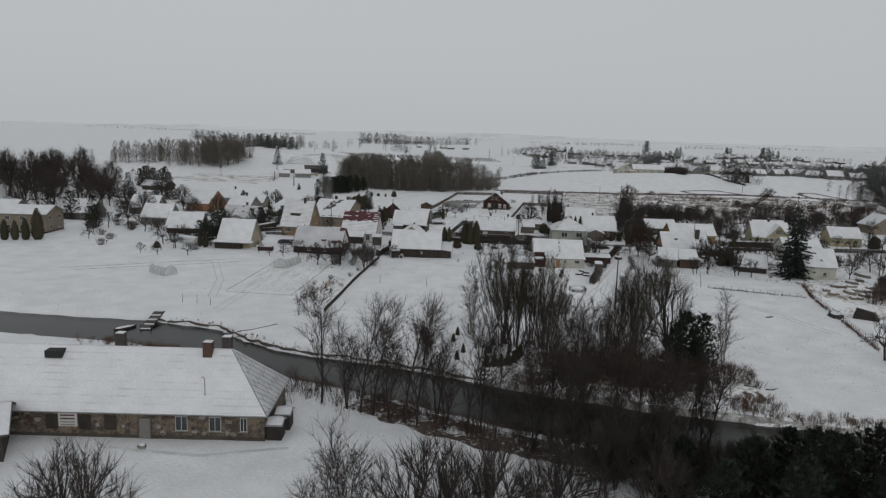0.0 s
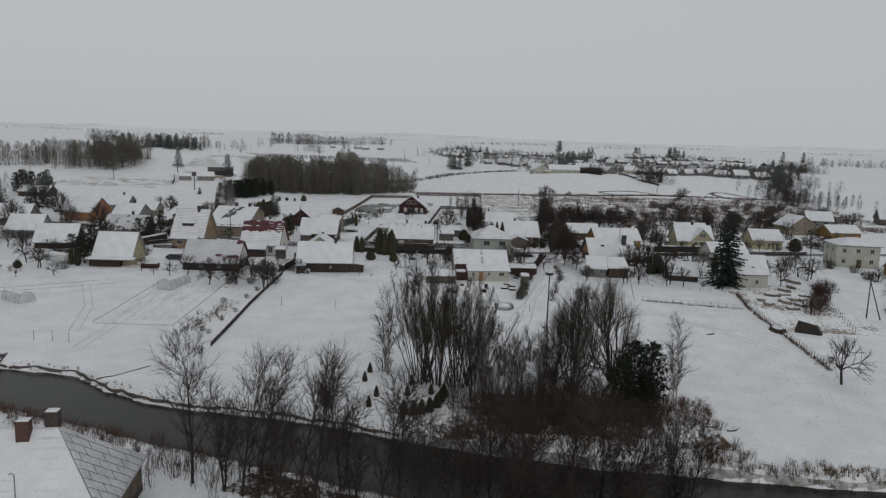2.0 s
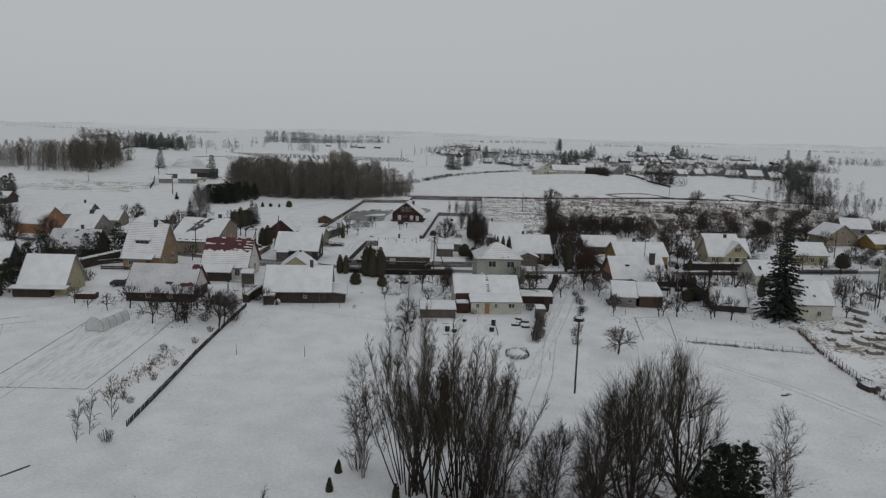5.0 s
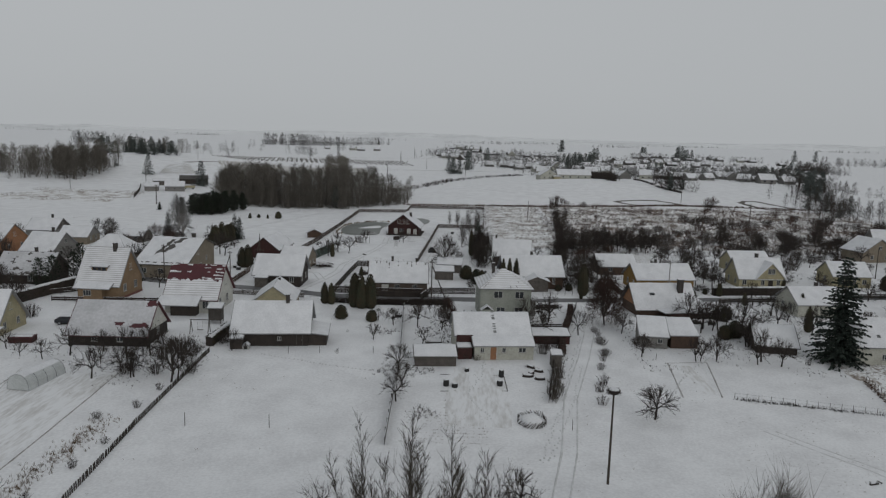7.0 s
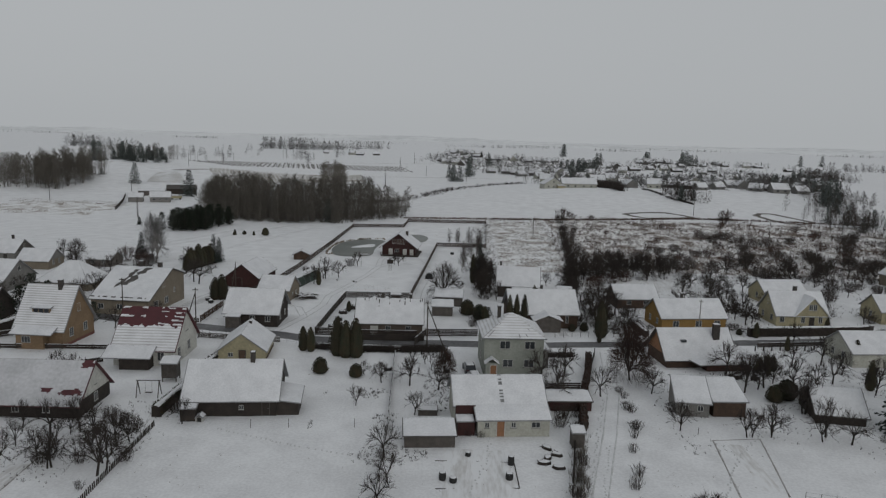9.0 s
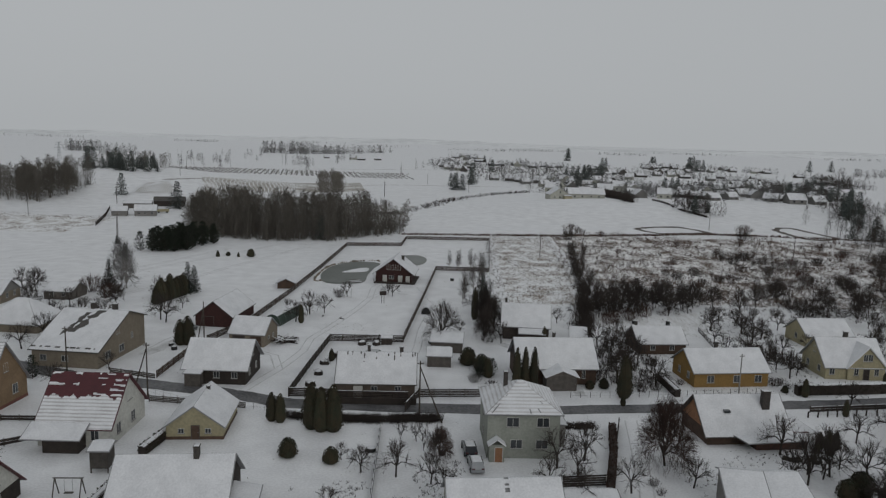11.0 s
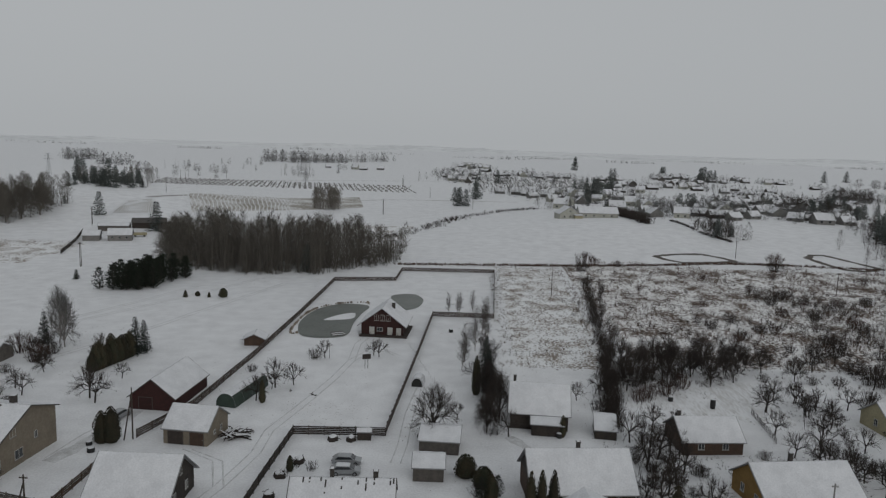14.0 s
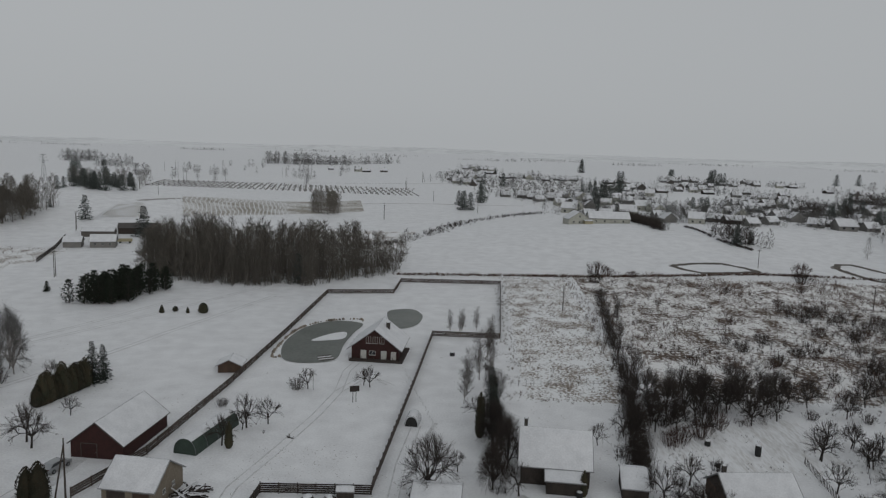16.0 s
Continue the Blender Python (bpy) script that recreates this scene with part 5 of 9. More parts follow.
for x, y, s in ((2.1, 112.3, 0.75), (3.6, 110.4, 0.8), (6.8, 111.4, 0.7), (8.3, 114.3, 0.72), (10.5, 109, 0.8), (0, 104, 0.5), (4.6, 106.5, 0.6), (-14, 104.8, 0.5), (8, 104, 0.62)):
    plant(alder_b, x, y, s, group="riverbank saplings")
for x, y, s in ((22.0, 112.0, 1.0), (24.4, 113.2, 0.95), (20.2, 110.4, 0.8), (23.4, 110.6, 0.6)):
    plant(bank_pine, x, y, s, group="riverbank pines")
for x, y, s in ((19.5, 70.5, 0.8), (23, 72, 0.9), (26.5, 69.5, 1.0), (30, 68, 0.9), (32, 65, 0.85), (27.5, 74.5, 0.8), (22.5, 66, 0.9), (27.5, 64, 0.9)):
    plant(bank_pine, x, y, s, group="near bank pines")
for x, y, s in ((-28, 50, 1.12), (-5.0, 53.0, 1.28), (-1.0, 54.0, 1.26), (3.4, 57, 1.1), (12, 66, 0.75), (8, 70, 0.75), (5, 74, 0.7)):
    plant(oak, x, y, s, group="trees by the mill")
for x, y in ((5.8, 139.1), (-9.6, 121.5), (6.6, 128), (11, 128.5)):
    plant(shrub, x, y, 1.3)
plant(apple, 5.8, 139.4, 0.9)
for x, y in ((-39.7, 124.7), (-39.4, 126.8), (-38.9, 130.8)):
    plant(sapling, x, y, 0.95, group="saplings by the garden fence")
plant(shrub, -36.8, 125.4, 0.8)
plant(apple, 53.5, 123.5, 1.5)
# gardens
for x, y, s in ((-52.7, 174.9, 0.8), (-48.2, 171.8, 0.9), (-47.8, 174.6, 0.85), (-48.1, 178.5, 0.7), (-40.1, 177.3, 0.95), (29.8, 189.2, 0.75), (37.3, 185.8, 1.0), (40.5, 186.1, 0.9), (48.7, 195, 1.15), (46.8, 185.3, 1.0), (50.2, 184.8, 1.0),
                (42.1, 204.3, 1.1), (-14.8, 191.6, 0.75), (-12.3, 201.3, 0.75), (-7.9, 200.5, 1.0), (-3.5, 199.2, 0.9), (15.2, 203.5, 1.1), (-20.6, 305, 0.8), (-19.2, 304.3, 1.05), (-36.5, 281, 1.3), (-33.4, 283, 1.15), (-38.0, 273.4, 1.1), (-31.0, 301.4, 1.05),
                (-67.7, 282.4, 0.75), (57, 279.6, 1.25), (64.5, 284.9, 1.15), (63.7, 277.4, 1.1), (51.3, 293, 1.0), (60.3, 302.7, 1.1), (67, 281, 1.0), (-0.7, 268.7, 0.8), (-62, 176, 0.7), (-66, 177, 0.6), (-70, 180, 0.7), (-85, 172, 0.7), (-92, 170, 0.75), (-97, 171, 0.7),
                (33.5, 292, 0.9), (46.3, 204.8, 0.9)):
    plant(apple if rnd.random() < 0.5 else apple_b, x, y, s, group="garden fruit trees")
plant(apple_b, -39.8, 168.8, 1.5)
plant(apple_b, -40.6, 171.8, 1.3)
plant(apple, -66, 269, 1.35)
plant(thuja, -36.6, 272.7, 0.62, sz=1.2)
plant(oak, -4.3, 261.0, 0.95)
plant(brown_tree, 26.9, 206.8, 1.08)
plant(brown_tree, -2.6, 206.5, 0.5)
plant(brown_tree, 72.2, 168.6, 0.62, label="round rust-brown leafless bush beside a pole")
plant(weeper, 4.8, 278, 0.9)
plant(weeper, 6.6, 270.5, 0.95)
plant(weeper, 4.4, 263.5, 0.8)
for x, y, s in ((-0.4, 297.3, 0.72), (0, 304.4, 0.7), (2.6, 312, 0.9), (5.2, 318, 0.8), (4.4, 328, 0.75), (5.4, 340, 0.6), (-5, 350, 0.5), (-2, 352, 0.5), (2, 352, 0.55), (-2.6, 349, 0.5)):
    plant(birch, x, y, s, group="birches by the plots")
# the crown borrows the twig colour that was lightened for distance haze
big_birch = tree_template("birch", dome(64, 12.5, 3.0, 0.14, 16, 10, 15, 0.016, 0.14, 0.1), "tall birch with a lacy pale crown", "tree", BIRCH, HAZE_TWIG)
for x, y, s in ((-90.4, 301.6, 1.05), (-93.6, 304.8, 1.1)):
    plant(big_birch, x, y, s, group="tall birches on the meadow")
plant(fir, 4.6, 291, 0.95, sz=1.1)
plant(fir, 5.0, 284, 0.8, sz=1.1)
plant(fir, -96.0, 303, 0.85)
plant(spruce, 60.6, 188.2, 1.06)
for x, y, s, sz in ((9.2, 233.6, 0.75, 1.75), (10.6, 233.8, 0.72, 1.85), (12.1, 234.0, 0.78, 1.7), (27.0, 232.2, 1.25, 1.0), (-27.8, 216.4, 0.8, 0.95), (-26.4, 216.0, 0.8, 0.95), (-56.0, 252.6, 1.2, 0.75), (-54.6, 252.9, 1.3, 0.78), (50, 227, 0.5, 1.0), (61, 227.6, 0.5, 1.0), (76, 243, 0.55, 1.0),
                    (69.5, 220, 0.8, 1.0), (17, 263, 0.55, 1.2), (26, 228.2, 0.4, 1.0), (64.5, 206.4, 0.75, 1.15), (59.2, 237.4, 0.55, 0.9), (2.6, 282, 0.8, 1.7), (49.2, 212.6, 0.4, 1.0), (51, 212.2, 0.4, 1.05), (4.6, 240, 0.9, 0.7)):
    plant(thuja, x, y, s, group="columnar thujas", sz=sz)
for x, y, s in ((-21.4, 214.4, 1.3), (-19.9, 213.6, 1.22), (-18.2, 213.8, 1.3)):
    plant(thuja, x, y, s, sz=0.92, label="broad brownish thuja by the street", group="brown thujas by the street")
for x, y, s in ((-22.5, 204.9, 1.0), (-16.6, 203.6, 0.85), (1, 247, 1.3), (3.5, 244, 1.2), (-2.6, 258, 0.7), (22, 236, 0.6), (24.5, 236.6, 0.7), (56, 238, 0.5), (59, 238, 0.5), (104, 249, 1.6), (49, 201, 1.2), (46.8, 199.8, 1.0)):
    plant(globe, x, y, s, group="clipped garden evergreens")
for i in range(4):
    plant((cone, globe)[i % 2], *((-85.4, 357.3), (-82.6, 359.7), (-78.6, 358.6), (-74.5, 359.4))[i], (1.0, 0.6, 0.75, 1.1)[i], group="row of evergreen shrubs on the meadow")
for i in range(11):
    f = i / 13
    plant(thuja, -75.4 + 3.0 * f, 285.5 + 14.5 * f, 1.15 + 0.15 * (i % 3), sz=0.6 + 0.1 * f + 0.05 * (i * 7 % 4), label="dark clipped thuja of a hedge", group="clipped thuja hedge")
plant(fir, -72.6, 298.6, 1.0, sz=0.95)
plant(fir, -72.0, 301.4, 0.8)
for i in range(7):
    plant(cone, *((-5.6, 106.1), (-4.5, 106.3), (-3.6, 106.7), (-2.7, 107.4), (-1.9, 108.8), (-1.5, 110.6), (-1.2, 112.2))[i], 0.8, group="planted evergreens by the river")
for x, y in ((-11.5, 120.6), (-11.7, 116.9), (-9.5, 111.6), (-10, 108.1), (-5.7, 112.3), (-5.5, 116.3), (-2.8, 113.2)):
    plant(cone, x, y, 0.5, sz=1.25, label="young wrapped conifer in the snow", group="young conifers on the bank")
for x, y, s in ((24.2, 198.7, 0.6), (24, 193.1, 0.75), (22.9, 187.1, 0.7), (22.3, 184.3, 0.7), (21.2, 180.1, 0.7), (19.4, 171, 0.9), (20.4, 174, 0.9), (18.8, 166.5, 0.8), (14.2, 176, 0.9), (13.2, 172, 0.9), (12.6, 168, 0.9), (15, 186, 0.8), (15.8, 190.5, 0.7), (-40.6, 137.2, 0.55), (-40, 144.2, 0.6), (-39.3, 136.1, 0.5), (-43.7, 156.3, 0.6),
                (-39.5, 150, 0.5), (-40.5, 160, 0.6), (-40.2, 166, 0.6), (1, 183, 0.7), (2.5, 182.6, 0.6), (14.5, 201, 0.9), (55, 186, 0.6), (-33, 279, 0.3), (-24, 247.5, 0.8), (-21.5, 246.5, 0.9), (-25, 244, 0.7), (25, 276.8, 1.2), (38.9, 273.4, 1.2), (10, 246, 0.9), (32, 247, 1.1), (35.5, 251, 1.3)):
    plant(shrub, x, y, s, group="garden shrubs")
for x, y, s in ((68.9, 164.2, 1.1), (80.1, 183.2, 1.2), (72, 168, 0.9), (34, 282, 1.0), (36, 283.5, 1.1), (40.3, 286.5, 1.2), (44.6, 290.8, 1.1), (48.5, 445, 2.0), (53, 445, 1.2), (131, 455.3, 2.0), (62, 443, 1.0), (-97, 296.6, 1.6), (-90, 291, 1.3)):
    plant(red_shrub, x, y, s, group="leafless bushes")

# ---- brush, grass and woods that nobody could count ----


def brush(name, spots, stems, label, material, spread_=0.5, r=0.014, category="brush"):
    """Low twiggy growth: for each (x, y, h) a spray of thin leaning stems."""
    m, R = Mesh(), random.Random(len(spots))
    for x, y, h in spots:
        z = ground_z(x, y) - 0.05
        for _ in range(stems):
            a, k = R.uniform(0, 6.28), R.uniform(0.1, spread_) * h
            b = Vector((x + R.uniform(-0.25, 0.25) * h, y + R.uniform(-0.25, 0.25) * h, z))
            c = b + Vector((math.cos(a) * k * 0.5, math.sin(a) * k * 0.5, h * R.uniform(0.4, 0.6)))
            d = b + Vector((math.cos(a) * k, math.sin(a) * k, h * R.uniform(0.75, 1.05)))
            if h < 0.9:
                sliver(m, b, d - b, (d - b).length, r * 1.3, R)
            else:
                m.tube(b, c, r * 1.2, r, 3)
                sliver(m, c, d - c, (d - c).length, r, R)
                sliver(m, c, d - c + Vector((R.uniform(-0.5, 0.5), R.uniform(-0.5, 0.5), 0)) * h, h * 0.45, r * 0.9, R)
    return tagged(part(name, m, material), label, category, kind="stuff")


def scatter(n, x0, x1, y0, y1, h0, h1, keep=None, seed=1):
    R, out = random.Random(seed), []
    while len(out) < n:
        x, y = R.uniform(x0, x1), R.uniform(y0, y1)
        if keep is None or keep(x, y):
            out.append((x, y, R.uniform(h0, h1)))
    return out


def along(pts, n, jit, h0, h1, seed=2):
    R, out = random.Random(seed), []
    for _ in range(n):
        i = R.randrange(len(pts) - 1)
        f = R.random()
        (a, b), (c, d) = pts[i], pts[i + 1]
        out.append((a + (c - a) * f + R.gauss(0, jit), b + (d - b) * f + R.gauss(0, jit), R.uniform(h0, h1)))
    return out


def clear(x, y):
    n, f = banks(x)
    return not n - 0.4 < y < f + 0.4


brush("bank_brush", scatter(640, -4, 31, 97, 114, 0.5, 1.6, lambda x, y: clear(x, y) and noise.noise((x * 0.15, y * 0.15, 0)) > -0.15 and y < 99 + 0.5 * (x + 6)), 9, "rusty brown brush along the far riverbank", RUST_GRASS)
brush("bank_saplings", along([(-30, 92.5), (-22, 89.6), (-14, 86.4), (-6, 83), (2, 80.6), (10, 79.2), (20, 79), (30, 80)], 420, 1.6, 0.8, 2.6, 14), 7, "brown saplings and brambles along the near bank", RED_TWIG, 0.45, 0.014)
brush("bank_saplings", scatter(420, 0, 25, 100, 115, 1.2, 3.6, lambda x, y: clear(x, y)), 7, "dark saplings and brambles under the willows", TWIG, 0.4, 0.015)
brush("bank_weeds", along([(-64, 104.6), (-52, 102.6), (-42, 99.4), (-32, 95.2)], 320, 1.3, 0.4, 1.5, 24), 7, "rusty weeds on the bank behind the mill", RUST_GRASS, 0.6, 0.016)
brush("bank_thicket", scatter(950, -12, 36, 64, 86, 0.6, 2.6, lambda x, y: clear(x, y) and noise.noise((x * 0.14, y * 0.14, 4)) > 0.12 - 0.016 * (x + 8) and y > 84 - 0.62 * (x + 8)), 9, "dark leafless thicket on the near riverbank", TWIG, 0.6, 0.014)
brush("bank_reeds", along([(26, 96.5), (34, 95.6), (42, 95.6), (60, 97.5), (90, 100)], 420, 0.7, 0.5, 1.1), 7, "dry reeds fringing the river", GRASS, 0.3, 0.012)
brush("bank_reeds", along([(-30, 95.4), (-20, 91.8), (-10, 88.8), (0, 85), (10, 83)], 260, 0.6, 0.4, 1.0, 4), 6, "dry sedge on the near bank", GRASS, 0.4, 0.012)
meadow = lambda x, y: noise.noise((x * 0.06, y * 0.06, 2)) + 0.4 * noise.noise((x * 0.3, y * 0.3, 5)) > -0.28 + (0.5 if x < 34 else 0)
brush("meadow_grass", scatter(9500, 34, 170, 306, 446, 0.3, 0.88, meadow), 3, "tawny rough grass poking through the meadow snow", GRASS, 0.9, 0.032, "grass")
brush("meadow_grass", scatter(2600, 8, 37, 300, 436, 0.25, 0.7, lambda x, y: noise.noise((x * 0.2, y * 0.2, 7)) > -0.2), 5, "sparse rough grass in thin snow", GRASS, 0.9, 0.022, "grass")
brush("meadow_scrub", scatter(2000, 38, 190, 308, 450, 0.7, 2.3, lambda x, y: noise.noise((x * 0.05, y * 0.05, 11)) + 0.4 * noise.noise((x * 0.2, y * 0.2, 1)) > 0.1), 5, "rusty scrub scattered over the wet meadow", RUST_GRASS, 0.6, 0.022)
brush("dark_scrub", scatter(190, 30, 112, 292, 372, 0.8, 2.4, lambda x, y: noise.noise((x * 0.05, y * 0.05, 36)) > 0.0 or (y < 310 and x < 62)), 9, "brown thicket of leafless shrubs behind the gardens", RED_TWIG, 0.5, 0.02)
brush("dark_scrub", along([(44, 411), (38.2, 363), (34.7, 326), (31.3, 300), (28.2, 279), (25.6, 266)], 520, 0.9, 1.6, 3.8, 5), 8, "overgrown ditch line of dark shrubs", TWIG, 0.4, 0.02)
brush("dark_scrub", along([(5.4, 262), (5.4, 275), (4.6, 290), (4.8, 306), (5, 322)], 120, 0.7, 1.0, 2.6, 6), 8, "row of leafless hedge shrubs", TWIG, 0.4, 0.018)
brush("dark_scrub", scatter(260, 95, 170, 318, 400, 1.5, 4.5, lambda x, y: noise.noise((x * 0.04, y * 0.04, 3)) > 0.1), 12, "dark bushes on the wet ground", TWIG, 0.5, 0.025)
brush("track_grass", along([(-29, 432), (14, 438), (46, 441), (81, 449), (113, 457), (140, 457), (200, 452)], 2400, 0.8, 0.4, 1.2, 7), 6, "dark dry grass along the field track", RUST_GRASS, 0.6, 0.03, "grass")
brush("garden_stubs", along([(-43, 137), (-42.5, 156)], 320, 0.9, 0.3, 0.7, 8), 5, "dry perennials in a garden bed", GRASS, 0.5, 0.014)
brush("plot_stubs", [(rnd.uniform(-7, 3.4), 153.4 + 0.85 * k + rnd.gauss(0, 0.06), rnd.uniform(0.08, 0.18)) for k in range(11) for _ in range(46)], 3, "rows of stubble in a vegetable plot", GRASS, 1.4, 0.02)
brush("field_stubs", scatter(700, 32, 57, 108, 164, 0.08, 0.2, lambda x, y: noise.noise((x * 0.2, y * 0.2, 9)) > 0.0), 3, "grass tips in the thin snow of the field", GRASS, 1.2, 0.015, "grass")
brush("field_stubs", scatter(300, -33, -16, 262, 274, 0.08, 0.2), 3, "grass tips in the snow of the yard", GRASS, 1.2, 0.015, "grass")
brush("slope_grass", scatter(900, -230, -170, 400, 455, 0.2, 0.6, lambda x, y: noise.noise((x * 0.05, y * 0.05, 4)) > 0.0), 4, "dry weeds on the rough slope", RUST_GRASS, 0.9, 0.03, "grass")
brush("creek_brush", along([(-55.7, 497.8), (-38.6, 515.4), (-21.5, 558.2), (-6.8, 604.8), (23.4, 660.6), (48.7, 685.9)], 500, 3.0, 0.8, 2.4, 9), 7, "scrub along a frozen ditch", TWIG, 0.6, 0.03)
brush("fence_line_brush", along([(118, 570.4), (121.8, 524.3), (131.3, 505.8)], 160, 0.6, 0.8, 1.6, 10) + along([(102, 660), (98.2, 547.6)], 420, 1.6, 3.0, 6.5, 11), 8, "dark hedge line on the hill", TWIG, 0.5, 0.04)
brush("street_hedge", along([(-26, 218.0), (-17, 217.4), (-11.6, 217.8)], 620, 0.35, 0.9, 1.5, 12) + along([(-10.8, 218), (-3.4, 219)], 520, 0.35, 0.9, 1.5, 18), 7, "clipped leafless street hedge", TWIG, 0.35, 0.012, "hedge")



def bushy(seed, h, crown, n, low=0.25, size=0.16, sides=3, thick=0.04):
    """A cheap bare tree for woods: a trunk and a cloud of upright twig slivers."""
    t, R = Tree(seed), random.Random(seed)
    top = Vector((R.uniform(-0.04, 0.04) * h, R.uniform(-0.04, 0.04) * h, h * 0.86))
    t.wood.tube((0, 0, -0.3), top, h * 0.011, h * 0.003, sides)
    for _ in range(n):
        f = low + (1 - low) * R.random() ** 0.8
        a, k = R.uniform(0, 6.283), crown * R.random() ** 0.6 * math.sin(math.pi * min(1, 0.2 + 0.8 * (f - low) / (1 - low))) ** 0.7
        p = Vector((math.cos(a) * k * 0.7, math.sin(a) * k * 0.7, (f - 0.1) * h))
        d = Vector((math.cos(a) * R.uniform(-0.3, 1.0), math.sin(a) * R.uniform(-0.3, 1.0), R.uniform(0.25, 1.0)))
        L = h * size * R.uniform(0.5, 1.2)
        sliver(t.twigs, p, d, L, thick * R.uniform(0.6, 1.4), R)
    return t


far_tree = bushy(15, 15, 3.6, 200, 0.05, 0.12, 3, 0.05)
far_small = bushy(16, 13, 4.2, 64, 0.05, 0.17, 3, 0.12)
dot = bushy(17, 11, 4.8, 48, 0.02, 0.15, 3, 0.15)


def wood(name, tmpl, spots, label, twig=TWIG, category="woodland"):
    """Many bare trees of a wood in one mesh."""
    base = np.array(tmpl.wood.v + tmpl.twigs.v)
    k = len(tmpl.wood.v)
    faces = [f for f in tmpl.wood.f] + [tuple(i + k for i in f) for f in tmpl.twigs.f]
    m = Mesh()
    for x, y, s in spots:
        a = rnd.uniform(0, 6.28)
        c, q = math.cos(a), math.sin(a)
        off = len(m.v)
        p = np.stack([base[:, 0] * c - base[:, 1] * q, base[:, 0] * q + base[:, 1] * c, base[:, 2]], 1) * s + (x, y, ground_z(x, y))
        m.v += [tuple(r) for r in p.tolist()]
        m.f += [tuple(i + off for i in f) for f in faces]
    return tagged(part(name, m, twig), label, category, kind="stuff")


spots = []
while len(spots) < 340:
    x = -118 + 88 * rnd.random()
    y = float(np.interp(x, (-130, -108, -84, -54, -39, -27), (424, 406, 399, 404, 422, 440))) + 46 * rnd.random() ** 1.2
    spots.append((x, y, rnd.uniform(0.8, 1.38) * (0.62 if x > -36 else 0.8 if x > -46 else 1)))
wood("grove", far_tree, spots, "dense grove of leafless alders on the meadow edge", GROVE_TWIG)
wood("grove", far_tree, [(-101 + 10.5 * math.cos(a) * k, 640 + 15 * math.sin(a) * k, rnd.uniform(0.95, 1.2) * (1.1 - 0.3 * k)) for a, k in ((rnd.uniform(0, 6.28), rnd.random() ** 0.5) for _ in range(50))], "round copse of leafless trees on the fields", GROVE_TWIG)
wood("grove", far_tree, scatter(110, -262, -226, 488, 545, 0.8, 1.3) + scatter(40, -275, -212, 612, 650, 0.5, 0.9) + along([(-330, 522), (-304, 524), (-280, 520), (-255, 505)], 130, 9, 0.6, 1.2, 25), "leafless wood on the western slope", GROVE_TWIG)
big_oak = tree_template("oak", dome(62, 20, 8.6, 0.5, 15, 12, 16, 0.04, 0.22, 0.2), "tall spreading leafless oak behind the western houses", "tree")
for x, y, s in ((-230, 339, 1.0), (-221, 277, 1.0), (-206, 281, 0.98), (-236, 286, 1.05), (-248, 300, 1.0), (-214, 300, 0.95), (-196, 262, 0.8), (-180, 250, 0.75), (-188, 283, 0.7), (-200, 316, 0.75), (-252, 330, 0.9), (-178, 232, 0.7), (-168, 262, 0.6), (-262, 360, 0.9), (-196, 340, 0.6)):
    plant(big_oak, x, y, s, group="tall oaks behind the western houses")
# paler copy of the oak: bark and twigs carry haze in their colour
grove_oak = tree_template("lime_tree", dome(63, 20, 8.2, 0.4, 16, 12, 15, 0.045, 0.16, 0.1), "tall round-crowned leafless tree at the edge of a grove", "tree", GROVE_TWIG, GROVE_TWIG)
for x, y, s in ((-112, 415, 0.95), (-105, 411, 0.85), (-119, 424, 0.8), (-98, 409, 0.7), (-229, 501, 1.0), (-236, 494, 1.0), (-226, 512, 0.85), (-243, 505, 0.9), (-232, 525, 0.8), (-250, 512, 0.9)):
    plant(grove_oak, x, y, s, group="round trees of the groves")
wood("grove", far_tree, scatter(50, -270, -175, 255, 330, 0.5, 0.9), "underwood between the western oaks", TWIG)
# these far woods get their mistiness from the paler twig colour alone
wood("distant_wood", dot, [(rnd.uniform(-405, -318), rnd.uniform(1490, 1570), rnd.uniform(1.2, 2.3)) for _ in range(60)] + along([(-322, 1520), (-262, 1600), (-180, 1780)], 110, 9, 1.0, 1.8, 15), "misty wood round a far farm", HAZE_TWIG)
wood("distant_wood", dot, scatter(40, -700, -640, 1310, 1370, 1.2, 2.0) + scatter(26, -560, -500, 1160, 1220, 1.0, 1.9) + scatter(10, -410, -385, 985, 1010, 1.1, 1.5), "misty trees behind the spruces", HAZE_TWIG)
wood("distant_wood", dot, scatter(210, 10, 160, 900, 1180, 0.5, 0.9), "leafless trees of the far cemetery", HAZE_TWIG)
wood("distant_wood", dot, scatter(40, 122, 142, 512, 545, 0.6, 1.0) + scatter(60, 262, 300, 712, 770, 0.7, 1.2) + scatter(40, 385, 420, 880, 920, 0.9, 1.4) + scatter(50, 560, 700, 1150, 1250, 0.8, 1.3) + scatter(90, 255, 300, 700, 760, 0.5, 0.9) + scatter(70, 380, 430, 880, 940, 0.6, 1.0) + scatter(50, 222, 262, 525, 585, 0.5, 0.8), "leafless thickets below the far village", TWIG)
belts = []
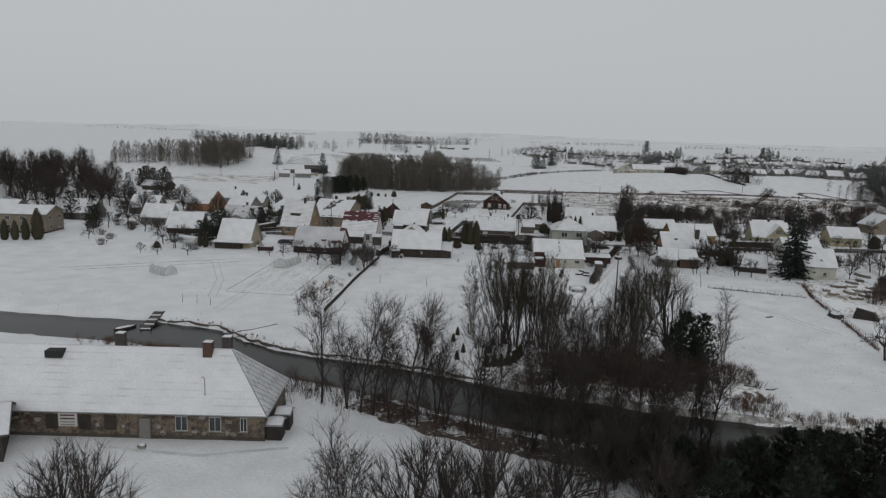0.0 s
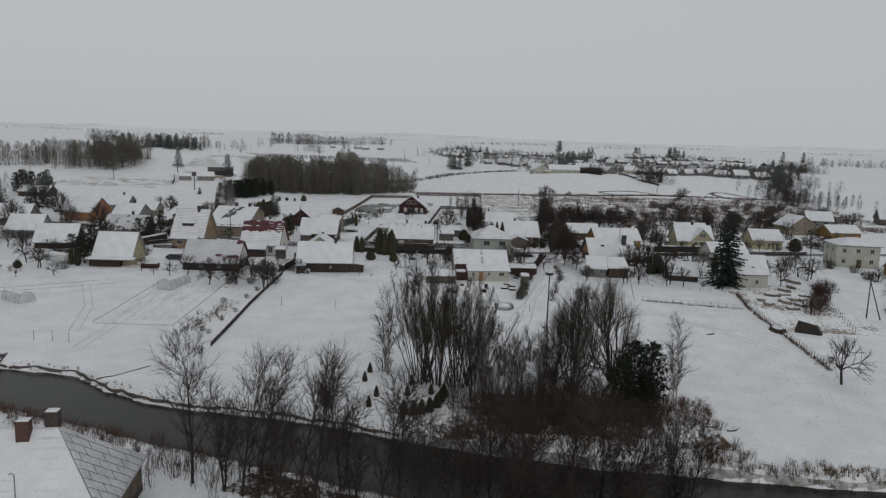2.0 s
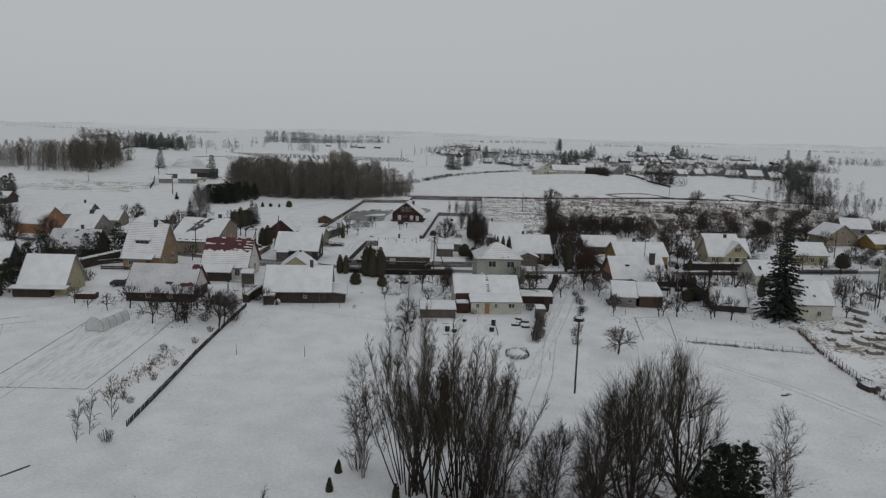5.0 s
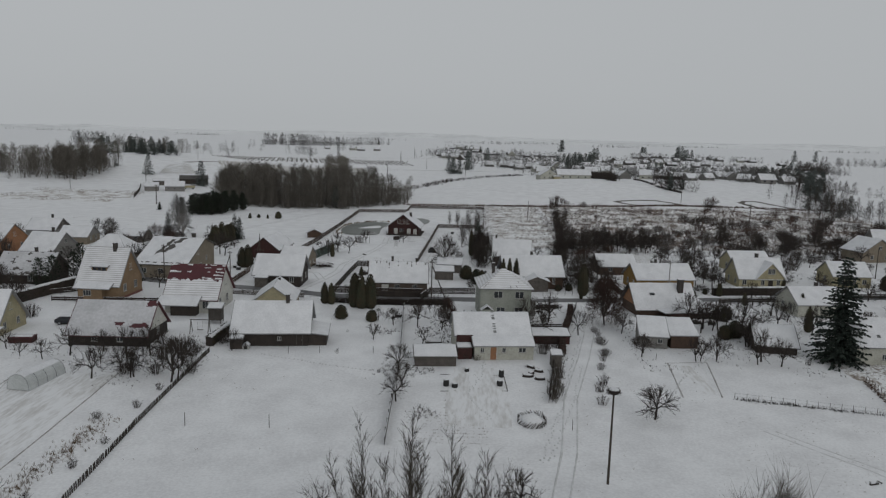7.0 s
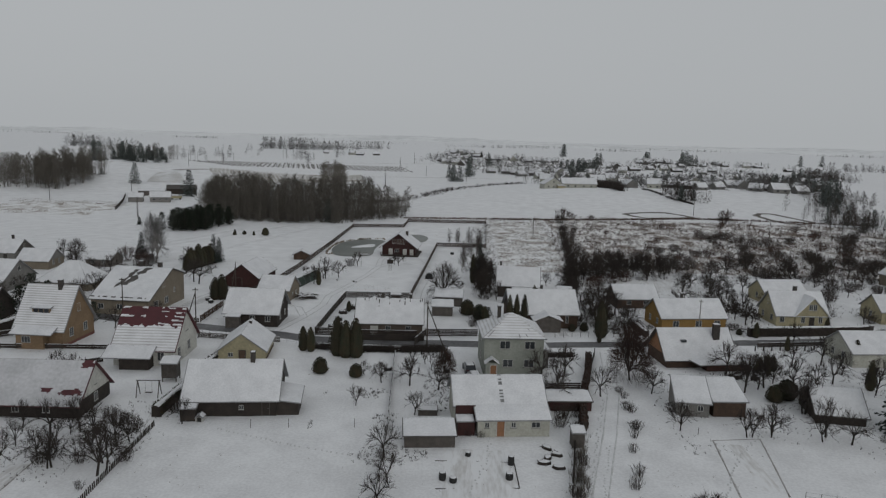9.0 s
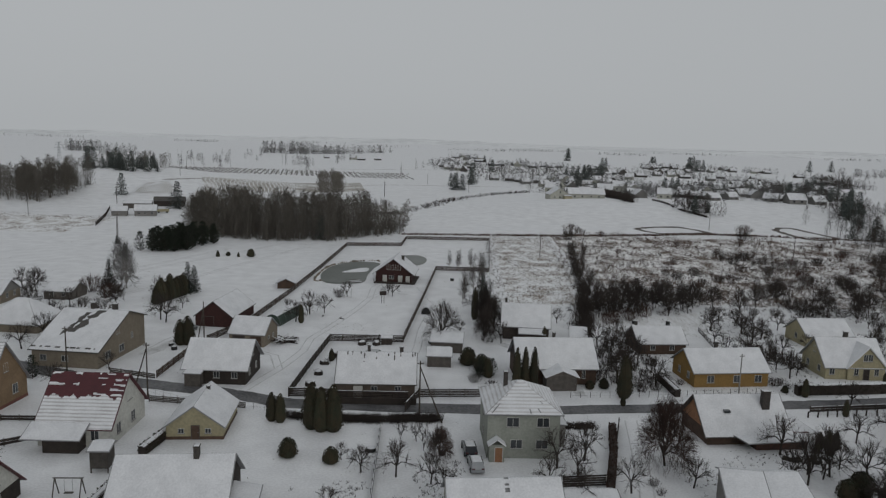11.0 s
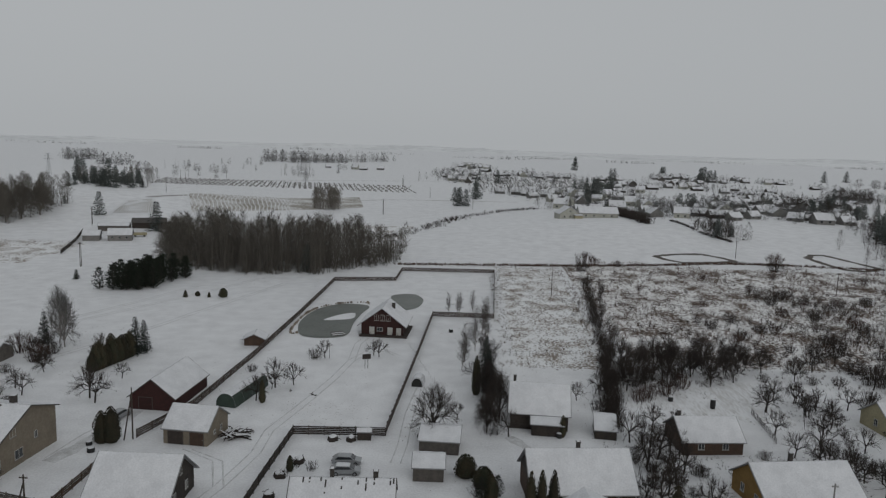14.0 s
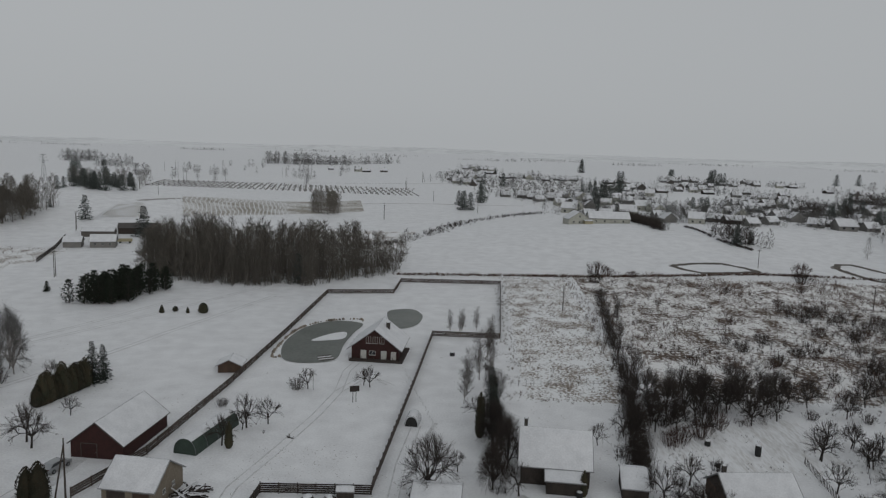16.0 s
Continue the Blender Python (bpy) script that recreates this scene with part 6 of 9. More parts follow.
for cx, cy, n, w, d in ((-900, 2500, 60, 45, 12), (-620, 2900, 50, 50, 12), (60, 2300, 60, 70, 14), (230, 2500, 60, 60, 14), (460, 2300, 50, 40, 12), (-300, 2500, 50, 60, 12), (-1500, 2600, 60, 120, 14), (820, 2700, 60, 60, 12), (1250, 2500, 60, 60, 12)):
    belts += [(cx + rnd.gauss(0, w), cy + rnd.gauss(0, d), rnd.uniform(0.4, 0.75)) for _ in range(n)]
wood("distant_wood", far_small, belts, "far woods near the horizon", HAZE_TWIG)
wood("distant_wood", far_small, scatter(60, -420, -180, 900, 1330, 0.7, 1.1, lambda x, y: noise.noise((x * 0.02, y * 0.02, 8)) > 0.25), "single trees on the far fields", HAZE_TWIG)

# far conifers have the haze painted into their needle colour
far_fir = spruce_template("far_spruce", 44, 15, 6.0, "dark conifer standing in the distance", HAZE_NEEDLE, 0.04, 0.42, lk=1.75, boughs=False)
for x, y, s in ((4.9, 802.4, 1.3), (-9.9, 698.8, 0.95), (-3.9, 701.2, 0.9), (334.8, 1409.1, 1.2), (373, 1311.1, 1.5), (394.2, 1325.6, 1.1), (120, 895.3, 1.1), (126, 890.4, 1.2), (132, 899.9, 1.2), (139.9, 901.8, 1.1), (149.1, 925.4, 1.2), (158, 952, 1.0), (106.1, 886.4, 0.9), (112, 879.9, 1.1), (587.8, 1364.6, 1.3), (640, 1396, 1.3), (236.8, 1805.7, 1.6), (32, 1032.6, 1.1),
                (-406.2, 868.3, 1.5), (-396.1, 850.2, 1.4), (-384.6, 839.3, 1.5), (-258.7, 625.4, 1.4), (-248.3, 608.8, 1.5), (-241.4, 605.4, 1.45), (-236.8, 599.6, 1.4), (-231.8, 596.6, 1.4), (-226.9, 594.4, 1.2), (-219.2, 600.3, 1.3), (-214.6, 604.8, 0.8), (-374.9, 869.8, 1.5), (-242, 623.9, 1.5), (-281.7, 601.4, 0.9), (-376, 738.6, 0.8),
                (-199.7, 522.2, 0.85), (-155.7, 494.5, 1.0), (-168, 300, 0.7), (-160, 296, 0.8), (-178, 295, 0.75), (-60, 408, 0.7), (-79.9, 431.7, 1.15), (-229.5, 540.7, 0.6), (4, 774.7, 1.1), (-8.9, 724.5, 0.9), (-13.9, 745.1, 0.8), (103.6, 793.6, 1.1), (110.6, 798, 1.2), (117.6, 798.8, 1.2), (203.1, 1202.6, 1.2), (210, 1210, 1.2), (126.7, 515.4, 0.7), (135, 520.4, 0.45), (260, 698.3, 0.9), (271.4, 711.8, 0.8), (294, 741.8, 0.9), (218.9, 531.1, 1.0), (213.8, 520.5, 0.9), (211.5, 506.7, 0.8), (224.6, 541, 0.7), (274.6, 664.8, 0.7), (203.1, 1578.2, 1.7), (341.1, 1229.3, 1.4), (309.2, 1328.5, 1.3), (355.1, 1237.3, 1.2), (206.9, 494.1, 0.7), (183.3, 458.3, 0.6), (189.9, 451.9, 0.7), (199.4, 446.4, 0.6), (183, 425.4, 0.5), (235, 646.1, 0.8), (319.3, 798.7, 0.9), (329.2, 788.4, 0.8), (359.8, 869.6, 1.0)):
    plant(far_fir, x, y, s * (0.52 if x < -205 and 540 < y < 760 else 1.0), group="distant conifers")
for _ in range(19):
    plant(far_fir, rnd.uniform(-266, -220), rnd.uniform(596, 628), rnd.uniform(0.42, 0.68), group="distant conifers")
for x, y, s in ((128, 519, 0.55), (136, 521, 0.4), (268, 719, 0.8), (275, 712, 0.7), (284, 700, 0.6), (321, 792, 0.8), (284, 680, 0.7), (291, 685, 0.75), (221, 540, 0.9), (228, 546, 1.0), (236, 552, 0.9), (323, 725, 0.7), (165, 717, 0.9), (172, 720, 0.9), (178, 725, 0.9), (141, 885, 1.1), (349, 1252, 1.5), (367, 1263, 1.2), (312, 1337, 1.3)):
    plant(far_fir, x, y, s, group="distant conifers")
young_pine = pine_template("pine", 45, 7.5, 2.6, "dark young pine in a dense block", PINE_NEEDLE, 17, 6, 3, 3)
for i in range(56):
    f, q = rnd.random(), rnd.random()
    plant(young_pine, -116 + 15 * f + 4 * q, 363 + 24 * q + 2 * f, rnd.uniform(0.85, 1.2), group="dark block of young pines")
plant(pine, -131, 378, 0.4)
for x, y, s in ((-142, 176.5, 0.85), (-139.5, 177.4, 0.95), (-137, 178.2, 0.9), (-134.6, 179, 1.0), (-132.2, 180.5, 1.45), (-88, 184, 0.6), (-86, 183, 0.7)):
    plant(thuja, x, y, s, group="tall dark thujas by the western house")
for x, y, s in ((-86, 190, 0.55), (-90, 193, 0.6), (-93, 196, 0.5), (-88, 196, 0.6), (-84.5, 231, 0.6), (-80, 232, 0.5), (-72, 230, 0.45)):
    plant(young_pine, x, y, s * 1.25, group="evergreens between the western houses")
plant(globe, -97, 178.5, 0.7)
for x, y, s in ((-92.6, 203, 0.95), (-95, 206, 0.85), (-88.6, 233, 0.85), (-87.0, 240, 0.8), (-132, 203.4, 0.95), (-135, 206, 0.9), (-201, 363, 1.3), (-208, 378, 1.3), (-206, 368, 1.1)):
    plant(young_pine, x, y, s, label="dense dark pine between the western houses", group="dense pines in the west")
plant(oak, -110.5, 294, 0.7)
plant(oak, -84.5, 284, 0.5)
for x, y, s in ((-110, 240, 0.9), (-118, 238, 0.8), (-97.2, 219.6, 0.62), (-132, 232, 1.0), (-128, 215, 0.9), (-103, 279, 0.6), (-135, 262, 1.0), (-150, 250, 1.1), (-147, 270, 1.2), (-160, 240, 1.2)):
    plant(oak, x, y, s, group="leafless village trees")

for x, y, s in ((22, 281, 0.9), (27, 285, 1.0), (33, 288, 1.1), (37, 292, 1.2), (42, 295, 1.1), (47, 298, 1.2), (53, 299, 1.1), (57, 296, 1.0), (30, 262, 0.9), (33, 268, 1.0), (29, 254, 1.0), (31, 249, 1.0), (56, 256, 1.0), (59, 262, 1.1), (54, 268, 1.0), (62, 268, 1.0), (66, 262, 0.9), (84, 262, 1.0), (88, 268, 1.1), (92, 246, 0.9), (60, 251, 0.9),
                (64, 214, 1.0), (60, 209, 1.0), (56, 206, 0.9), (44, 212, 1.2), (47, 209, 1.0), (51, 213, 0.9), (64, 204, 1.1), (88, 214, 1.0), (92, 236, 1.0), (98, 238, 1.0), (115, 243, 1.2), (122, 252, 1.2), (118, 268, 1.2), (104, 272, 1.1), (-58, 197, 0.9), (-62, 200, 0.9), (-84, 205, 1.0), (-88, 209, 1.1), (-92, 216, 1.1), (-66, 226, 0.9), (-84, 246, 1.1), (-82, 254, 1.0), (-62, 236, 0.8),
                (-79, 296, 1.1), (-86, 270, 1.0), (-101.4, 246, 0.9), (-104, 242, 1.0), (14, 196, 1.0), (11, 199, 0.9), (-1.5, 196, 0.8), (-6.4, 189, 0.8), (-9, 176, 0.9), (-8, 170, 0.9), (-8.4, 165, 0.8), (2, 289, 1.0), (8, 262, 1.0)):
    plant((apple, apple_b, apple)[int(x * 7) % 3], x, y, s * 1.05, group="garden fruit trees")
for x, y, s in ((3, 285, 0.55), (6, 295, 0.7), (5, 303, 0.6), (7, 275, 0.6), (29, 290, 0.7), (33, 305, 0.8), (36, 320, 0.7), (38, 345, 0.6), (41, 365, 0.6), (44, 380, 0.55), (46, 305, 0.6), (52, 306, 0.6), (58, 307, 0.6), (40, 306, 0.65)):
    plant(alder_b, x, y, s * 0.9, group="ditch trees")
for x, y, s in ((70, 330, 0.8), (84, 340, 1.0), (95, 362, 1.1), (110, 350, 1.3), (120, 380, 1.0), (75, 372, 0.8), (100, 400, 1.0), (135, 365, 1.4), (128, 335, 1.5), (60, 395, 0.7), (145, 392, 1.3), (90, 420, 0.8), (118, 425, 0.9), (150, 420, 1.2), (66, 350, 0.8), (52, 330, 0.9)):
    plant(red_shrub, x, y, s, group="bushes on the meadow")


# denser growth in the gardens, on the meadow edge and on the near bank
dark_bush = tree_template("bush", bush_mesh(50, 3.0, 2.4, 60, 8, 0.024), "dense dark leafless bush", "bush", TWIG, TWIG, True)
for x, y, s in ((45, 430, 1.6), (68, 343, 1.0), (80, 322, 0.8), (126, 442, 1.7), (102, 357, 1.1), (104, 360, 1.2), (91, 328, 1.1), (94, 331, 1.0), (151, 403, 1.3), (120, 344, 1.5), (118, 338, 1.4), (116, 332, 1.4), (114, 326, 1.3), (130, 381, 1.2), (133, 386, 1.0), (87, 306, 1.2), (90, 303, 1.1), (88, 297, 1.1), (92, 300, 1.0), (96, 298, 1.0),
                (140, 360, 1.4), (146, 366, 1.5), (138, 352, 1.3), (152, 380, 1.4), (160, 392, 1.5), (168, 404, 1.4), (150, 345, 1.6), (158, 352, 1.7), (166, 362, 1.7), (174, 374, 1.6), (182, 388, 1.5), (160, 336, 1.5), (170, 345, 1.6), (180, 356, 1.6), (108, 312, 1.2), (112, 318, 1.2), (100, 318, 1.0), (125, 318, 1.2), (131, 325, 1.3)):
    plant(dark_bush, x, y, s, group="bushes on the meadow")
for x, y, s in ((31, 238, 0.75), (33, 240, 0.6), (24, 240, 0.9), (31, 256, 0.5), (30, 262, 0.6), (60, 261, 0.9), (62, 258, 0.8), (63, 254, 0.8), (65, 252, 0.6), (57, 242, 0.5), (3, 241, 0.8), (5, 235, 0.5), (2.2, 237, 0.6), (27, 275, 0.8), (23.6, 194, 0.5), (23.2, 187, 0.5), (24, 201, 0.4), (30, 194, 0.55), (33, 193, 0.5), (51, 203, 0.7), (54, 203.6, 0.7), (14, 190, 0.8), (13, 187, 0.6), (16, 193, 0.6), (58, 199, 0.7), (66, 199, 0.8),
                (70, 204, 0.8), (74, 212, 0.9), (78, 209, 0.8), (84, 211, 0.9), (88, 207, 0.8), (73, 233, 0.5), (80, 236, 0.7), (86, 240, 0.7), (90, 252, 0.8), (95, 256, 0.9), (100, 260, 0.9), (98, 284, 1.0), (104, 288, 1.1), (110, 284, 1.0), (78, 284, 0.8), (81, 288, 0.9), (-41, 180, 0.8), (-44, 182, 0.7), (-38.5, 187, 0.7), (-46, 184, 0.6), (-33, 301, 0.9), (-44, 290, 0.6),
                (-60, 188, 0.7), (-63, 190, 0.8), (-57, 184, 0.6), (-80, 187, 0.9), (-84, 190, 1.1), (-78, 199, 0.9), (-96, 205, 1.1), (-100, 199, 1.0), (-104, 204, 1.1), (-110, 210, 1.2), (-118, 214, 1.2), (-122, 207, 1.0), (-127, 222, 1.2), (-87, 236, 0.8), (-99, 237.6, 0.8), (-87.4, 268, 0.9), (-90, 296, 1.0)):
    plant(dark_bush, x, y, s, group="garden bushes")
for x, y, s in ((41, 287, 0.62), (39, 303, 0.55), (37, 289, 0.58), (50, 301, 0.55), (52, 295, 0.5), (63, 306, 0.5), (46, 304, 0.55), (57, 302, 0.5), (34, 296, 0.5), (43, 299, 0.6), (-92, 293, 0.5), (-191, 280, 2.0), (-210, 285, 1.8), (-178, 275, 1.5), (-230, 290, 1.7), (-165, 262, 1.2), (93, 298, 0.6), (97, 292, 0.55), (102, 300, 0.6), (112, 296, 0.6), (120, 304, 0.7), (128, 300, 0.7)):
    plant(oak, x, y, s, group="leafless village trees")
for x, y, s in ((57, 279, 1.0), (65, 285, 1.0), (64, 277, 0.9), (66, 273, 0.95), (61, 286, 1.0), (34, 239, 1.2), (45, 206, 1.25), (50, 208, 1.0), (49, 195, 1.3), (48, 187, 1.2), (41, 187, 1.1), (38, 186, 0.9), (29, 187, 0.9), (63, 219, 1.2), (57, 217, 1.0), (-37, 280, 0.9), (-116, 297, 1.3), (-68, 271, 1.4), (-41, 176, 1.0), (-45, 178, 1.0), (-49, 182, 0.9), (-55, 180, 0.9), (-59, 178, 1.0),
                (-46, 170, 1.0), (-51, 169, 1.0), (-43, 174, 0.9), (-36, 183, 0.8), (72, 196, 1.1), (78, 199, 1.2), (84, 203, 1.2), (74, 190, 1.1), (68, 210, 1.1)):
    plant((apple, apple_b, apple)[int(x * 5) % 3], x, y, s, group="garden fruit trees")
for x, y, s in ((-90, 188, 0.8), (-95, 212, 0.9), (-93, 244, 0.8), (-86, 186, 0.7), (-132, 205, 0.9), (-151, 220, 1.2), (-156, 216, 1.1), (-146, 224, 1.0), (-201, 346, 1.4), (-198, 349, 1.3), (-206, 350, 1.2), (-191, 352, 1.0), (3.2, 239.6, 0.45), (5.4, 241.2, 0.4)):
    plant(young_pine, x, y, s * 1.1, group="dark evergreens in the village")
for x, y, s in ((-9.6, 87.5, 0.95), (-4.2, 82.8, 0.92), (0, 85.2, 0.6), (5.6, 78.2, 1.02), (8.7, 76.4, 1.0), (13, 77, 0.95), (16, 79, 0.8), (12.5, 72, 0.7), (9, 72.5, 0.75), (4.5, 75.5, 0.8)):
    plant((alder, alder_b)[int(x) % 2], x, y, s, group="riverbank alders")
for x, y, s in ((14, 70, 0.8), (19, 67, 1.0), (24, 69, 1.05), (16, 64, 0.9), (21, 63, 1.0), (30, 72, 1.0), (33, 70, 1.0), (35, 66, 1.0)):
    plant(bank_pine, x, y, s, group="near bank pines")
brush("garden_weeds", scatter(600, 28, 72, 180, 216, 0.15, 0.45, lambda x, y: noise.noise((x * 0.12, y * 0.12, 21)) > 0.05) + scatter(1000, 22, 110, 236, 300, 0.2, 0.6, lambda x, y: noise.noise((x * 0.1, y * 0.1, 22)) > 0.08) + scatter(350, -62, -36, 166, 190, 0.15, 0.45, lambda x, y: noise.noise((x * 0.12, y * 0.12, 23)) > 0.0) + scatter(500, -20, 4, 160, 206, 0.2, 0.6, lambda x, y: noise.noise((x * 0.15, y * 0.15, 24)) > 0.2), 4, "withered garden weeds standing in the snow", TWIG, 0.8, 0.02, "weeds")

brush("grove_underwood", [(x + rnd.uniform(-2, 2), y + rnd.uniform(-3, 3), rnd.uniform(2, 6.5)) for x, y, q in spots * 2], 6, "leafless underwood of the grove", GROVE_TWIG, 0.5, 0.05)
for x, y, s in ((10, 77, 1.2), (13, 75, 1.3), (16, 76.5, 1.3), (19, 78, 1.3), (22, 77.5, 1.2), (25, 78.5, 1.2), (14, 71, 1.2), (18, 73, 1.4), (21.5, 71, 1.3), (25, 74, 1.2), (28, 76, 0.9), (8, 74, 1.1), (12, 80, 1.0), (17, 80.4, 1.0), (22, 80.8, 0.9)):
    plant(dark_bush, x, y, s, group="bushes on the near bank")
for x, y, s in ((6, 104, 1.0), (9, 103, 1.1), (12, 106, 1.3), (15, 104.6, 1.2), (18, 107, 1.3), (21, 106, 1.1), (10, 109, 1.3), (14, 110.5, 1.2), (3, 107, 0.9), (23.4, 107, 0.9)):
    plant(red_shrub, x, y, s, group="bushes under the willows")
for x, y, s in ((33, 291, 0.7), (37, 296, 0.8), (41, 299, 0.75), (45, 302, 0.8), (49, 299, 0.75), (53, 304, 0.8), (57, 301, 0.7), (35, 303, 0.75), (43, 307, 0.7), (61, 306, 0.7), (66, 304, 0.65), (29, 285, 0.6), (71, 299, 0.6), (78, 306, 0.7), (86, 312, 0.75), (96, 306, 0.7), (106, 303, 0.7), (116, 310, 0.75)):
    plant(oak, x, y, s, group="leafless trees behind the gardens")
for x, y, s in ((27.5, 240, 1.3), (29.4, 244, 1.2), (31.6, 247.6, 1.3), (33.6, 251, 1.2), (28.4, 252, 1.2), (31, 256, 1.3), (33.8, 259, 1.1), (28, 262, 1.2), (54.6, 246, 1.2), (57.4, 249, 1.3), (60.4, 246, 1.2), (55.6, 253, 1.1), (47.6, 205.6, 1.2), (52, 205, 1.2), (43.6, 203, 1.1), (64, 232, 1.0), (28.8, 201, 0.9), (20.8, 199, 1.0), (12.6, 205, 1.2), (16.4, 207.4, 1.2)):
    plant(apple, x, y, s, group="garden fruit trees")
for x, y, s in ((39, 296, 1.0), (46, 298, 1.1), (55, 309, 1.0), (50, 314, 1.1), (64, 318, 1.1), (58, 324, 1.0), (72, 332, 1.1), (35, 291, 0.9), (80, 340, 1.0), (76, 352, 1.1), (98, 378, 1.3), (106, 388, 1.4)):
    plant(dark_bush, x, y, s, group="thicket behind the gardens")
wood("grove", far_tree, along([(176, 402), (186, 436), (212, 516), (250, 598)], 120, 9, 0.35, 0.75, 26) + scatter(50, 175, 230, 405, 460, 0.3, 0.6), "dark thicket below the eastern village", TWIG)
brush("meadow_brush", scatter(620, 44, 168, 300, 436, 0.5, 1.7, lambda x, y: noise.noise((x * 0.09, y * 0.09, 38)) > 0.02), 8, "low rusty brush standing in the snowy meadow", RED_TWIG, 0.7, 0.024)
brush("dark_scrub", scatter(330, 56, 150, 298, 352, 0.9, 2.8, lambda x, y: noise.noise((x * 0.07, y * 0.07, 31)) > 0.05), 8, "dark leafless scrub on the near edge of the meadow", TWIG, 0.6, 0.022)
# bushes and small trees that fill the eastern and western gardens
HOMES = [o.matrix_world.translation.copy() for o in bpy.data.objects if not o.parent and o.name.split(".")[0] in ("house", "shed", "barn", "garage", "hoop_house", "outhouse")]


def free(x, y, gap):
    road_y = float(np.interp(x, [p[0] for p in STREET], [p[1] for p in STREET]))
    return abs(y - road_y) > 4.5 and all((h.x - x) ** 2 + (h.y - y) ** 2 > gap * gap for h in HOMES)


fill = random.Random(77)
for x0, x1, y0, y1, n in ((66, 132, 198, 222, 16), (62, 135, 246, 300, 50), (-150, -78, 178, 215, 26), (-150, -78, 240, 300, 36), (26, 60, 236, 270, 16), (-60, -36, 170, 184, 8), (78, 120, 150, 196, 16)):
    k = 0
    while k < n:
        x, y = fill.uniform(x0, x1), fill.uniform(y0, y1)
        if free(x, y, 8.5):
            k += 1
            if fill.random() < 0.68:
                plant(dark_bush, x, y, fill.uniform(0.45, 1.0), group="garden bushes")
            else:
                plant(apple, x, y, fill.uniform(0.8, 1.25), group="garden fruit trees")
brush("snow_tufts", scatter(2600, -150, 150, 100, 452, 0.12, 0.3, lambda x, y: clear(x, y) and noise.noise((x * 0.05, y * 0.05, 41)) + 0.5 * noise.noise((x * 0.3, y * 0.3, 42)) > 0.2), 3, "grass tips poking out of the field snow", GRASS, 1.2, 0.014, "grass")
round_apple = tree_template("apple_tree", dome(90, 4.3, 3.1, 0.16, 10, 10, 17, 0.018, 0.3, 0.3), "old apple tree with a dense round leafless crown", "fruit tree")
plant(round_apple, 24.6, 162.2, 1.02)
for x, y, s in ((-90.2, 222.4, 0.8), (-88.0, 223.6, 0.85)):
    plant(young_pine, x, y, s * 1.1, group="dark evergreens in the village")
plant(alder_b, -11.2, 56.0, 0.9, group="riverbank alders")
plant(alder_b, -13.0, 55.0, 0.75, group="riverbank alders")
for x, y, s in ((22, 239.4, 0.5), (25, 245, 0.6), (28.6, 236, 0.55), (30.5, 235.4, 0.6), (33.4, 236.6, 0.6), (28, 246, 0.7), (29, 251, 0.7), (33, 244, 0.6), (35, 241, 0.55), (24.6, 248, 0.6), (57.5, 240.2, 0.4), (38.6, 240, 0.4),
                (-100.4, 222.6, 0.6), (-94, 221.4, 0.55), (-86.4, 219.6, 0.6), (-88.4, 214.4, 0.6), (-87.6, 227.6, 0.7), (-103.6, 249.8, 0.6), (-99.4, 249, 0.6), (-121, 256, 0.7), (-117.4, 251, 0.6), (-84, 266, 0.6)):
    plant(dark_bush, x, y, s, group="garden bushes")

# ---- pond, field marks and tracks ----


def sheet(name, outline, material, label, category, lift=0.03):
    m = Mesh()
    cx, cy = sum(p[0] for p in outline) / len(outline), sum(p[1] for p in outline) / len(outline)
    z = max(ground_z(*p) for p in outline) + lift
    m.v = [(cx, cy, z)] + [(x, y, z) for x, y in outline]
    n = len(outline)
    m.f = [(0, i + 1, (i + 1) % n + 1) for i in range(n)]
    return tagged(part(name, m, material), label, category, kind="structure")


def ring(pts, n=6):
    """A closed smooth outline through the given points."""
    out, k = [], len(pts)
    for i in range(k):
        a, b, c, d = (Vector(pts[(i + j - 1) % k]) for j in range(4))
        for s in range(n):
            t = s / n
            p = 0.5 * (2 * b + (c - a) * t + (2 * a - 5 * b + 4 * c - d) * t * t + (3 * b - a - 3 * c + d) * t ** 3)
            out.append((p.x, p.y))
    return out


POND_LINE = [(-42.0, 322), (-44.4, 334), (-43, 348), (-37, 356.5), (-29, 355), (-29.5, 345), (-30, 334), (-29.5, 322), (-33, 318.5), (-38.5, 318.2)]
sheet("pond", ring(POND_LINE), POND, "frozen grey-green garden pond", "pond", 0.05)
sheet("pond", ring([(-24, 369), (-21, 374), (-16.5, 374), (-13.5, 366), (-14.7, 355), (-20, 352)]), POND, "small frozen pond behind the lodge", "pond", 0.05)
sheet("snow_drift", ring([(-38.5, 336), (-35, 343), (-31.6, 345), (-31, 339), (-34.5, 336.5)]), SNOW, "patch of snow on the pond ice", "snow patch", 0.09)
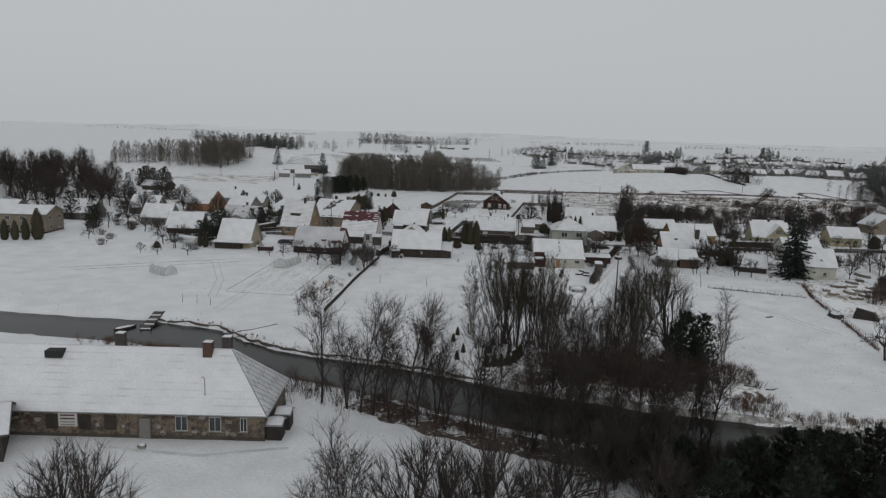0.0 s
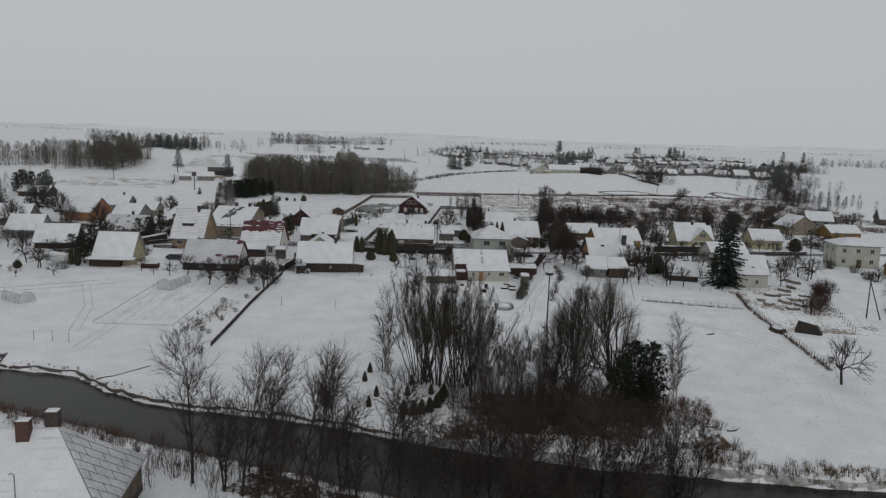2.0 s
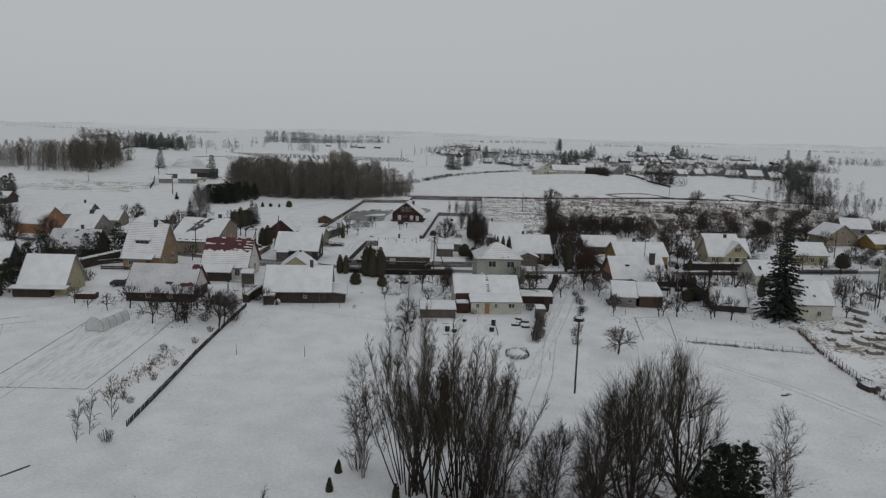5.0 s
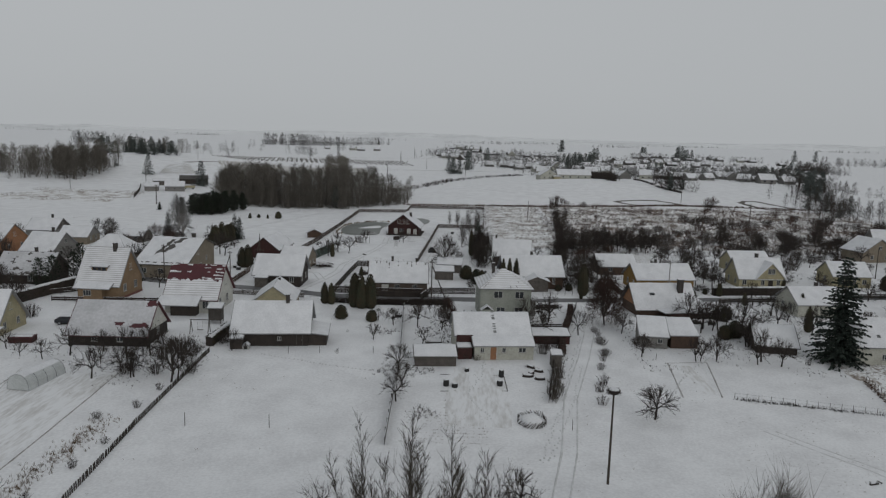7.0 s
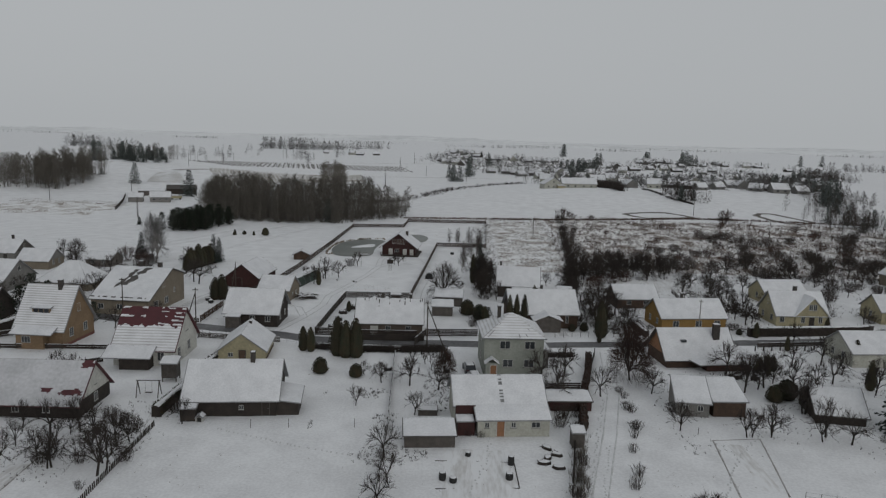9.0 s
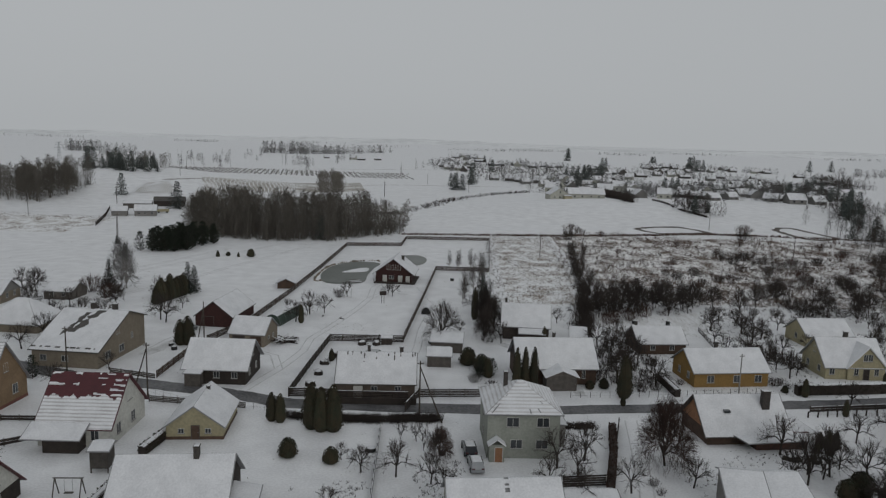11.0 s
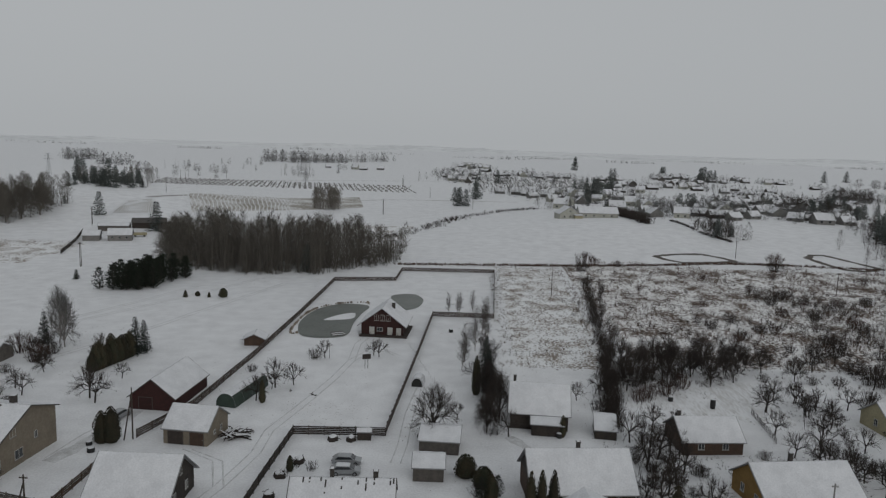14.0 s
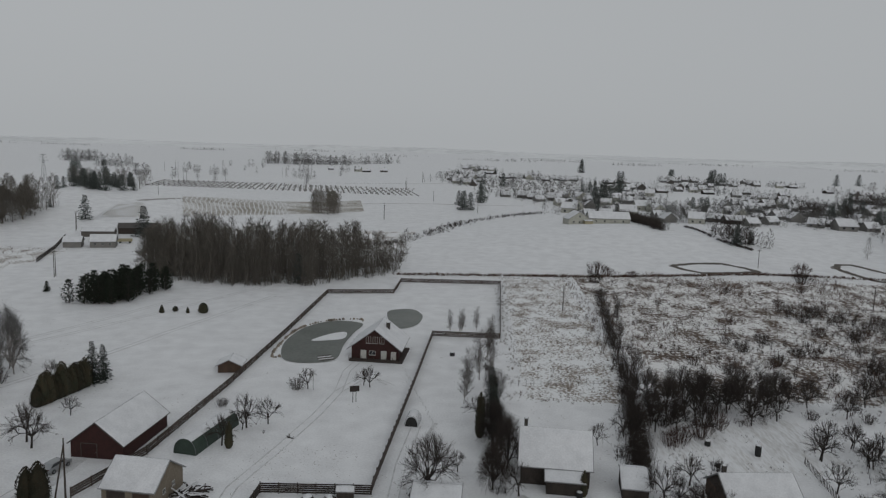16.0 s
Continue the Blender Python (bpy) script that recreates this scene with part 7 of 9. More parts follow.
for i, (x, y) in enumerate(ring([(-42.4, 321.5), (-45, 334), (-43.6, 348.4), (-37.2, 357.2), (-29.4, 356.4)], 12)[:48]):
    if rnd.random() < 0.9:
        b = Mesh()
        s = rnd.uniform(0.3, 0.6)
        q = [(rnd.uniform(0.6, 1) * s * math.cos(a), rnd.uniform(0.6, 1) * s * math.sin(a)) for a in (0.2, 1.3, 2.6, 3.7, 5.1)]
        b.hexa([(u, v, -0.2) for u, v in q], [(u * 0.7, v * 0.7, s * 0.9) for u, v in q])
        o = part("boulder", b, STONE)
        o.matrix_world = at(x, y, rnd.uniform(0, 360))
        tagged(o, "grey field boulder on the pond edge", "boulder", "boulders round the pond")

for pts_, wd, mat_, lab in (
    ([(-59.7, 139.3), (-46.7, 139.9)], 0.35, SOIL, "dark edge of a dug garden bed"), ([(-60.2, 140.1), (-62.1, 171.1)], 0.3, SOIL, "dark edge of a garden plot"), ([(-48.6, 175), (-46.7, 140)], 0.25, SOIL, "faint edge of a garden plot"),
    ([(32.4, 184.4), (30.5, 170)], 0.3, SOIL, "edge of a bare garden bed"), ([(38.8, 185.4), (36, 170.5)], 0.3, SOIL, "edge of a snowy garden bed"), ([(32.4, 184.4), (38.8, 185.4)], 0.2, SOIL, "faint cross edge of a garden bed"),
    ([(-41.3, 119.4), (-43.9, 114.9), (-47, 113.9)], 0.4, MUD, "crack in the snow along the bank"), ([(-2.7, 169.2), (6.5, 170)], 0.25, DARK_WOOD, "board edging of a garden bed"), ([(-3, 175.7), (6.3, 175.9), (6.5, 170)], 0.18, DARK_WOOD, "timber edging of a garden bed"),
    ([(84, 470), (95, 475), (107, 477), (114, 470), (118, 463), (105, 459), (93, 457), (87, 463), (84, 470)], 4.4, MUD, "dark rim of a drained pond"), ([(155, 477), (160, 484), (166, 485), (173, 470), (177, 458), (168, 451), (160, 452), (157, 464), (155, 477)], 4.4, MUD, "dark rim of a small pond"),
    ([(-100, 150), (-70, 168)], 0.3, SOIL, "furrow at a garden edge"), ([(-104, 151), (-74, 170)], 0.3, SOIL, "second furrow of the garden"),
    ([(-60, 245), (-57, 258), (-57, 268)], 3.2, TRODDEN, "trodden driveway to the barn"), ([(20, 232), (19, 246), (8, 262)], 2.6, TRODDEN, "trodden yard path"),
    ([(45.6, 232), (30, 229.4), (5, 227.4), (-6, 227.2)], 1.2, SNOW, "ploughed snow ridge on the verge"), ([(62, 231), (30, 225.4), (8, 222.2), (-8, 220.9), (-26, 220.8)], 1.0, SNOW, "ploughed snow ridge beside the street"),
    ([(-8, 262), (-6.5, 280), (-5, 287)], 1.0, TRODDEN, "foot track beside the fence"), ([(-5.6, 265), (-4.2, 280)], 0.8, TRODDEN, "second foot track"),
    ([(-198.8, 577.2), (-146.4, 675.5), (-59.8, 743.1), (39.8, 756.9)], 3.5, SOIL, "bare field road"), ([(-329.7, 879.5), (-199.9, 959.5), (-60.1, 1030.5), (60, 1120.1)], 4.0, SOIL, "bare country road across the fields"),
):
    strip("ground_mark", pts_, wd, mat_, lab, "ground mark", 0.035, 0.5, 1.0)

fur = Mesh()
for k in range(84):
    f = k / 83
    a = Vector((np.interp(f, (0, 0.3, 0.37, 1), (-197, -172, -166, -72)), np.interp(f, (0, 0.3, 0.37, 1), (527, 540, 543, 660)), 0))
    b = Vector((np.interp(f, (0, 0.3, 0.37, 1), (-204, -195, -196, -92)), np.interp(f, (0, 0.3, 0.37, 1), (563, 580, 606, 768)), 0))
    if 0.28 < f < 0.39 or f > 0.7:
        continue
    prev = None
    for s in range(12):
        p = a.lerp(b, s / 11)
        x, y = p.x + 2.5 * noise.noise((s * 0.5, k * 0.1, 2)), p.y
        z = ground_z(x, y)
        if prev:
            fur.poly((prev[0] - 0.32, prev[1], prev[2] + 0.24), (prev[0] + 0.32, prev[1], prev[2] + 0.24), (x + 0.32, y, z + 0.24), (x - 0.32, y, z + 0.24))
        prev = (x, y, z)
stub = Mesh()
for lo_, hi_ in ((0.0, 0.29), (0.38, 1.0)):
    k0 = len(stub.v)
    for i in range(15):
        f = lo_ + (hi_ - lo_) * i / 14
        a = Vector((np.interp(f, (0, 0.3, 0.37, 1), (-197, -172, -166, -72)), np.interp(f, (0, 0.3, 0.37, 1), (527, 540, 543, 660)), 0))
        b = Vector((np.interp(f, (0, 0.3, 0.37, 1), (-204, -195, -196, -92)), np.interp(f, (0, 0.3, 0.37, 1), (563, 580, 606, 768)), 0))
        for j in range(13):
            p = a.lerp(b, j / 12)
            stub.v.append((p.x, p.y, ground_z(p.x, p.y) + (0.14 if 0 < i < 14 and 0 < j < 12 else -0.3)))
    stub.f += [(k0 + i * 13 + j, k0 + i * 13 + 13 + j, k0 + i * 13 + 14 + j, k0 + i * 13 + j + 1) for i in range(14) for j in range(12)]
tagged(part("field_plot", stub, STUBBLE, None, smooth=True), "tan stubble field with little snow", "field", kind="structure")
tagged(part("furrows", fur, SNOW), "snow-filled furrows of a harvested field", "field", kind="stuff")

gr = Mesh()
R = random.Random(9)
for i in range(50):
    for j in range(30):
        x = -318 + 5.4 * i - 0.75 * j + R.uniform(-0.35, 0.35)
        y = 838 - 0.04 * (x + 318) + 3.2 * j
        if R.random() < 0.72:
            h, z = R.uniform(0.3, 0.8), ground_z(x, y)
            gr.box(x - 0.4, x + 0.4, y - 1.5, y + 1.5, z - 0.2, z + h)
for i in range(46):
    for j in range(8):
        x = -318 + 5.6 * i + R.uniform(-0.8, 0.8)
        y = 842 - 0.04 * (x + 318) + 12 * j + R.uniform(-1, 1)
        if R.random() < 0.85:
            h, ww = R.uniform(0.8, 1.5), R.uniform(0.6, 1.2)
            z = ground_z(x, y)
            gr.box(x - ww / 2, x + ww / 2, y - 0.2, y + 0.2, z - 0.2, z + h)
for _ in range(420):
    x, y = R.uniform(10, 150), R.uniform(910, 1170)
    h, ww = R.uniform(0.8, 1.7), R.uniform(0.7, 1.4)
    z = ground_z(x, y)
    gr.box(x - ww / 2, x + ww / 2, y - 0.2, y + 0.2, z - 0.2, z + h)
tagged(part("gravestones", gr, CONCRETE), "rows of dark gravestones in a far cemetery", "gravestones", kind="stuff")

# ---- fences ----


def board_fence(pts, h, boards, panel, label, material=FENCE_WOOD, gap=0.06, snow=True):
    """Posts with horizontal boards between them; each board is a part."""
    ob = thing("fence", at(*pts[0]), label, "fence", kind="structure")
    inv = ob.matrix_world.inverted()
    post = Mesh()
    post.box(-0.06, 0.06, -0.06, 0.06, -0.4, h + 0.08)
    post = post.data("post", material)
    bh = (h - 0.1) / boards - gap
    for (x0, y0), (x1, y1) in zip(pts, pts[1:]):
        L = math.hypot(x1 - x0, y1 - y0)
        n = max(1, round(L / panel))
        bm_ = Mesh()
        bm_.box(0, L / n, -0.022, 0.022, 0, bh)
        bm_ = bm_.data("board", material)
        cap = Mesh()
        cap.hexa([(0, -0.05, 0), (L / n, -0.05, 0), (L / n, 0.05, 0), (0, 0.05, 0)], [(0.02, -0.03, 0.06), (L / n - 0.02, -0.03, 0.06), (L / n - 0.02, 0.03, 0.06), (0.02, 0.03, 0.06)])
        cap = cap.data("snow_cap", ROOF_SNOW)
        yaw = Matrix.Rotation(math.atan2(y1 - y0, x1 - x0), 4, "Z")
        for i in range(n):
            px, py = x0 + (x1 - x0) * i / n, y0 + (y1 - y0) * i / n
            z = land(px, py)
            m = inv @ Matrix.Translation((px, py, z)) @ yaw
            o = new("post", post)
            o.parent, o.matrix_local = ob, m
            for j in range(boards):
                o = new("board", bm_)
                o.parent, o.matrix_local = ob, m @ pose(0, 0.08, 0.08 + j * (bh + gap), 0, 0, 0) @ pose(0, 0, 0, 0, rnd.uniform(-0.5, 0.5), 0)
            if snow:
                o = new("snow_cap", cap)
                o.parent, o.matrix_local = ob, m @ pose(0, 0.08, 0.02 + boards * (bh + gap))
    return ob


board_fence([(-51.5, 254.8), (-47.8, 268.8), (-46.6, 300), (-46.2, 340), (-46.4, 392.4)], 1.5, 4, 3.6, "long weathered board fence along the lodge grounds", snow=False)
board_fence([(-46.4, 392.4), (-25.4, 396.8), (-25.2, 417.2), (10.2, 419.7), (7.9, 345.6), (-9.4, 345.4)], 1.5, 4, 3.6, "weathered board fence round the back of the lodge grounds", snow=False)
board_fence([(-9.4, 345.4), (-10.6, 310), (-12.5, 260)], 1.5, 4, 2.6, "straight board fence between two plots", snow=False)
board_fence([(-27.8, 226.4), (-27.7, 243.6), (-27.4, 258.9), (-12.2, 260.0)], 1.6, 5, 2.4, "dark slatted fence round a garden", DARK_WOOD)
board_fence([(-27.8, 226.4), (-20.2, 226.8)], 1.6, 5, 2.5, "dark slatted street fence", DARK_WOOD)
board_fence([(-11.6, 215), (-9.6, 185), (-8.6, 152)], 1.1, 3, 2.6, "old board fence between two gardens", DARK_WOOD)
board_fence([(23.6, 220), (18.2, 199), (14.0, 180), (11.6, 166)], 1.2, 3, 2.6, "old dark fence along the lane", DARK_WOOD, snow=False)
board_fence([(12.6, 199.5), (18, 200.5)], 1.6, 5, 2.4, "dark board screen behind the cottage", DARK_WOOD)
board_fence([(56, 228.8), (70, 231.6)], 1.0, 2, 2.2, "low dark street fence", DARK_WOOD)
board_fence([(82, 236.5), (104, 241)], 1.1, 3, 2.4, "low board street fence", DARK_WOOD)
board_fence([(-96, 196), (-86, 214), (-78, 222)], 1.2, 3, 2.5, "dark garden fence in the west", DARK_WOOD)
board_fence([(-70, 196.5), (-58, 206)], 1.0, 2, 2.5, "low plank fence between gardens", DARK_WOOD)
board_fence([(-81, 211), (-58, 213)], 0.9, 2, 2.5, "low snowy fence before the yellow house", DARK_WOOD)


def post_fence(pts, step, h, r, label, material=DARK_WOOD, wires=2, name="fence"):
    """Thin posts or pickets with wires."""
    ob = thing(name, at(*pts[0]), label, "fence", kind="structure")
    inv = ob.matrix_world.inverted()
    post = Mesh()
    post.tube((0, 0, -0.3), (0, 0, h), r, r * 0.85, 5, True)
    post = post.data("post", material)
    for (x0, y0), (x1, y1) in zip(pts, pts[1:]):
        n = max(1, round(math.hypot(x1 - x0, y1 - y0) / step))
        for i in range(n):
            px, py = x0 + (x1 - x0) * i / n, y0 + (y1 - y0) * i / n
            o = new("post", post)
            o.parent, o.matrix_local = ob, inv @ Matrix.Translation((px, py, land(px, py))) @ pose(0, 0, 0, rnd.uniform(-4, 4), rnd.uniform(-4, 4), rnd.uniform(0, 90))
        for k in range(wires):
            w_ = Mesh()
            z0, z1 = land(x0, y0), land(x1, y1)
            zz = h * (0.4 + 0.5 * k / max(1, wires - 1))
            w_.tube((x0, y0, z0 + zz), (x1, y1, z1 + zz), 0.012, 0.012, 3)
            o = part("wire", w_, METAL, ob)
            o.matrix_local = inv
    return ob


post_fence([(-39.2, 182), (-38.4, 155), (-36.4, 128.8)], 0.42, 0.75, 0.085, "row of stubby dark fence pickets between gardens", DARK_WOOD, 1)
post_fence([(59.8, 178.5), (57.6, 165.6), (56.5, 146.3), (55, 129)], 1.1, 1.2, 0.04, "wire fence with thin dark posts", DARK_WOOD, 3)
brush("fence_weeds", along([(59.8, 178.5), (57.6, 165.6), (56.5, 146.3), (55, 129)], 420, 0.2, 0.3, 0.8, 13), 6, "dry weeds along the wire fence", RUST_GRASS, 0.4, 0.016)
post_fence([(37.5, 170.2), (45, 168.6), (56, 166.2)], 1.4, 0.9, 0.035, "low garden fence of sticks", GREY_WOOD, 2)
brush("fence_weeds", along([(37.5, 170), (45, 168.4), (56, 166)], 220, 0.25, 0.2, 0.6, 14), 5, "withered plants along a garden fence", TWIG, 0.5, 0.014)
post_fence([(87.6, 221), (82.2, 195), (75, 169), (70, 150)], 1.8, 1.3, 0.04, "wire fence of the eastern garden", DARK_WOOD, 3)
post_fence([(9, 309), (23, 311), (31, 312.6)], 1.6, 1.2, 0.03, "thin wire fence behind a house", GREY_WOOD, 2)
post_fence([(92, 323), (72, 300), (66, 284), (60, 270)], 2.0, 1.1, 0.04, "wire fence of the orchard", DARK_WOOD, 2)
post_fence([(-30, 220.4), (-44, 222.4), (-58, 229)], 1.8, 1.0, 0.03, "wire street fence", METAL, 2)
post_fence([(7, 131.5), (9, 124), (10, 118.5), (17, 119)], 1.2, 1.0, 0.03, "old wire fence on the bank", METAL, 2)
board_fence([(-164, 425), (-175.7, 456.8), (-185.9, 481.2)], 1.8, 5, 3.0, "dark plank fence of a hill farm", DARK_WOOD, snow=False)
board_fence([(98.2, 547.6), (108.3, 742.5)], 2.2, 4, 6.0, "dark board fence on the hill", DARK_WOOD, snow=False)

# ---- poles ----


def pole(x, y, h, label, lamp=False, stay=None, arm=0.0, material=POLE_WOOD, lean=(0, 0), rz=0.0):
    ob = thing("utility_pole", at(x, y, rz), label, "pole")
    p = Mesh()
    p.tube((0, 0, -0.5), (lean[0], lean[1], h), 0.14, 0.09, 8, True)
    part("post", p, material, ob)
    if stay:
        s = Mesh()
        s.tube((stay[0], stay[1], -0.4), (lean[0] * 0.9, lean[1] * 0.9, h * 0.9), 0.12, 0.09, 7, True)
        part("strut", s, material, ob)
    if arm:
        a = Mesh()
        a.box(-arm / 2, arm / 2, -0.05, 0.05, h - 0.45, h - 0.33)
        ar = part("cross_arm", a, material, ob)
        for u in (-0.45, -0.2, 0.2, 0.45):
            i = Mesh()
            i.tube((u * arm, 0, h - 0.33), (u * arm, 0, h - 0.16), 0.04, 0.03, 6, True)
            part("insulator", i, FRAME, ar)
    if lamp:
        a = Mesh()
        a.tube((0, 0, h - 0.2), (0.55, -0.1, h + 0.1), 0.03, 0.03, 6, True)
        la = part("lamp_arm", a, METAL, ob)
        b = Mesh()
        b.hexa([(0.4, -0.22, h + 0.02), (1.15, -0.22, h + 0.06), (1.15, 0.08, h + 0.06), (0.4, 0.08, h + 0.02)], [(0.45, -0.17, h + 0.16), (1.1, -0.17, h + 0.18), (1.1, 0.03, h + 0.18), (0.45, 0.03, h + 0.16)])
        part("lamp_head", b, METAL, la)
    return ob


nest_pole = pole(15.3, 145.2, 9.8, "tall wooden pole carrying a stork nest beside the lane")
nest, nest_snow, R = Mesh(), Mesh(), random.Random(71)
for _ in range(190):
    a, k = R.uniform(0, 6.28), R.uniform(0.25, 0.75)
    d = Vector((-math.sin(a) + R.uniform(-0.4, 0.4), math.cos(a) + R.uniform(-0.4, 0.4), R.uniform(-0.2, 0.25)))
    p = Vector((math.cos(a) * k, math.sin(a) * k, 9.75 + R.uniform(0, 0.5) * (0.4 + 0.6 * k / 0.75)))
    nest.tube(p - d * 0.3, p + d * 0.3, 0.018, 0.012, 3)
nest.hexa([(0.45 * math.cos(i * 0.785), 0.45 * math.sin(i * 0.785), 9.7) for i in range(8)], [(0.68 * math.cos(i * 0.785), 0.68 * math.sin(i * 0.785), 10.1) for i in range(8)])
part("nest", nest, TWIG, nest_pole, "large stork nest of sticks")
nest_snow.hexa([(0.55 * math.cos(i * 0.785), 0.55 * math.sin(i * 0.785), 10.1) for i in range(8)], [(0.4 * math.cos(i * 0.785), 0.4 * math.sin(i * 0.785), 10.26) for i in range(8)])
part("snow", nest_snow, ROOF_SNOW, nest_pole)
pole(-6.3, 219.4, 9.0, "wooden utility pole with a leaning strut by the street", stay=(3.6, -1.2), arm=1.0)
pole(-49.4, 223.4, 9.0, "wooden utility pole braced by a strut", stay=(-3.2, 1.5), arm=1.0)
pole(-51.9, 254.3, 8.5, "old wooden utility pole beside the barn", stay=(-1.2, -0.6))
pole(46.2, 233.2, 8.0, "slim street pole before the yellow cottage", arm=0.8, material=CONCRETE)
pole(84.2, 198.5, 8.5, "wooden utility pole in the eastern garden")
pole(78.6, 163, 8.0, "wooden utility pole with a strut", stay=(2.2, -1.0))
pole(110, 265, 8.5, "utility pole near the cottages")
pole(28.0, 381.6, 8.0, "lone utility pole on the meadow")
for x, y, h in ((-301.7, 895.8, 12), (-197.7, 602.3, 9), (-189.7, 496.2, 9), (-142.2, 401.2, 9), (-241.6, 1059, 11), (-58, 618.6, 9), (-71, 877.7, 11), (-36.2, 773.9, 9), (-67.2, 1056, 11), (-434, 1176, 12), (-425, 1120, 12), (-408, 1124, 12), (130, 400, 8)):
    pole(x, y, h, "wooden power-line pole on the snowy fields", stay=(2.6, 1.0) if h == 11 else None, arm=1.6)
pole(-67.5, 232.5, 8.5, "utility pole at the bend of the street", arm=1.0)
for x, y, h in ((-142, 400, 9), (-191.5, 500, 9), (-59, 625, 10), (-66, 1032, 14), (1.6, 675, 9), (-300, 884, 14), (-304, 881, 12), (-264, 906, 11), (-243, 1048, 12), (-249, 1090, 12), (-74, 919, 12), (-26, 1250, 20), (120, 470, 8), (-210, 450, 9), (-255, 440, 9)):
    pole(x, y, h, "distant utility pole on the fields", arm=1.6)
py = Mesh()
for sx, sy in ((-2, -2), (2, -2), (2, 2), (-2, 2)):
    py.tube((sx, sy, -0.5), (sx * 0.15, sy * 0.15, 26), 0.14, 0.08, 4)
for z in range(2, 26, 3):
    k = 2 - 1.7 * z / 26
    for a, b in (((-k, -k), (k, -k)), ((k, -k), (k, k)), ((k, k), (-k, k)), ((-k, k), (-k, -k))):
        py.tube((*a, z), (*b, z + 2), 0.06, 0.06, 3)
pyl = thing("pylon", at(-427.6, 853), "far lattice power pylon on the hill", "pylon")
part("lattice", py, METAL, pyl)
pa = Mesh()
for z, k in ((20, 5), (23, 4), (25.5, 3)):
    pa.box(-k, k, -0.12, 0.12, z, z + 0.25)
part("cross_arm", pa, METAL, pyl)

# ---- hoop houses, sheds and garden things ----


def hoop_house(x, y, rz, w, l, h, label, film, ends=FILM, open_end=False):
    ob = thing("greenhouse", at(x, y, rz), label, "greenhouse")
    n = 10
    arc = [(-w / 2 * math.cos(math.pi * i / n), h * math.sin(math.pi * i / n) ** 0.8) for i in range(n + 1)]
    sk = Mesh()
    sk.hexa([(u, -l / 2, z) for u, z in arc][::-1], [(u, l / 2, z) for u, z in arc][::-1])
    part("cover", sk, film, ob)
    if open_end:
        # flat black panel on the solid end, painted as the unlit inside
        e = Mesh()
        e.hexa([(u * 0.9, -l / 2 - 0.02, z * 0.92) for u, z in arc][::-1], [(u * 0.9, -l / 2 - 0.005, z * 0.92) for u, z in arc][::-1])
        part("opening", e, RUBBER, ob)
    for k in range(5):
        y0 = -l / 2 + l * k / 4
        r = Mesh()
        for a, b in zip(arc, arc[1:]):
            r.tube((a[0] * 1.01, y0, a[1] * 1.01), (b[0] * 1.01, y0, b[1] * 1.01), 0.03, 0.03, 4)
        part("hoop", r, METAL, ob)
    s = Mesh()
    top = [a for a in arc if a[1] > h * 0.72]
    for a, b in zip(top, top[1:]):
        s.hexa([(a[0], -l / 2 + 0.1, a[1]), (b[0], -l / 2 + 0.1, b[1]), (b[0], l / 2 - 0.1, b[1]), (a[0], l / 2 - 0.1, a[1])], [(a[0], -l / 2 + 0.2, a[1] + 0.1), (b[0], -l / 2 + 0.2, b[1] + 0.1), (b[0], l / 2 - 0.2, b[1] + 0.1), (a[0], l / 2 - 0.2, a[1] + 0.1)])
    part("snow", s, ROOF_SNOW, ob)
    return ob


hoop_house(-57.6, 167.4, -8, 3.2, 7.0, 2.1, "milky plastic hoop greenhouse dusted with snow", FILM)
hoop_house(-80.2, 152.2, 60, 3.0, 6.0, 1.9, "small plastic hoop greenhouse in the garden", FILM)
hoop_house(-94, 188, 70, 3.0, 9.0, 2.0, "long plastic greenhouse by the western gardens", FILM)
hoop_house(-41.2, 276.0, -10, 3.8, 13.0, 2.5, "long dark green tarpaulin shelter with snow on top", TARP)
hoop_house(-9.0, 286.6, -4, 2.4, 3.4, 1.9, "small round-topped shelter with a dark opening", ROOF_SNOW, open_end=True)

house("shed", at(-49.6, 311.0, 8), 4.6, 4.4, 1.8, 2.9, "small brown garden shed at the fence", BROWN_WOOD, ridge="y", over=0.5, category="shed", seed=71)
house("shed", at(-4.4, 246.6, 2), 4.4, 4.0, 2.2, 3.0, "low plank shed under thick snow", GREY_WOOD, ro=1.2, back_he=2.7, over=0.3, category="shed", seed=72)
house("shed", at(-3.2, 256.5, -2), 6.2, 5.0, 2.2, 3.2, "flat-roofed outbuilding under snow", GREY_WOOD, ro=1.6, back_he=3.0, over=0.3, category="shed", seed=73)
house("bird_house", at(-15.6, 258.6, 4), 2.2, 1.4, 1.5, 1.9, "snow-topped dovecote on a stand by the fence", DARK_WOOD, over=0.2, category="hutch", seed=74)
house("kennel", at(-34.1, 184.4, 5), 1.0, 1.2, 0.6, 1.0, "small white dog kennel before the farmhouse", FRAME, ridge="y", over=0.1, category="kennel", doors=[("front", 0, 0.4, 0.5, RUBBER)], seed=75, thick=0.05)
hut = house("play_hut", at(-44.0, 199.0, 5, 1.4), 2.2, 2.0, 1.6, 2.1, "children's hut on stilts under a flat snowy roof", GREY_WOOD, ro=0.8, back_he=2.0, over=0.3, category="play hut", seed=76)
for sx in (-1, 1):
    for sy in (-0.9, 0.9):
        lg = Mesh()
        lg.box(sx - 0.07, sx + 0.07, sy - 0.07, sy + 0.07, -1.6, -0.3)
        part("leg", lg, GREY_WOOD, hut)

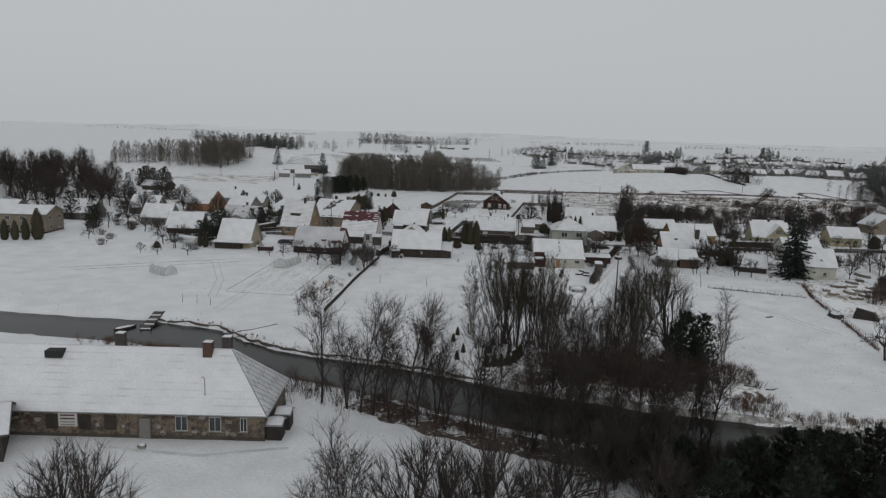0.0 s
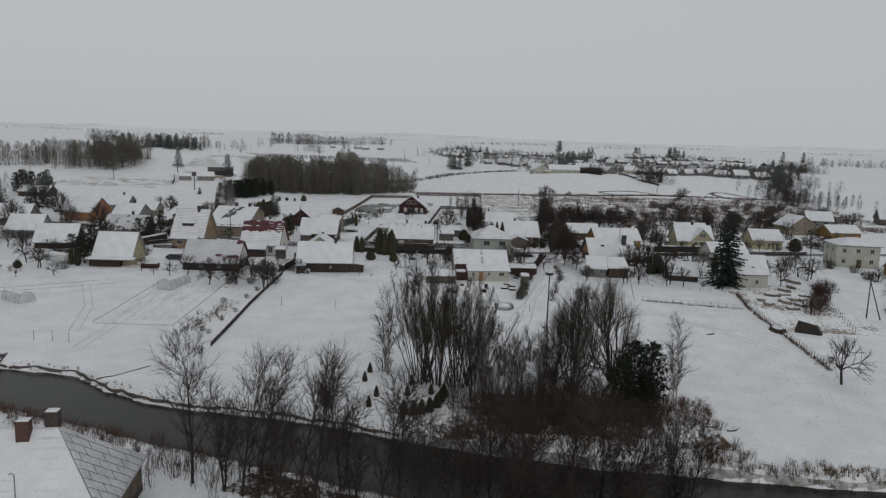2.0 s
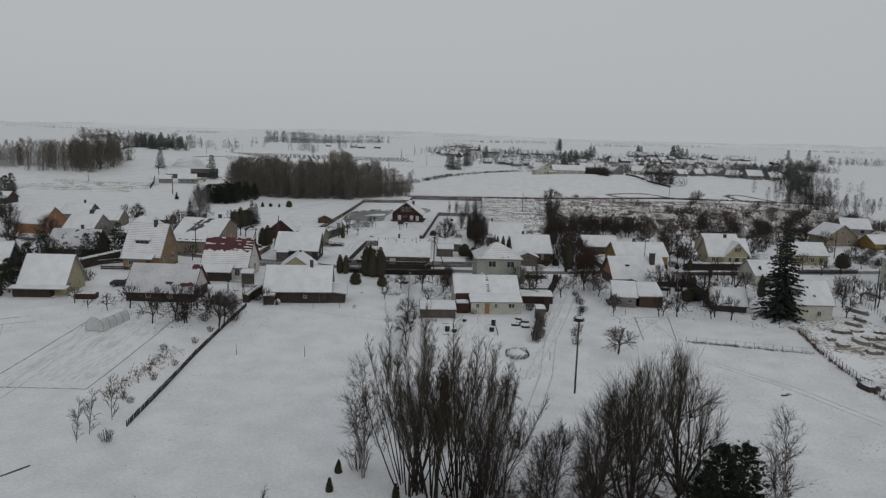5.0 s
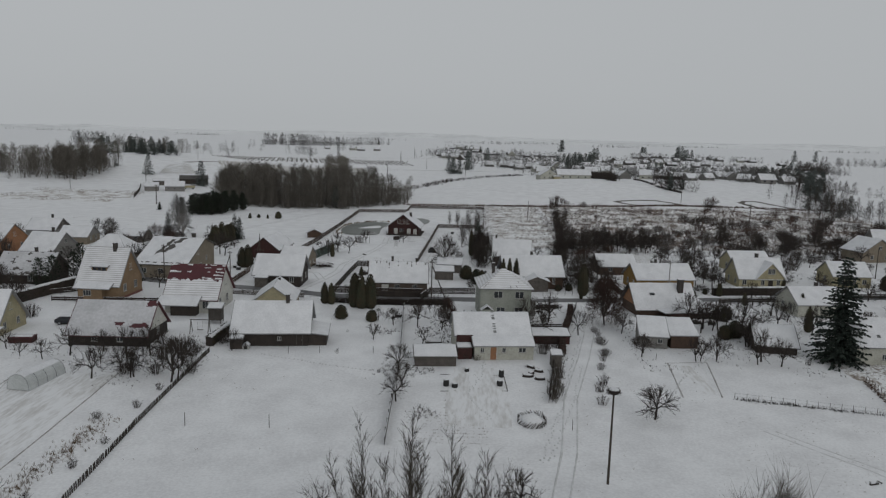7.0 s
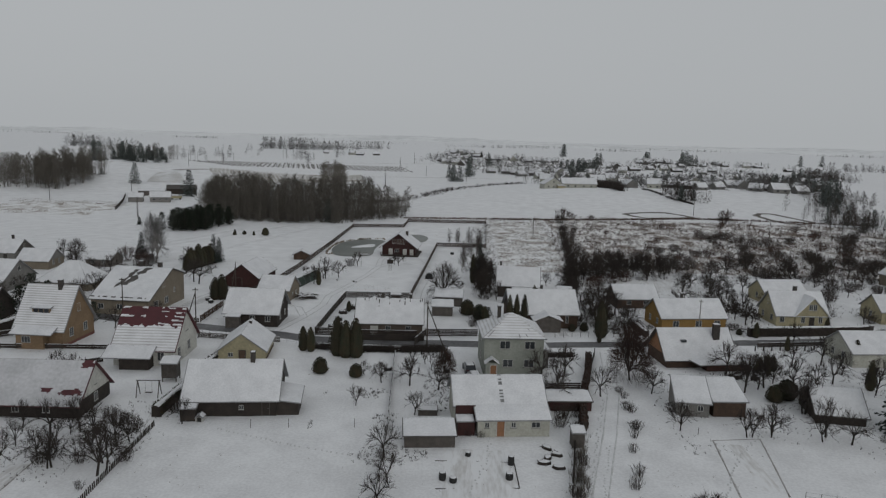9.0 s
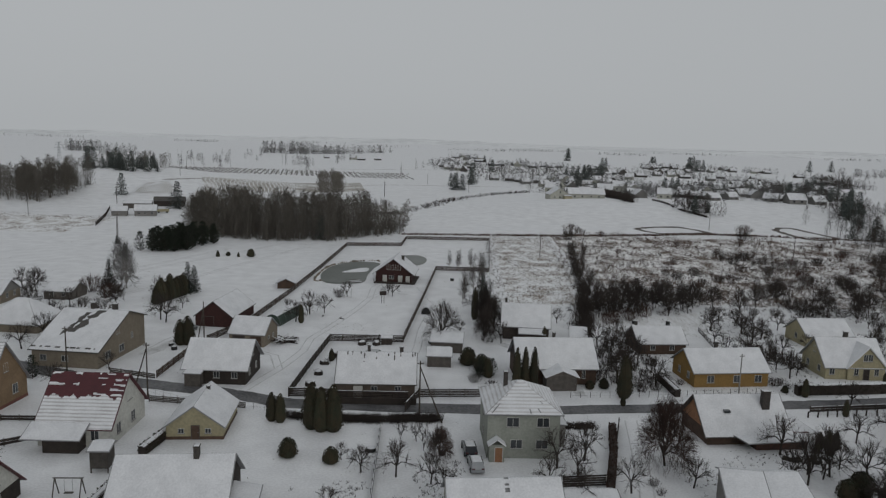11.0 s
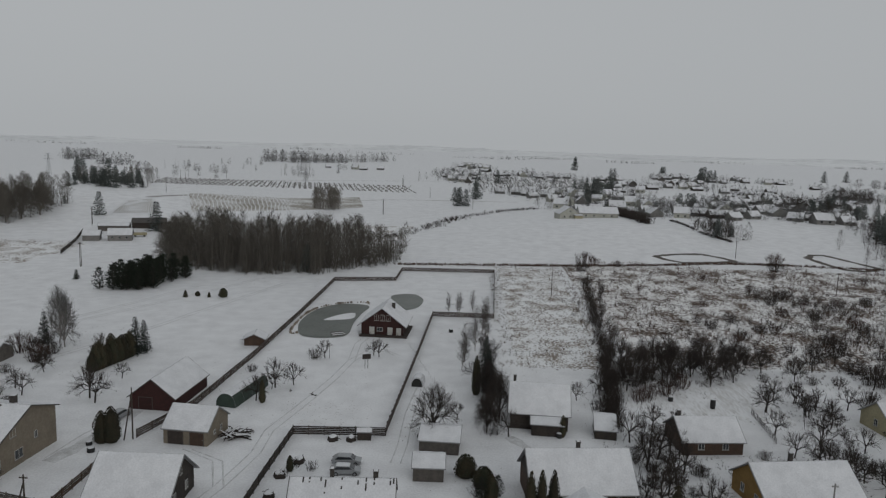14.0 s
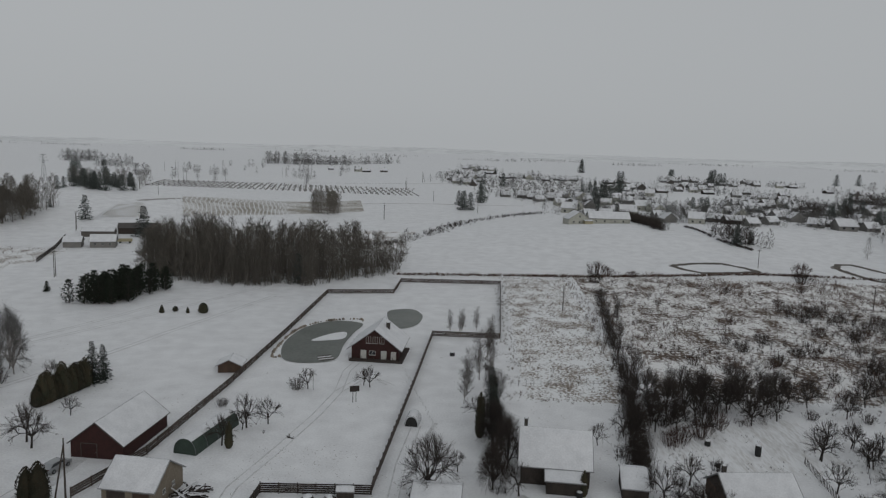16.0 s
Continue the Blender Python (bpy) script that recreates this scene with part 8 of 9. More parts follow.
sw = thing("swing", at(-44.4, 192.2, 5), "wooden A-frame garden swing", "swing")
for k in (-1.5, 1.5):
    for sy in (-0.9, 0.9):
        t_ = Mesh()
        t_.tube((k, sy, -0.2), (k, 0, 2.3), 0.07, 0.07, 5, True)
        part("leg", t_, GREY_WOOD, sw)
t_ = Mesh()
t_.tube((-1.7, 0, 2.3), (1.7, 0, 2.3), 0.07, 0.07, 5, True)
part("beam", t_, GREY_WOOD, sw)
t_ = Mesh()
t_.box(-0.5, 0.5, -0.2, 0.2, 0.5, 0.56)
seat_ = part("seat", t_, GREY_WOOD, sw)
for u in (-0.45, 0.45):
    t_ = Mesh()
    t_.tube((u, 0, 0.5), (u, 0, 2.3), 0.015, 0.015, 4)
    part("rope", t_, RUBBER, seat_)

bb = thing("basketball_stand", at(-20.8, 295.4, 20), "dark basketball stand in the snowy yard", "basketball hoop")
for u in (-0.3, 0.3):
    t_ = Mesh()
    t_.tube((u, 0, -0.3), (u, 0, 2.6), 0.06, 0.06, 6, True)
    part("post", t_, DARK_WOOD, bb)
t_ = Mesh()
t_.box(-0.9, 0.9, -0.12, -0.06, 2.1, 3.2)
part("backboard", t_, DARK_WOOD, bb)
gl_ = thing("garden_lamp", at(-29.9, 301.1), "black garden lamp post in the snow", "lamp post")
t_ = Mesh()
t_.tube((0, 0, -0.2), (0, 0, 2.6), 0.05, 0.04, 6, True)
part("post", t_, RUBBER, gl_)
t_ = Mesh()
t_.tube((0, 0, 2.6), (0, 0, 3.0), 0.1, 0.16, 6, True)
part("lantern", t_, FRAME, gl_)


def stake(x, y, h, label="thin upright garden stake in the snow"):
    m = Mesh()
    m.tube((0, 0, -0.3), (rnd.uniform(-0.05, 0.05), 0, h), 0.045, 0.035, 5, True)
    o = part("stake", m, GREY_WOOD)
    o.matrix_world = at(x, y)
    tagged(o, label, "stake", "garden stakes")


for x, y, h in ((-32.6, 155.4, 1.7), (-22.6, 155.7, 1.7), (-27, 182.7, 1.2), (-22.2, 183.2, 1.2), (-13.8, 184, 1.2), (-63, 128.7, 1.6), (-60.2, 128.7, 1.7), (-57.4, 128.2, 1.5), (31, 186, 1.0), (13.6, 158, 1.4)):
    stake(x, y, h)


def heap(x, y, rx, ry, h, label, material=SOIL, name="heap", n=16, category="heap", sticks=0):
    """A low lumpy heap with snow on top; some have sticks in them."""
    ob = thing(name, at(x, y, rnd.uniform(0, 180)), label, category)
    b, s = Mesh(), Mesh()
    R = random.Random(int(x * 7 + y))
    rad = [R.uniform(0.75, 1.1) for _ in range(n)]
    r0 = [(rx * k * math.cos(6.283 * i / n), ry * k * math.sin(6.283 * i / n)) for i, k in enumerate(rad)]
    b.hexa([(u, v, -0.2) for u, v in r0], [(u * 0.75, v * 0.75, h * 0.7) for u, v in r0])
    part("base", b, material, ob)
    s.hexa([(u * 0.72, v * 0.72, h * 0.68) for u, v in r0], [(u * 0.35, v * 0.35, h) for u, v in r0])
    part("snow", s, ROOF_SNOW, ob)
    for _ in range(sticks):
        t_ = Mesh()
        a, k = R.uniform(0, 6.28), R.uniform(0.2, 0.9)
        p = Vector((rx * k * math.cos(a), ry * k * math.sin(a), h * R.uniform(0.2, 0.9)))
        d = Vector((R.uniform(-1, 1), R.uniform(-1, 1), R.uniform(-0.15, 0.35))) * R.uniform(0.6, 1.3)
        t_.tube(p - d * 0.5, p + d * 0.5, R.uniform(0.04, 0.09), 0.04, 5, True)
        part("branch", t_, DARK_WOOD, ob)
    return ob


pit = thing("brush_ring", at(8.9, 160.3), "ring of brushwood heaped with snow at the lane edge", "brush heap")
R = random.Random(14)
for i in range(46):
    a = 6.283 * i / 46 + R.uniform(-0.06, 0.06)
    t_ = Mesh()
    q = Vector((1.75 * math.cos(a), 2.2 * math.sin(a), 0))
    t_.tube(q + Vector((0.25 * math.sin(a) + R.uniform(-0.15, 0.15), -0.3 * math.cos(a), -0.1)), q + Vector((-0.3 * math.sin(a), 0.4 * math.cos(a), R.uniform(0.35, 0.8))), 0.06, 0.03, 5, True)
    part("branch", t_, DARK_WOOD, pit)
t_ = Mesh()
rim_ = [(1.5 * math.cos(6.283 * i / 14), 1.9 * math.sin(6.283 * i / 14)) for i in range(14)]
t_.hexa([(u, v, -0.2) for u, v in rim_], [(u * 0.7, v * 0.7, 0.5 + 0.12 * math.sin(3 * u)) for u, v in rim_])
part("snow", t_, SNOW, pit, smooth=True)
for x, y, a, b, h in ((67.3, 178.9, 2.0, 1.2, 0.7), (67.6, 173.2, 2.4, 1.3, 0.8), (66.8, 167.9, 1.8, 1.4, 0.6), (63.5, 171, 1.6, 1.0, 0.6), (70, 175.3, 1.5, 1.2, 0.7), (72.3, 184.4, 2.0, 1.2, 0.8), (72.3, 175.6, 1.4, 1.0, 0.6), (79, 195, 3.0, 1.2, 0.9), (70.5, 180, 1.4, 0.9, 0.5), (75.5, 188, 1.8, 0.9, 0.8), (63.2, 174.4, 1.2, 1.0, 0.5), (69.5, 170.5, 1.6, 1.0, 0.7), (74.5, 179.5, 1.3, 0.9, 0.5)):
    heap(x, y, a, b, h, "snow-covered heap of scrap timber and rubble", STONE, "rubble_heap", sticks=9)
heap(56.8, 151.6, 2.2, 1.5, 0.9, "snowy heap of old boards by the fence", DARK_WOOD, "timber_heap", sticks=16)
tent = thing("woodpile", at(62.0, 151.2, -25), "dark tarpaulin-covered woodpile leaning open", "woodpile")
t_ = Mesh()
t_.hexa([(-2.2, -1.2, -0.2), (2.2, -1.2, -0.2), (2.2, 1.2, -0.2), (-2.2, 1.2, -0.2)], [(-1.7, -0.5, 1.9), (1.2, -0.6, 1.4), (1.2, 0.5, 1.4), (-1.7, 0.5, 1.9)])
part("cover", t_, DARK_WOOD, tent)
for i in range(9):
    lo = Mesh()
    lo.tube((2.2 + 0.02 * i, -1.0 + 0.22 * i, -0.1), (1.3, -0.7 + 0.16 * i, 1.5), 0.07, 0.06, 5, True)
    part("pole", lo, GREY_WOOD, tent)
lat = thing("woodpile", at(-36.2, 257.2, 15), "heap of snowy planks beside the garage", "woodpile")
R = random.Random(4)
for i in range(46):
    t_ = Mesh()
    a, z = R.uniform(0, 3.14), 0.1 + 1.1 * R.random()
    p = Vector((R.uniform(-1.7, 1.7), R.uniform(-1.9, 1.9), z * 0.9))
    d = Vector((math.cos(a), math.sin(a), R.uniform(-0.12, 0.12))) * R.uniform(0.8, 1.6)
    t_.tube(p - d, p + d, 0.09, 0.08, 4, True)
    part("plank", t_, ROOF_SNOW if z > 0.9 else DARK_WOOD, lat)
heap(13, 248, 1.0, 0.8, 0.7, "snow-capped heap behind the porch", DARK_WOOD)
heap(11.4, 279.6, 3.0, 1.3, 1.0, "long brush heap behind the dark house", DARK_WOOD, "brush_heap", sticks=24)
for x, y in ((11.4, 175.0), (9.8, 176), (10.6, 180.2), (11.6, 178.4), (10.4, 177.4)):
    heap(x, y, 1.0, 0.6, 0.45, "snow-topped log pile in the garden", DARK_WOOD, "log_pile", 9, "log pile", 3)
for x, y, a, h in ((-2.0, 171.3, 0.42, 0.9), (-0.8, 170.8, 0.45, 0.6), (5.9, 175.4, 0.4, 1.1), (5.5, 171.9, 0.45, 0.8), (0.9, 177.2, 0.35, 0.5), (-2.4, 207.4, 0.5, 0.7), (-12.0, 207.6, 0.7, 0.5), (-55.8, 249.0, 0.6, 0.7), (40.4, 283.2, 0.5, 0.9), (39.4, 275, 0.45, 0.8), (47.4, 280, 0.5, 1.8), (-3.7, 328.6, 0.6, 0.8), (16.4, 262.6, 0.5, 0.8), (36, 236.5, 0.5, 0.9), (-57.4, 251.4, 0.5, 0.6), (-12, 240, 0.5, 0.7), (-6.3, 260.2, 0.9, 0.6)):
    bq = thing("barrel", at(x, y), "dark garden barrel with a snow cap", "barrel", "garden barrels")
    t_ = Mesh()
    t_.tube((0, 0, -0.1), (0, 0, h * 0.5), a * 0.9, a, 10, True)
    t_.tube((0, 0, h * 0.5), (0, 0, h), a, a * 0.9, 10, True)
    part("drum", t_, RUBBER, bq)
    t_ = Mesh()
    t_.tube((0, 0, h), (0, 0, h + 0.12), a * 0.86, a * 0.5, 10, True)
    part("snow_cap", t_, ROOF_SNOW, bq)
for x, y in ((29.4, 106.1), (31.8, 105.4), (43.6, 147.5), (46.6, 304), (-28.2, 277.8)):
    heap(x, y, 0.9, 0.3, 0.22, "dark driftwood log lying in the snow", DARK_WOOD, "log", 8, "log", 3)
for x, y in ((4.0, 107.3), (2.6, 108.4)):
    ty = thing("tyre", at(x, y, 0, 0.1), "old car tyre lying in the snow", "tyre")
    t_ = Mesh()
    for i in range(12):
        a, b = 6.283 * i / 12, 6.283 * (i + 1) / 12
        t_.tube((0.45 * math.cos(a), 0.45 * math.sin(a), 0.05), (0.45 * math.cos(b), 0.45 * math.sin(b), 0.05), 0.14, 0.14, 6)
    part("tread", t_, RUBBER, ty)
jet = thing("jetty", at(-63.2, 121.0, 14), "small plank ramp leading down to the river", "jetty")
for i in range(13):
    t_ = Mesh()
    f = i / 12
    t_.box(-0.75, 0.75, -7.4 + 7.6 * f, -6.95 + 7.6 * f, -0.85 + 1.05 * f, -0.75 + 1.05 * f)
    part("plank", t_, GREY_WOOD if i % 3 else ROOF_SNOW, jet)
for sx in (-0.8, 0.8):
    t_ = Mesh()
    t_.tube((sx, -7.6, -0.95), (sx, 0.6, 0.15), 0.09, 0.09, 6, True)
    part("beam", t_, DARK_WOOD, jet)
    for yy in (-7.0, -4.0):
        t_ = Mesh()
        t_.tube((sx, yy, -2.9), (sx, yy, -0.2), 0.08, 0.08, 6, True)
        part("post", t_, DARK_WOOD, jet)
boat = thing("rowing_boat", at(-64.8, 113.6, 62), "dark wooden boat moored at the plank ramp", "boat")
boat.location.z = WATER_Z
t_ = Mesh()
hull = [(-2.0, 0), (-1.4, -0.55), (0.6, -0.6), (2.1, 0), (0.6, 0.6), (-1.4, 0.55)]
t_.hexa([(u * 0.8, v * 0.7, -0.25) for u, v in hull], [(u, v, 0.32) for u, v in hull])
part("hull", t_, DARK_WOOD, boat)
t_ = Mesh()
t_.hexa([(u * 0.85, v * 0.8, 0.325) for u, v in hull], [(u * 0.75, v * 0.65, 0.4) for u, v in hull])
part("snow", t_, ROOF_SNOW, boat)
bx = house("skip", at(-69.8, 183.8, 8), 3.6, 1.8, 1.0, 1.15, "low wine-red box trailer in the garden", RED_WOOD, over=0.05, category="trailer", seed=78, roof=RED_ROOF)
rails = thing("deck_rail", at(-31.0, 320.0, 30), "snowy plank steps at the pond", "steps")
for i in range(6):
    t_ = Mesh()
    t_.box(-1.8 + i * 0.05, 1.8 - i * 0.05, i * 0.55, i * 0.55 + 0.45, 0.05 + i * 0.08, 0.14 + i * 0.08)
    part("step", t_, GREY_WOOD if i % 2 else ROOF_SNOW, rails)



def box_hedge(pts, h, w, label, foliage, seed, dens=60, cap=True):
    """A clipped hedge: a dark core, leafy faces and snow on its flat top."""
    ob = thing("hedge", at(*pts[0]), label, "hedge")
    inv = ob.matrix_world.inverted()
    R = random.Random(seed)
    core, leaves, snow_ = Mesh(), Mesh(), Mesh()
    for (x0, y0), (x1, y1) in zip(pts, pts[1:]):
        L = math.hypot(x1 - x0, y1 - y0)
        d, n = Vector(((x1 - x0) / L, (y1 - y0) / L, 0)), Vector((-(y1 - y0) / L, (x1 - x0) / L, 0))
        z0, z1 = ground_z(x0, y0), ground_z(x1, y1)
        a, b = Vector((x0, y0, z0)), Vector((x1, y1, z1))
        k = w * 0.42
        core.hexa([a - n * k - Vector((0, 0, 0.2)), b - n * k - Vector((0, 0, 0.2)), b + n * k - Vector((0, 0, 0.2)), a + n * k - Vector((0, 0, 0.2))],
                  [a - n * k * 0.85 + Vector((0, 0, h * 0.9)), b - n * k * 0.85 + Vector((0, 0, h * 0.9)), b + n * k * 0.85 + Vector((0, 0, h * 0.9)), a + n * k * 0.85 + Vector((0, 0, h * 0.9))])
        for _ in range(int(L * dens)):
            f, g, z = R.random(), R.choice((-1, 1)), R.uniform(0.05, 0.95)
            q = a.lerp(b, f) + n * g * w * R.uniform(0.36, 0.46) + Vector((0, 0, h * z))
            if R.random() < 0.3:
                q = a.lerp(b, f) + n * w * R.uniform(-0.4, 0.4) + Vector((0, 0, h * 0.86))
            leaf(leaves, q, n * g * 0.4 + d * R.uniform(-0.5, 0.5) + Vector((0, 0, R.uniform(0.2, 1))), R.uniform(0.18, 0.36), R, 0.35)
        if cap:
            m_ = max(2, int(L / 0.6))
            k0 = len(snow_.v)
            for i in range(m_ + 1):
                p, kk = a.lerp(b, i / m_), w * R.uniform(0.24, 0.36)
                for off, up in ((-kk, 0.86), (-kk * 0.6, 1.02), (kk * 0.6, 1.03), (kk, 0.86)):
                    snow_.v.append(tuple(p + n * off + Vector((0, 0, h * up + R.uniform(0, 0.05)))))
            for i in range(m_):
                for q in range(3):
                    snow_.f.append((k0 + i * 4 + q, k0 + i * 4 + q + 1, k0 + i * 4 + q + 5, k0 + i * 4 + q + 4))
    for name, m_, mt in (("core", core, TWIG), ("leaves", leaves, foliage), ("snow_cap", snow_, ROOF_SNOW)):
        if m_.f:
            part(name, m_, mt, ob).matrix_local = inv
    return ob


box_hedge([(57.5, 237.2), (70.6, 239.2), (84, 242)], 1.9, 1.3, "dark clipped hedge with snow on top beside the street", THUJA, 1)
# extra width and height also stand for the shade along the fence
box_hedge([(-87.4, 204), (-85.6, 213), (-83.4, 224)], 2.2, 2.0, "dark clipped hedge along a western drive, widened over fence shade", THUJA, 2)
box_hedge([(-40.2, 184.8), (-40.0, 194.6)], 1.5, 1.4, "dark clipped hedge beside the farmhouse", THUJA, 3)
box_hedge([(-41.2, 203.4), (-40.4, 210.4)], 1.2, 1.2, "low dark hedge dusted with snow by the cream outbuilding", THUJA, 4)
box_hedge([(35.6, 242), (36.3, 233.6)], 1.3, 1.2, "dark untidy hedge between two gardens", TWIG, 5)
box_hedge([(22.2, 218), (20.6, 209), (17.4, 195.5), (16.2, 186)], 1.3, 0.9, "brown leafless hedge along the lane", RED_TWIG, 6, 70, False)
board_fence([(-8.6, 222.0), (-7.0, 228.4), (3.0, 229.6)], 1.5, 5, 2.4, "dark brown board fence by the street", DARK_WOOD)
board_fence([(-52.0, 232.6), (-52.2, 247.0)], 1.4, 4, 2.4, "brown board fence beside the barn drive", BROWN_WOOD)
board_fence([(-61, 234.4), (-52.2, 232.2)], 1.0, 3, 2.2, "weathered grey street fence", GREY_WOOD)
board_fence([(-48.5, 221.9), (-41.6, 221.3), (-33, 220.6)], 1.1, 4, 2.2, "grey picket-board street fence", GREY_WOOD)
board_fence([(-20.8, 226.2), (-8.6, 226.9)], 1.5, 5, 2.4, "dark board screen with snow before the brick house", DARK_WOOD)
for x, y, s in ((-6.1, 211.3, 0.7), (-8.1, 204.5, 0.8), (-12.6, 203, 0.7), (-8.4, 212, 0.6), (-15.4, 204.6, 0.6)):
    plant(apple_b, x, y, s, group="garden fruit trees")
for x, y, s in ((-4.9, 208.3, 0.8), (-3.5, 205.0, 1.0), (-4.2, 206.6, 0.9)):
    plant(sapling, x, y, s, label="upright leafless garden shrub in the snow", group="garden saplings")
for x, y, s in ((50.6, 214.6, 0.42), (51.7, 214.3, 0.5), (52.8, 214.5, 0.45), (-24.6, 246, 0.4), (58.6, 236.2, 0.5)):
    plant(thuja, x, y, s * 1.3, group="small dark evergreens", sz=0.8)
heap(45.0, 210.4, 1.4, 0.9, 0.8, "snowy heap of garden odds and ends", DARK_WOOD, "timber_heap", sticks=14)
heap(48.2, 210.6, 1.6, 0.9, 0.7, "snowy stack of old planks", DARK_WOOD, "timber_heap", sticks=12)
for x, y, a in ((-25.6, 232, 1.2), (-25.4, 238, 1.0), (-25.6, 244, 1.1), (-24, 249, 1.3), (-20.5, 257.6, 1.2), (-17.6, 257.8, 1.1)):
    heap(x, y, a, 0.9, 0.9, "snow-covered stack of firewood along the fence", DARK_WOOD, "woodpile", 10, "woodpile", 6)

# ---- vehicles ----


def car(x, y, rz, label, paint, snow=False):
    ob = thing("car", at(x, y, rz), label, "car")
    body = Mesh()
    side_ = [(-2.15, 0.35), (2.1, 0.35), (2.15, 0.75), (1.25, 0.92), (0.6, 1.42), (-1.3, 1.45), (-2.0, 1.0), (-2.2, 0.8)]
    body.hexa([(u, -0.82 + (0.16 if z > 1.2 else 0), z) for u, z in side_][::-1], [(u, 0.82 - (0.16 if z > 1.2 else 0), z) for u, z in side_][::-1])
    bd = part("body", body, paint, ob)
    for sy in (-1, 1):
        gm = Mesh()
        q = [(-1.75, 0.98), (1.0, 0.98), (0.55, 1.34), (-1.2, 1.36)]
        gm.hexa([(u, sy * 0.79, z) for u, z in q], [(u, sy * 0.70, z) for u, z in q])
        part("side_window", gm, GLASS, bd)
    gm = Mesh()
    gm.hexa([(1.22, -0.68, 0.97), (1.22, 0.68, 0.97), (0.68, 0.6, 1.39), (0.68, -0.6, 1.39)], [(1.26, -0.68, 0.99), (1.26, 0.68, 0.99), (0.72, 0.6, 1.41), (0.72, -0.6, 1.41)])
    part("windscreen", gm, GLASS, bd)
    for u in (-1.35, 1.35):
        for sy in (-0.8, 0.8):
            w_ = Mesh()
            w_.tube((u, sy - 0.1, 0.32), (u, sy + 0.1, 0.32), 0.32, 0.32, 14, True)
            wh = part("wheel", w_, RUBBER, ob)
            r_ = Mesh()
            r_.tube((u, sy - 0.11, 0.32), (u, sy + 0.11, 0.32), 0.19, 0.19, 10, True)
            part("rim", r_, METAL, wh)
    for sy in (-0.6, 0.6):
        h_ = Mesh()
        h_.box(2.08, 2.17, sy - 0.18, sy + 0.18, 0.6, 0.74)
        part("headlight", h_, FRAME, bd)
        h_ = Mesh()
        h_.box(-2.21, -2.12, sy - 0.18, sy + 0.18, 0.75, 0.9)
        part("tail_light", h_, RED_ROOF, bd)
    if snow:
        s = Mesh()
        s.hexa([(-1.4, -0.62, 1.44), (0.6, -0.62, 1.42), (0.6, 0.62, 1.42), (-1.4, 0.62, 1.44)], [(-1.2, -0.5, 1.54), (0.4, -0.5, 1.52), (0.4, 0.5, 1.52), (-1.2, 0.5, 1.54)])
        part("snow", s, ROOF_SNOW, bd)
    return ob


car(-16.8, 249.2, 3, "silver hatchback parked behind the brick house", SILVER)
car(-16.4, 246.0, 5, "silver estate car under a dusting of snow", SILVER, True)
car(-58.2, 262.6, 80, "silver car parked by the barn", SILVER)
car(1.2, 208.6, 98, "dark car parked beside the green house", DARK_PAINT, True)
car(2.0, 203.9, 98, "silver-grey car parked behind a dark one", SILVER, True)
car(-68.5, 195, 10, "dark parked car with snow on its roof", DARK_PAINT, True)

# ---- the mill's walls and yard ----
mm = mill
for u, w_ in ((-3.1, 1.1), (0.15, 1.2), (2.7, 1.2)):
    t_ = Mesh()
    t_.box(u - w_ / 2 - 0.0, u + w_ / 2, -5.36, -5.28, 0.9, 2.4)
    part("boarded_window", t_, DARK_WOOD, mm)
for u in (9.75, 13.1, 15.95):
    window(mm, Matrix.Translation((u, -5.304, 1.0)), 1.2 if u < 15 else 0.7, 1.5, 2)
door(mm, Matrix.Translation((6.1, -5.345, -0.1)), 1.1, 2.3, GREY_PLASTER, "pale grey sheet door")
sg = Mesh()
sg.box(-2.4, -0.55, -5.42, -5.33, 1.2, 2.7)
bo = part("banner", sg, FRAME, mm, "faded white banner on the wall")
for z, mt in ((2.2, RED_ROOF), (1.85, RED_ROOF), (1.5, CONCRETE), (1.2, CONCRETE)):
    t_ = Mesh()
    t_.box(-2.2, -0.8, -5.435, -5.421, z + 0.1, z + 0.24)
    part("banner_line", t_, mt, bo)
R = random.Random(3)
for i in range(200):
    u, z = R.uniform(-17, 17.8), R.uniform(0.2, 2.9)
    if any(abs(u - k) < 1.1 for k in (-3.1, -1.5, 0.15, 2.7, 6.1, 9.75, 13.1, 15.95)):
        continue
    t_ = Mesh()
    k = R.uniform(0.10, 0.34)
    q = [(u + k * R.uniform(0.7, 1.2) * math.cos(a), z + k * R.uniform(0.6, 1.0) * math.sin(a)) for a in (0.3, 1.4, 2.5, 3.6, 4.7, 5.6)]
    t_.hexa([(a, -5.31 - 0.05, b) for a, b in q], [(a, -5.29, b) for a, b in q])
    part("stone", t_, (STONE, DAMP_STONE, CONCRETE, STONE, BRICK)[i % 5], mm)
for x, z1, mt in ((1.5, 9.3, CHIMNEY), (11.1, 8.9, BRICK), (12.8, 9.2, CHIMNEY)):
    c = chimney(mm, x, -0.6 if mt == BRICK else 0.5, 6.8, z1, 0.95, 0.8, mt)
# black box in place of a hole, its colour standing for inner shade
t_ = Mesh()
t_.box(-5.5, -3.8, -1.6, -0.2, 7.0, 7.75)
part("hatch", t_, RUBBER, mm, "black box for the dark roof hole of the mill")
t_ = Mesh()
t_.tube((11.8, -4.2, 3.9), (11.8, -4.2, 6.1), 0.045, 0.045, 6, True)
t_.tube((11.8, -4.2, 6.1), (11.62, -4.2, 6.28), 0.045, 0.045, 6, True)
t_.tube((11.62, -4.2, 6.28), (11.45, -4.2, 6.18), 0.045, 0.045, 6, True)
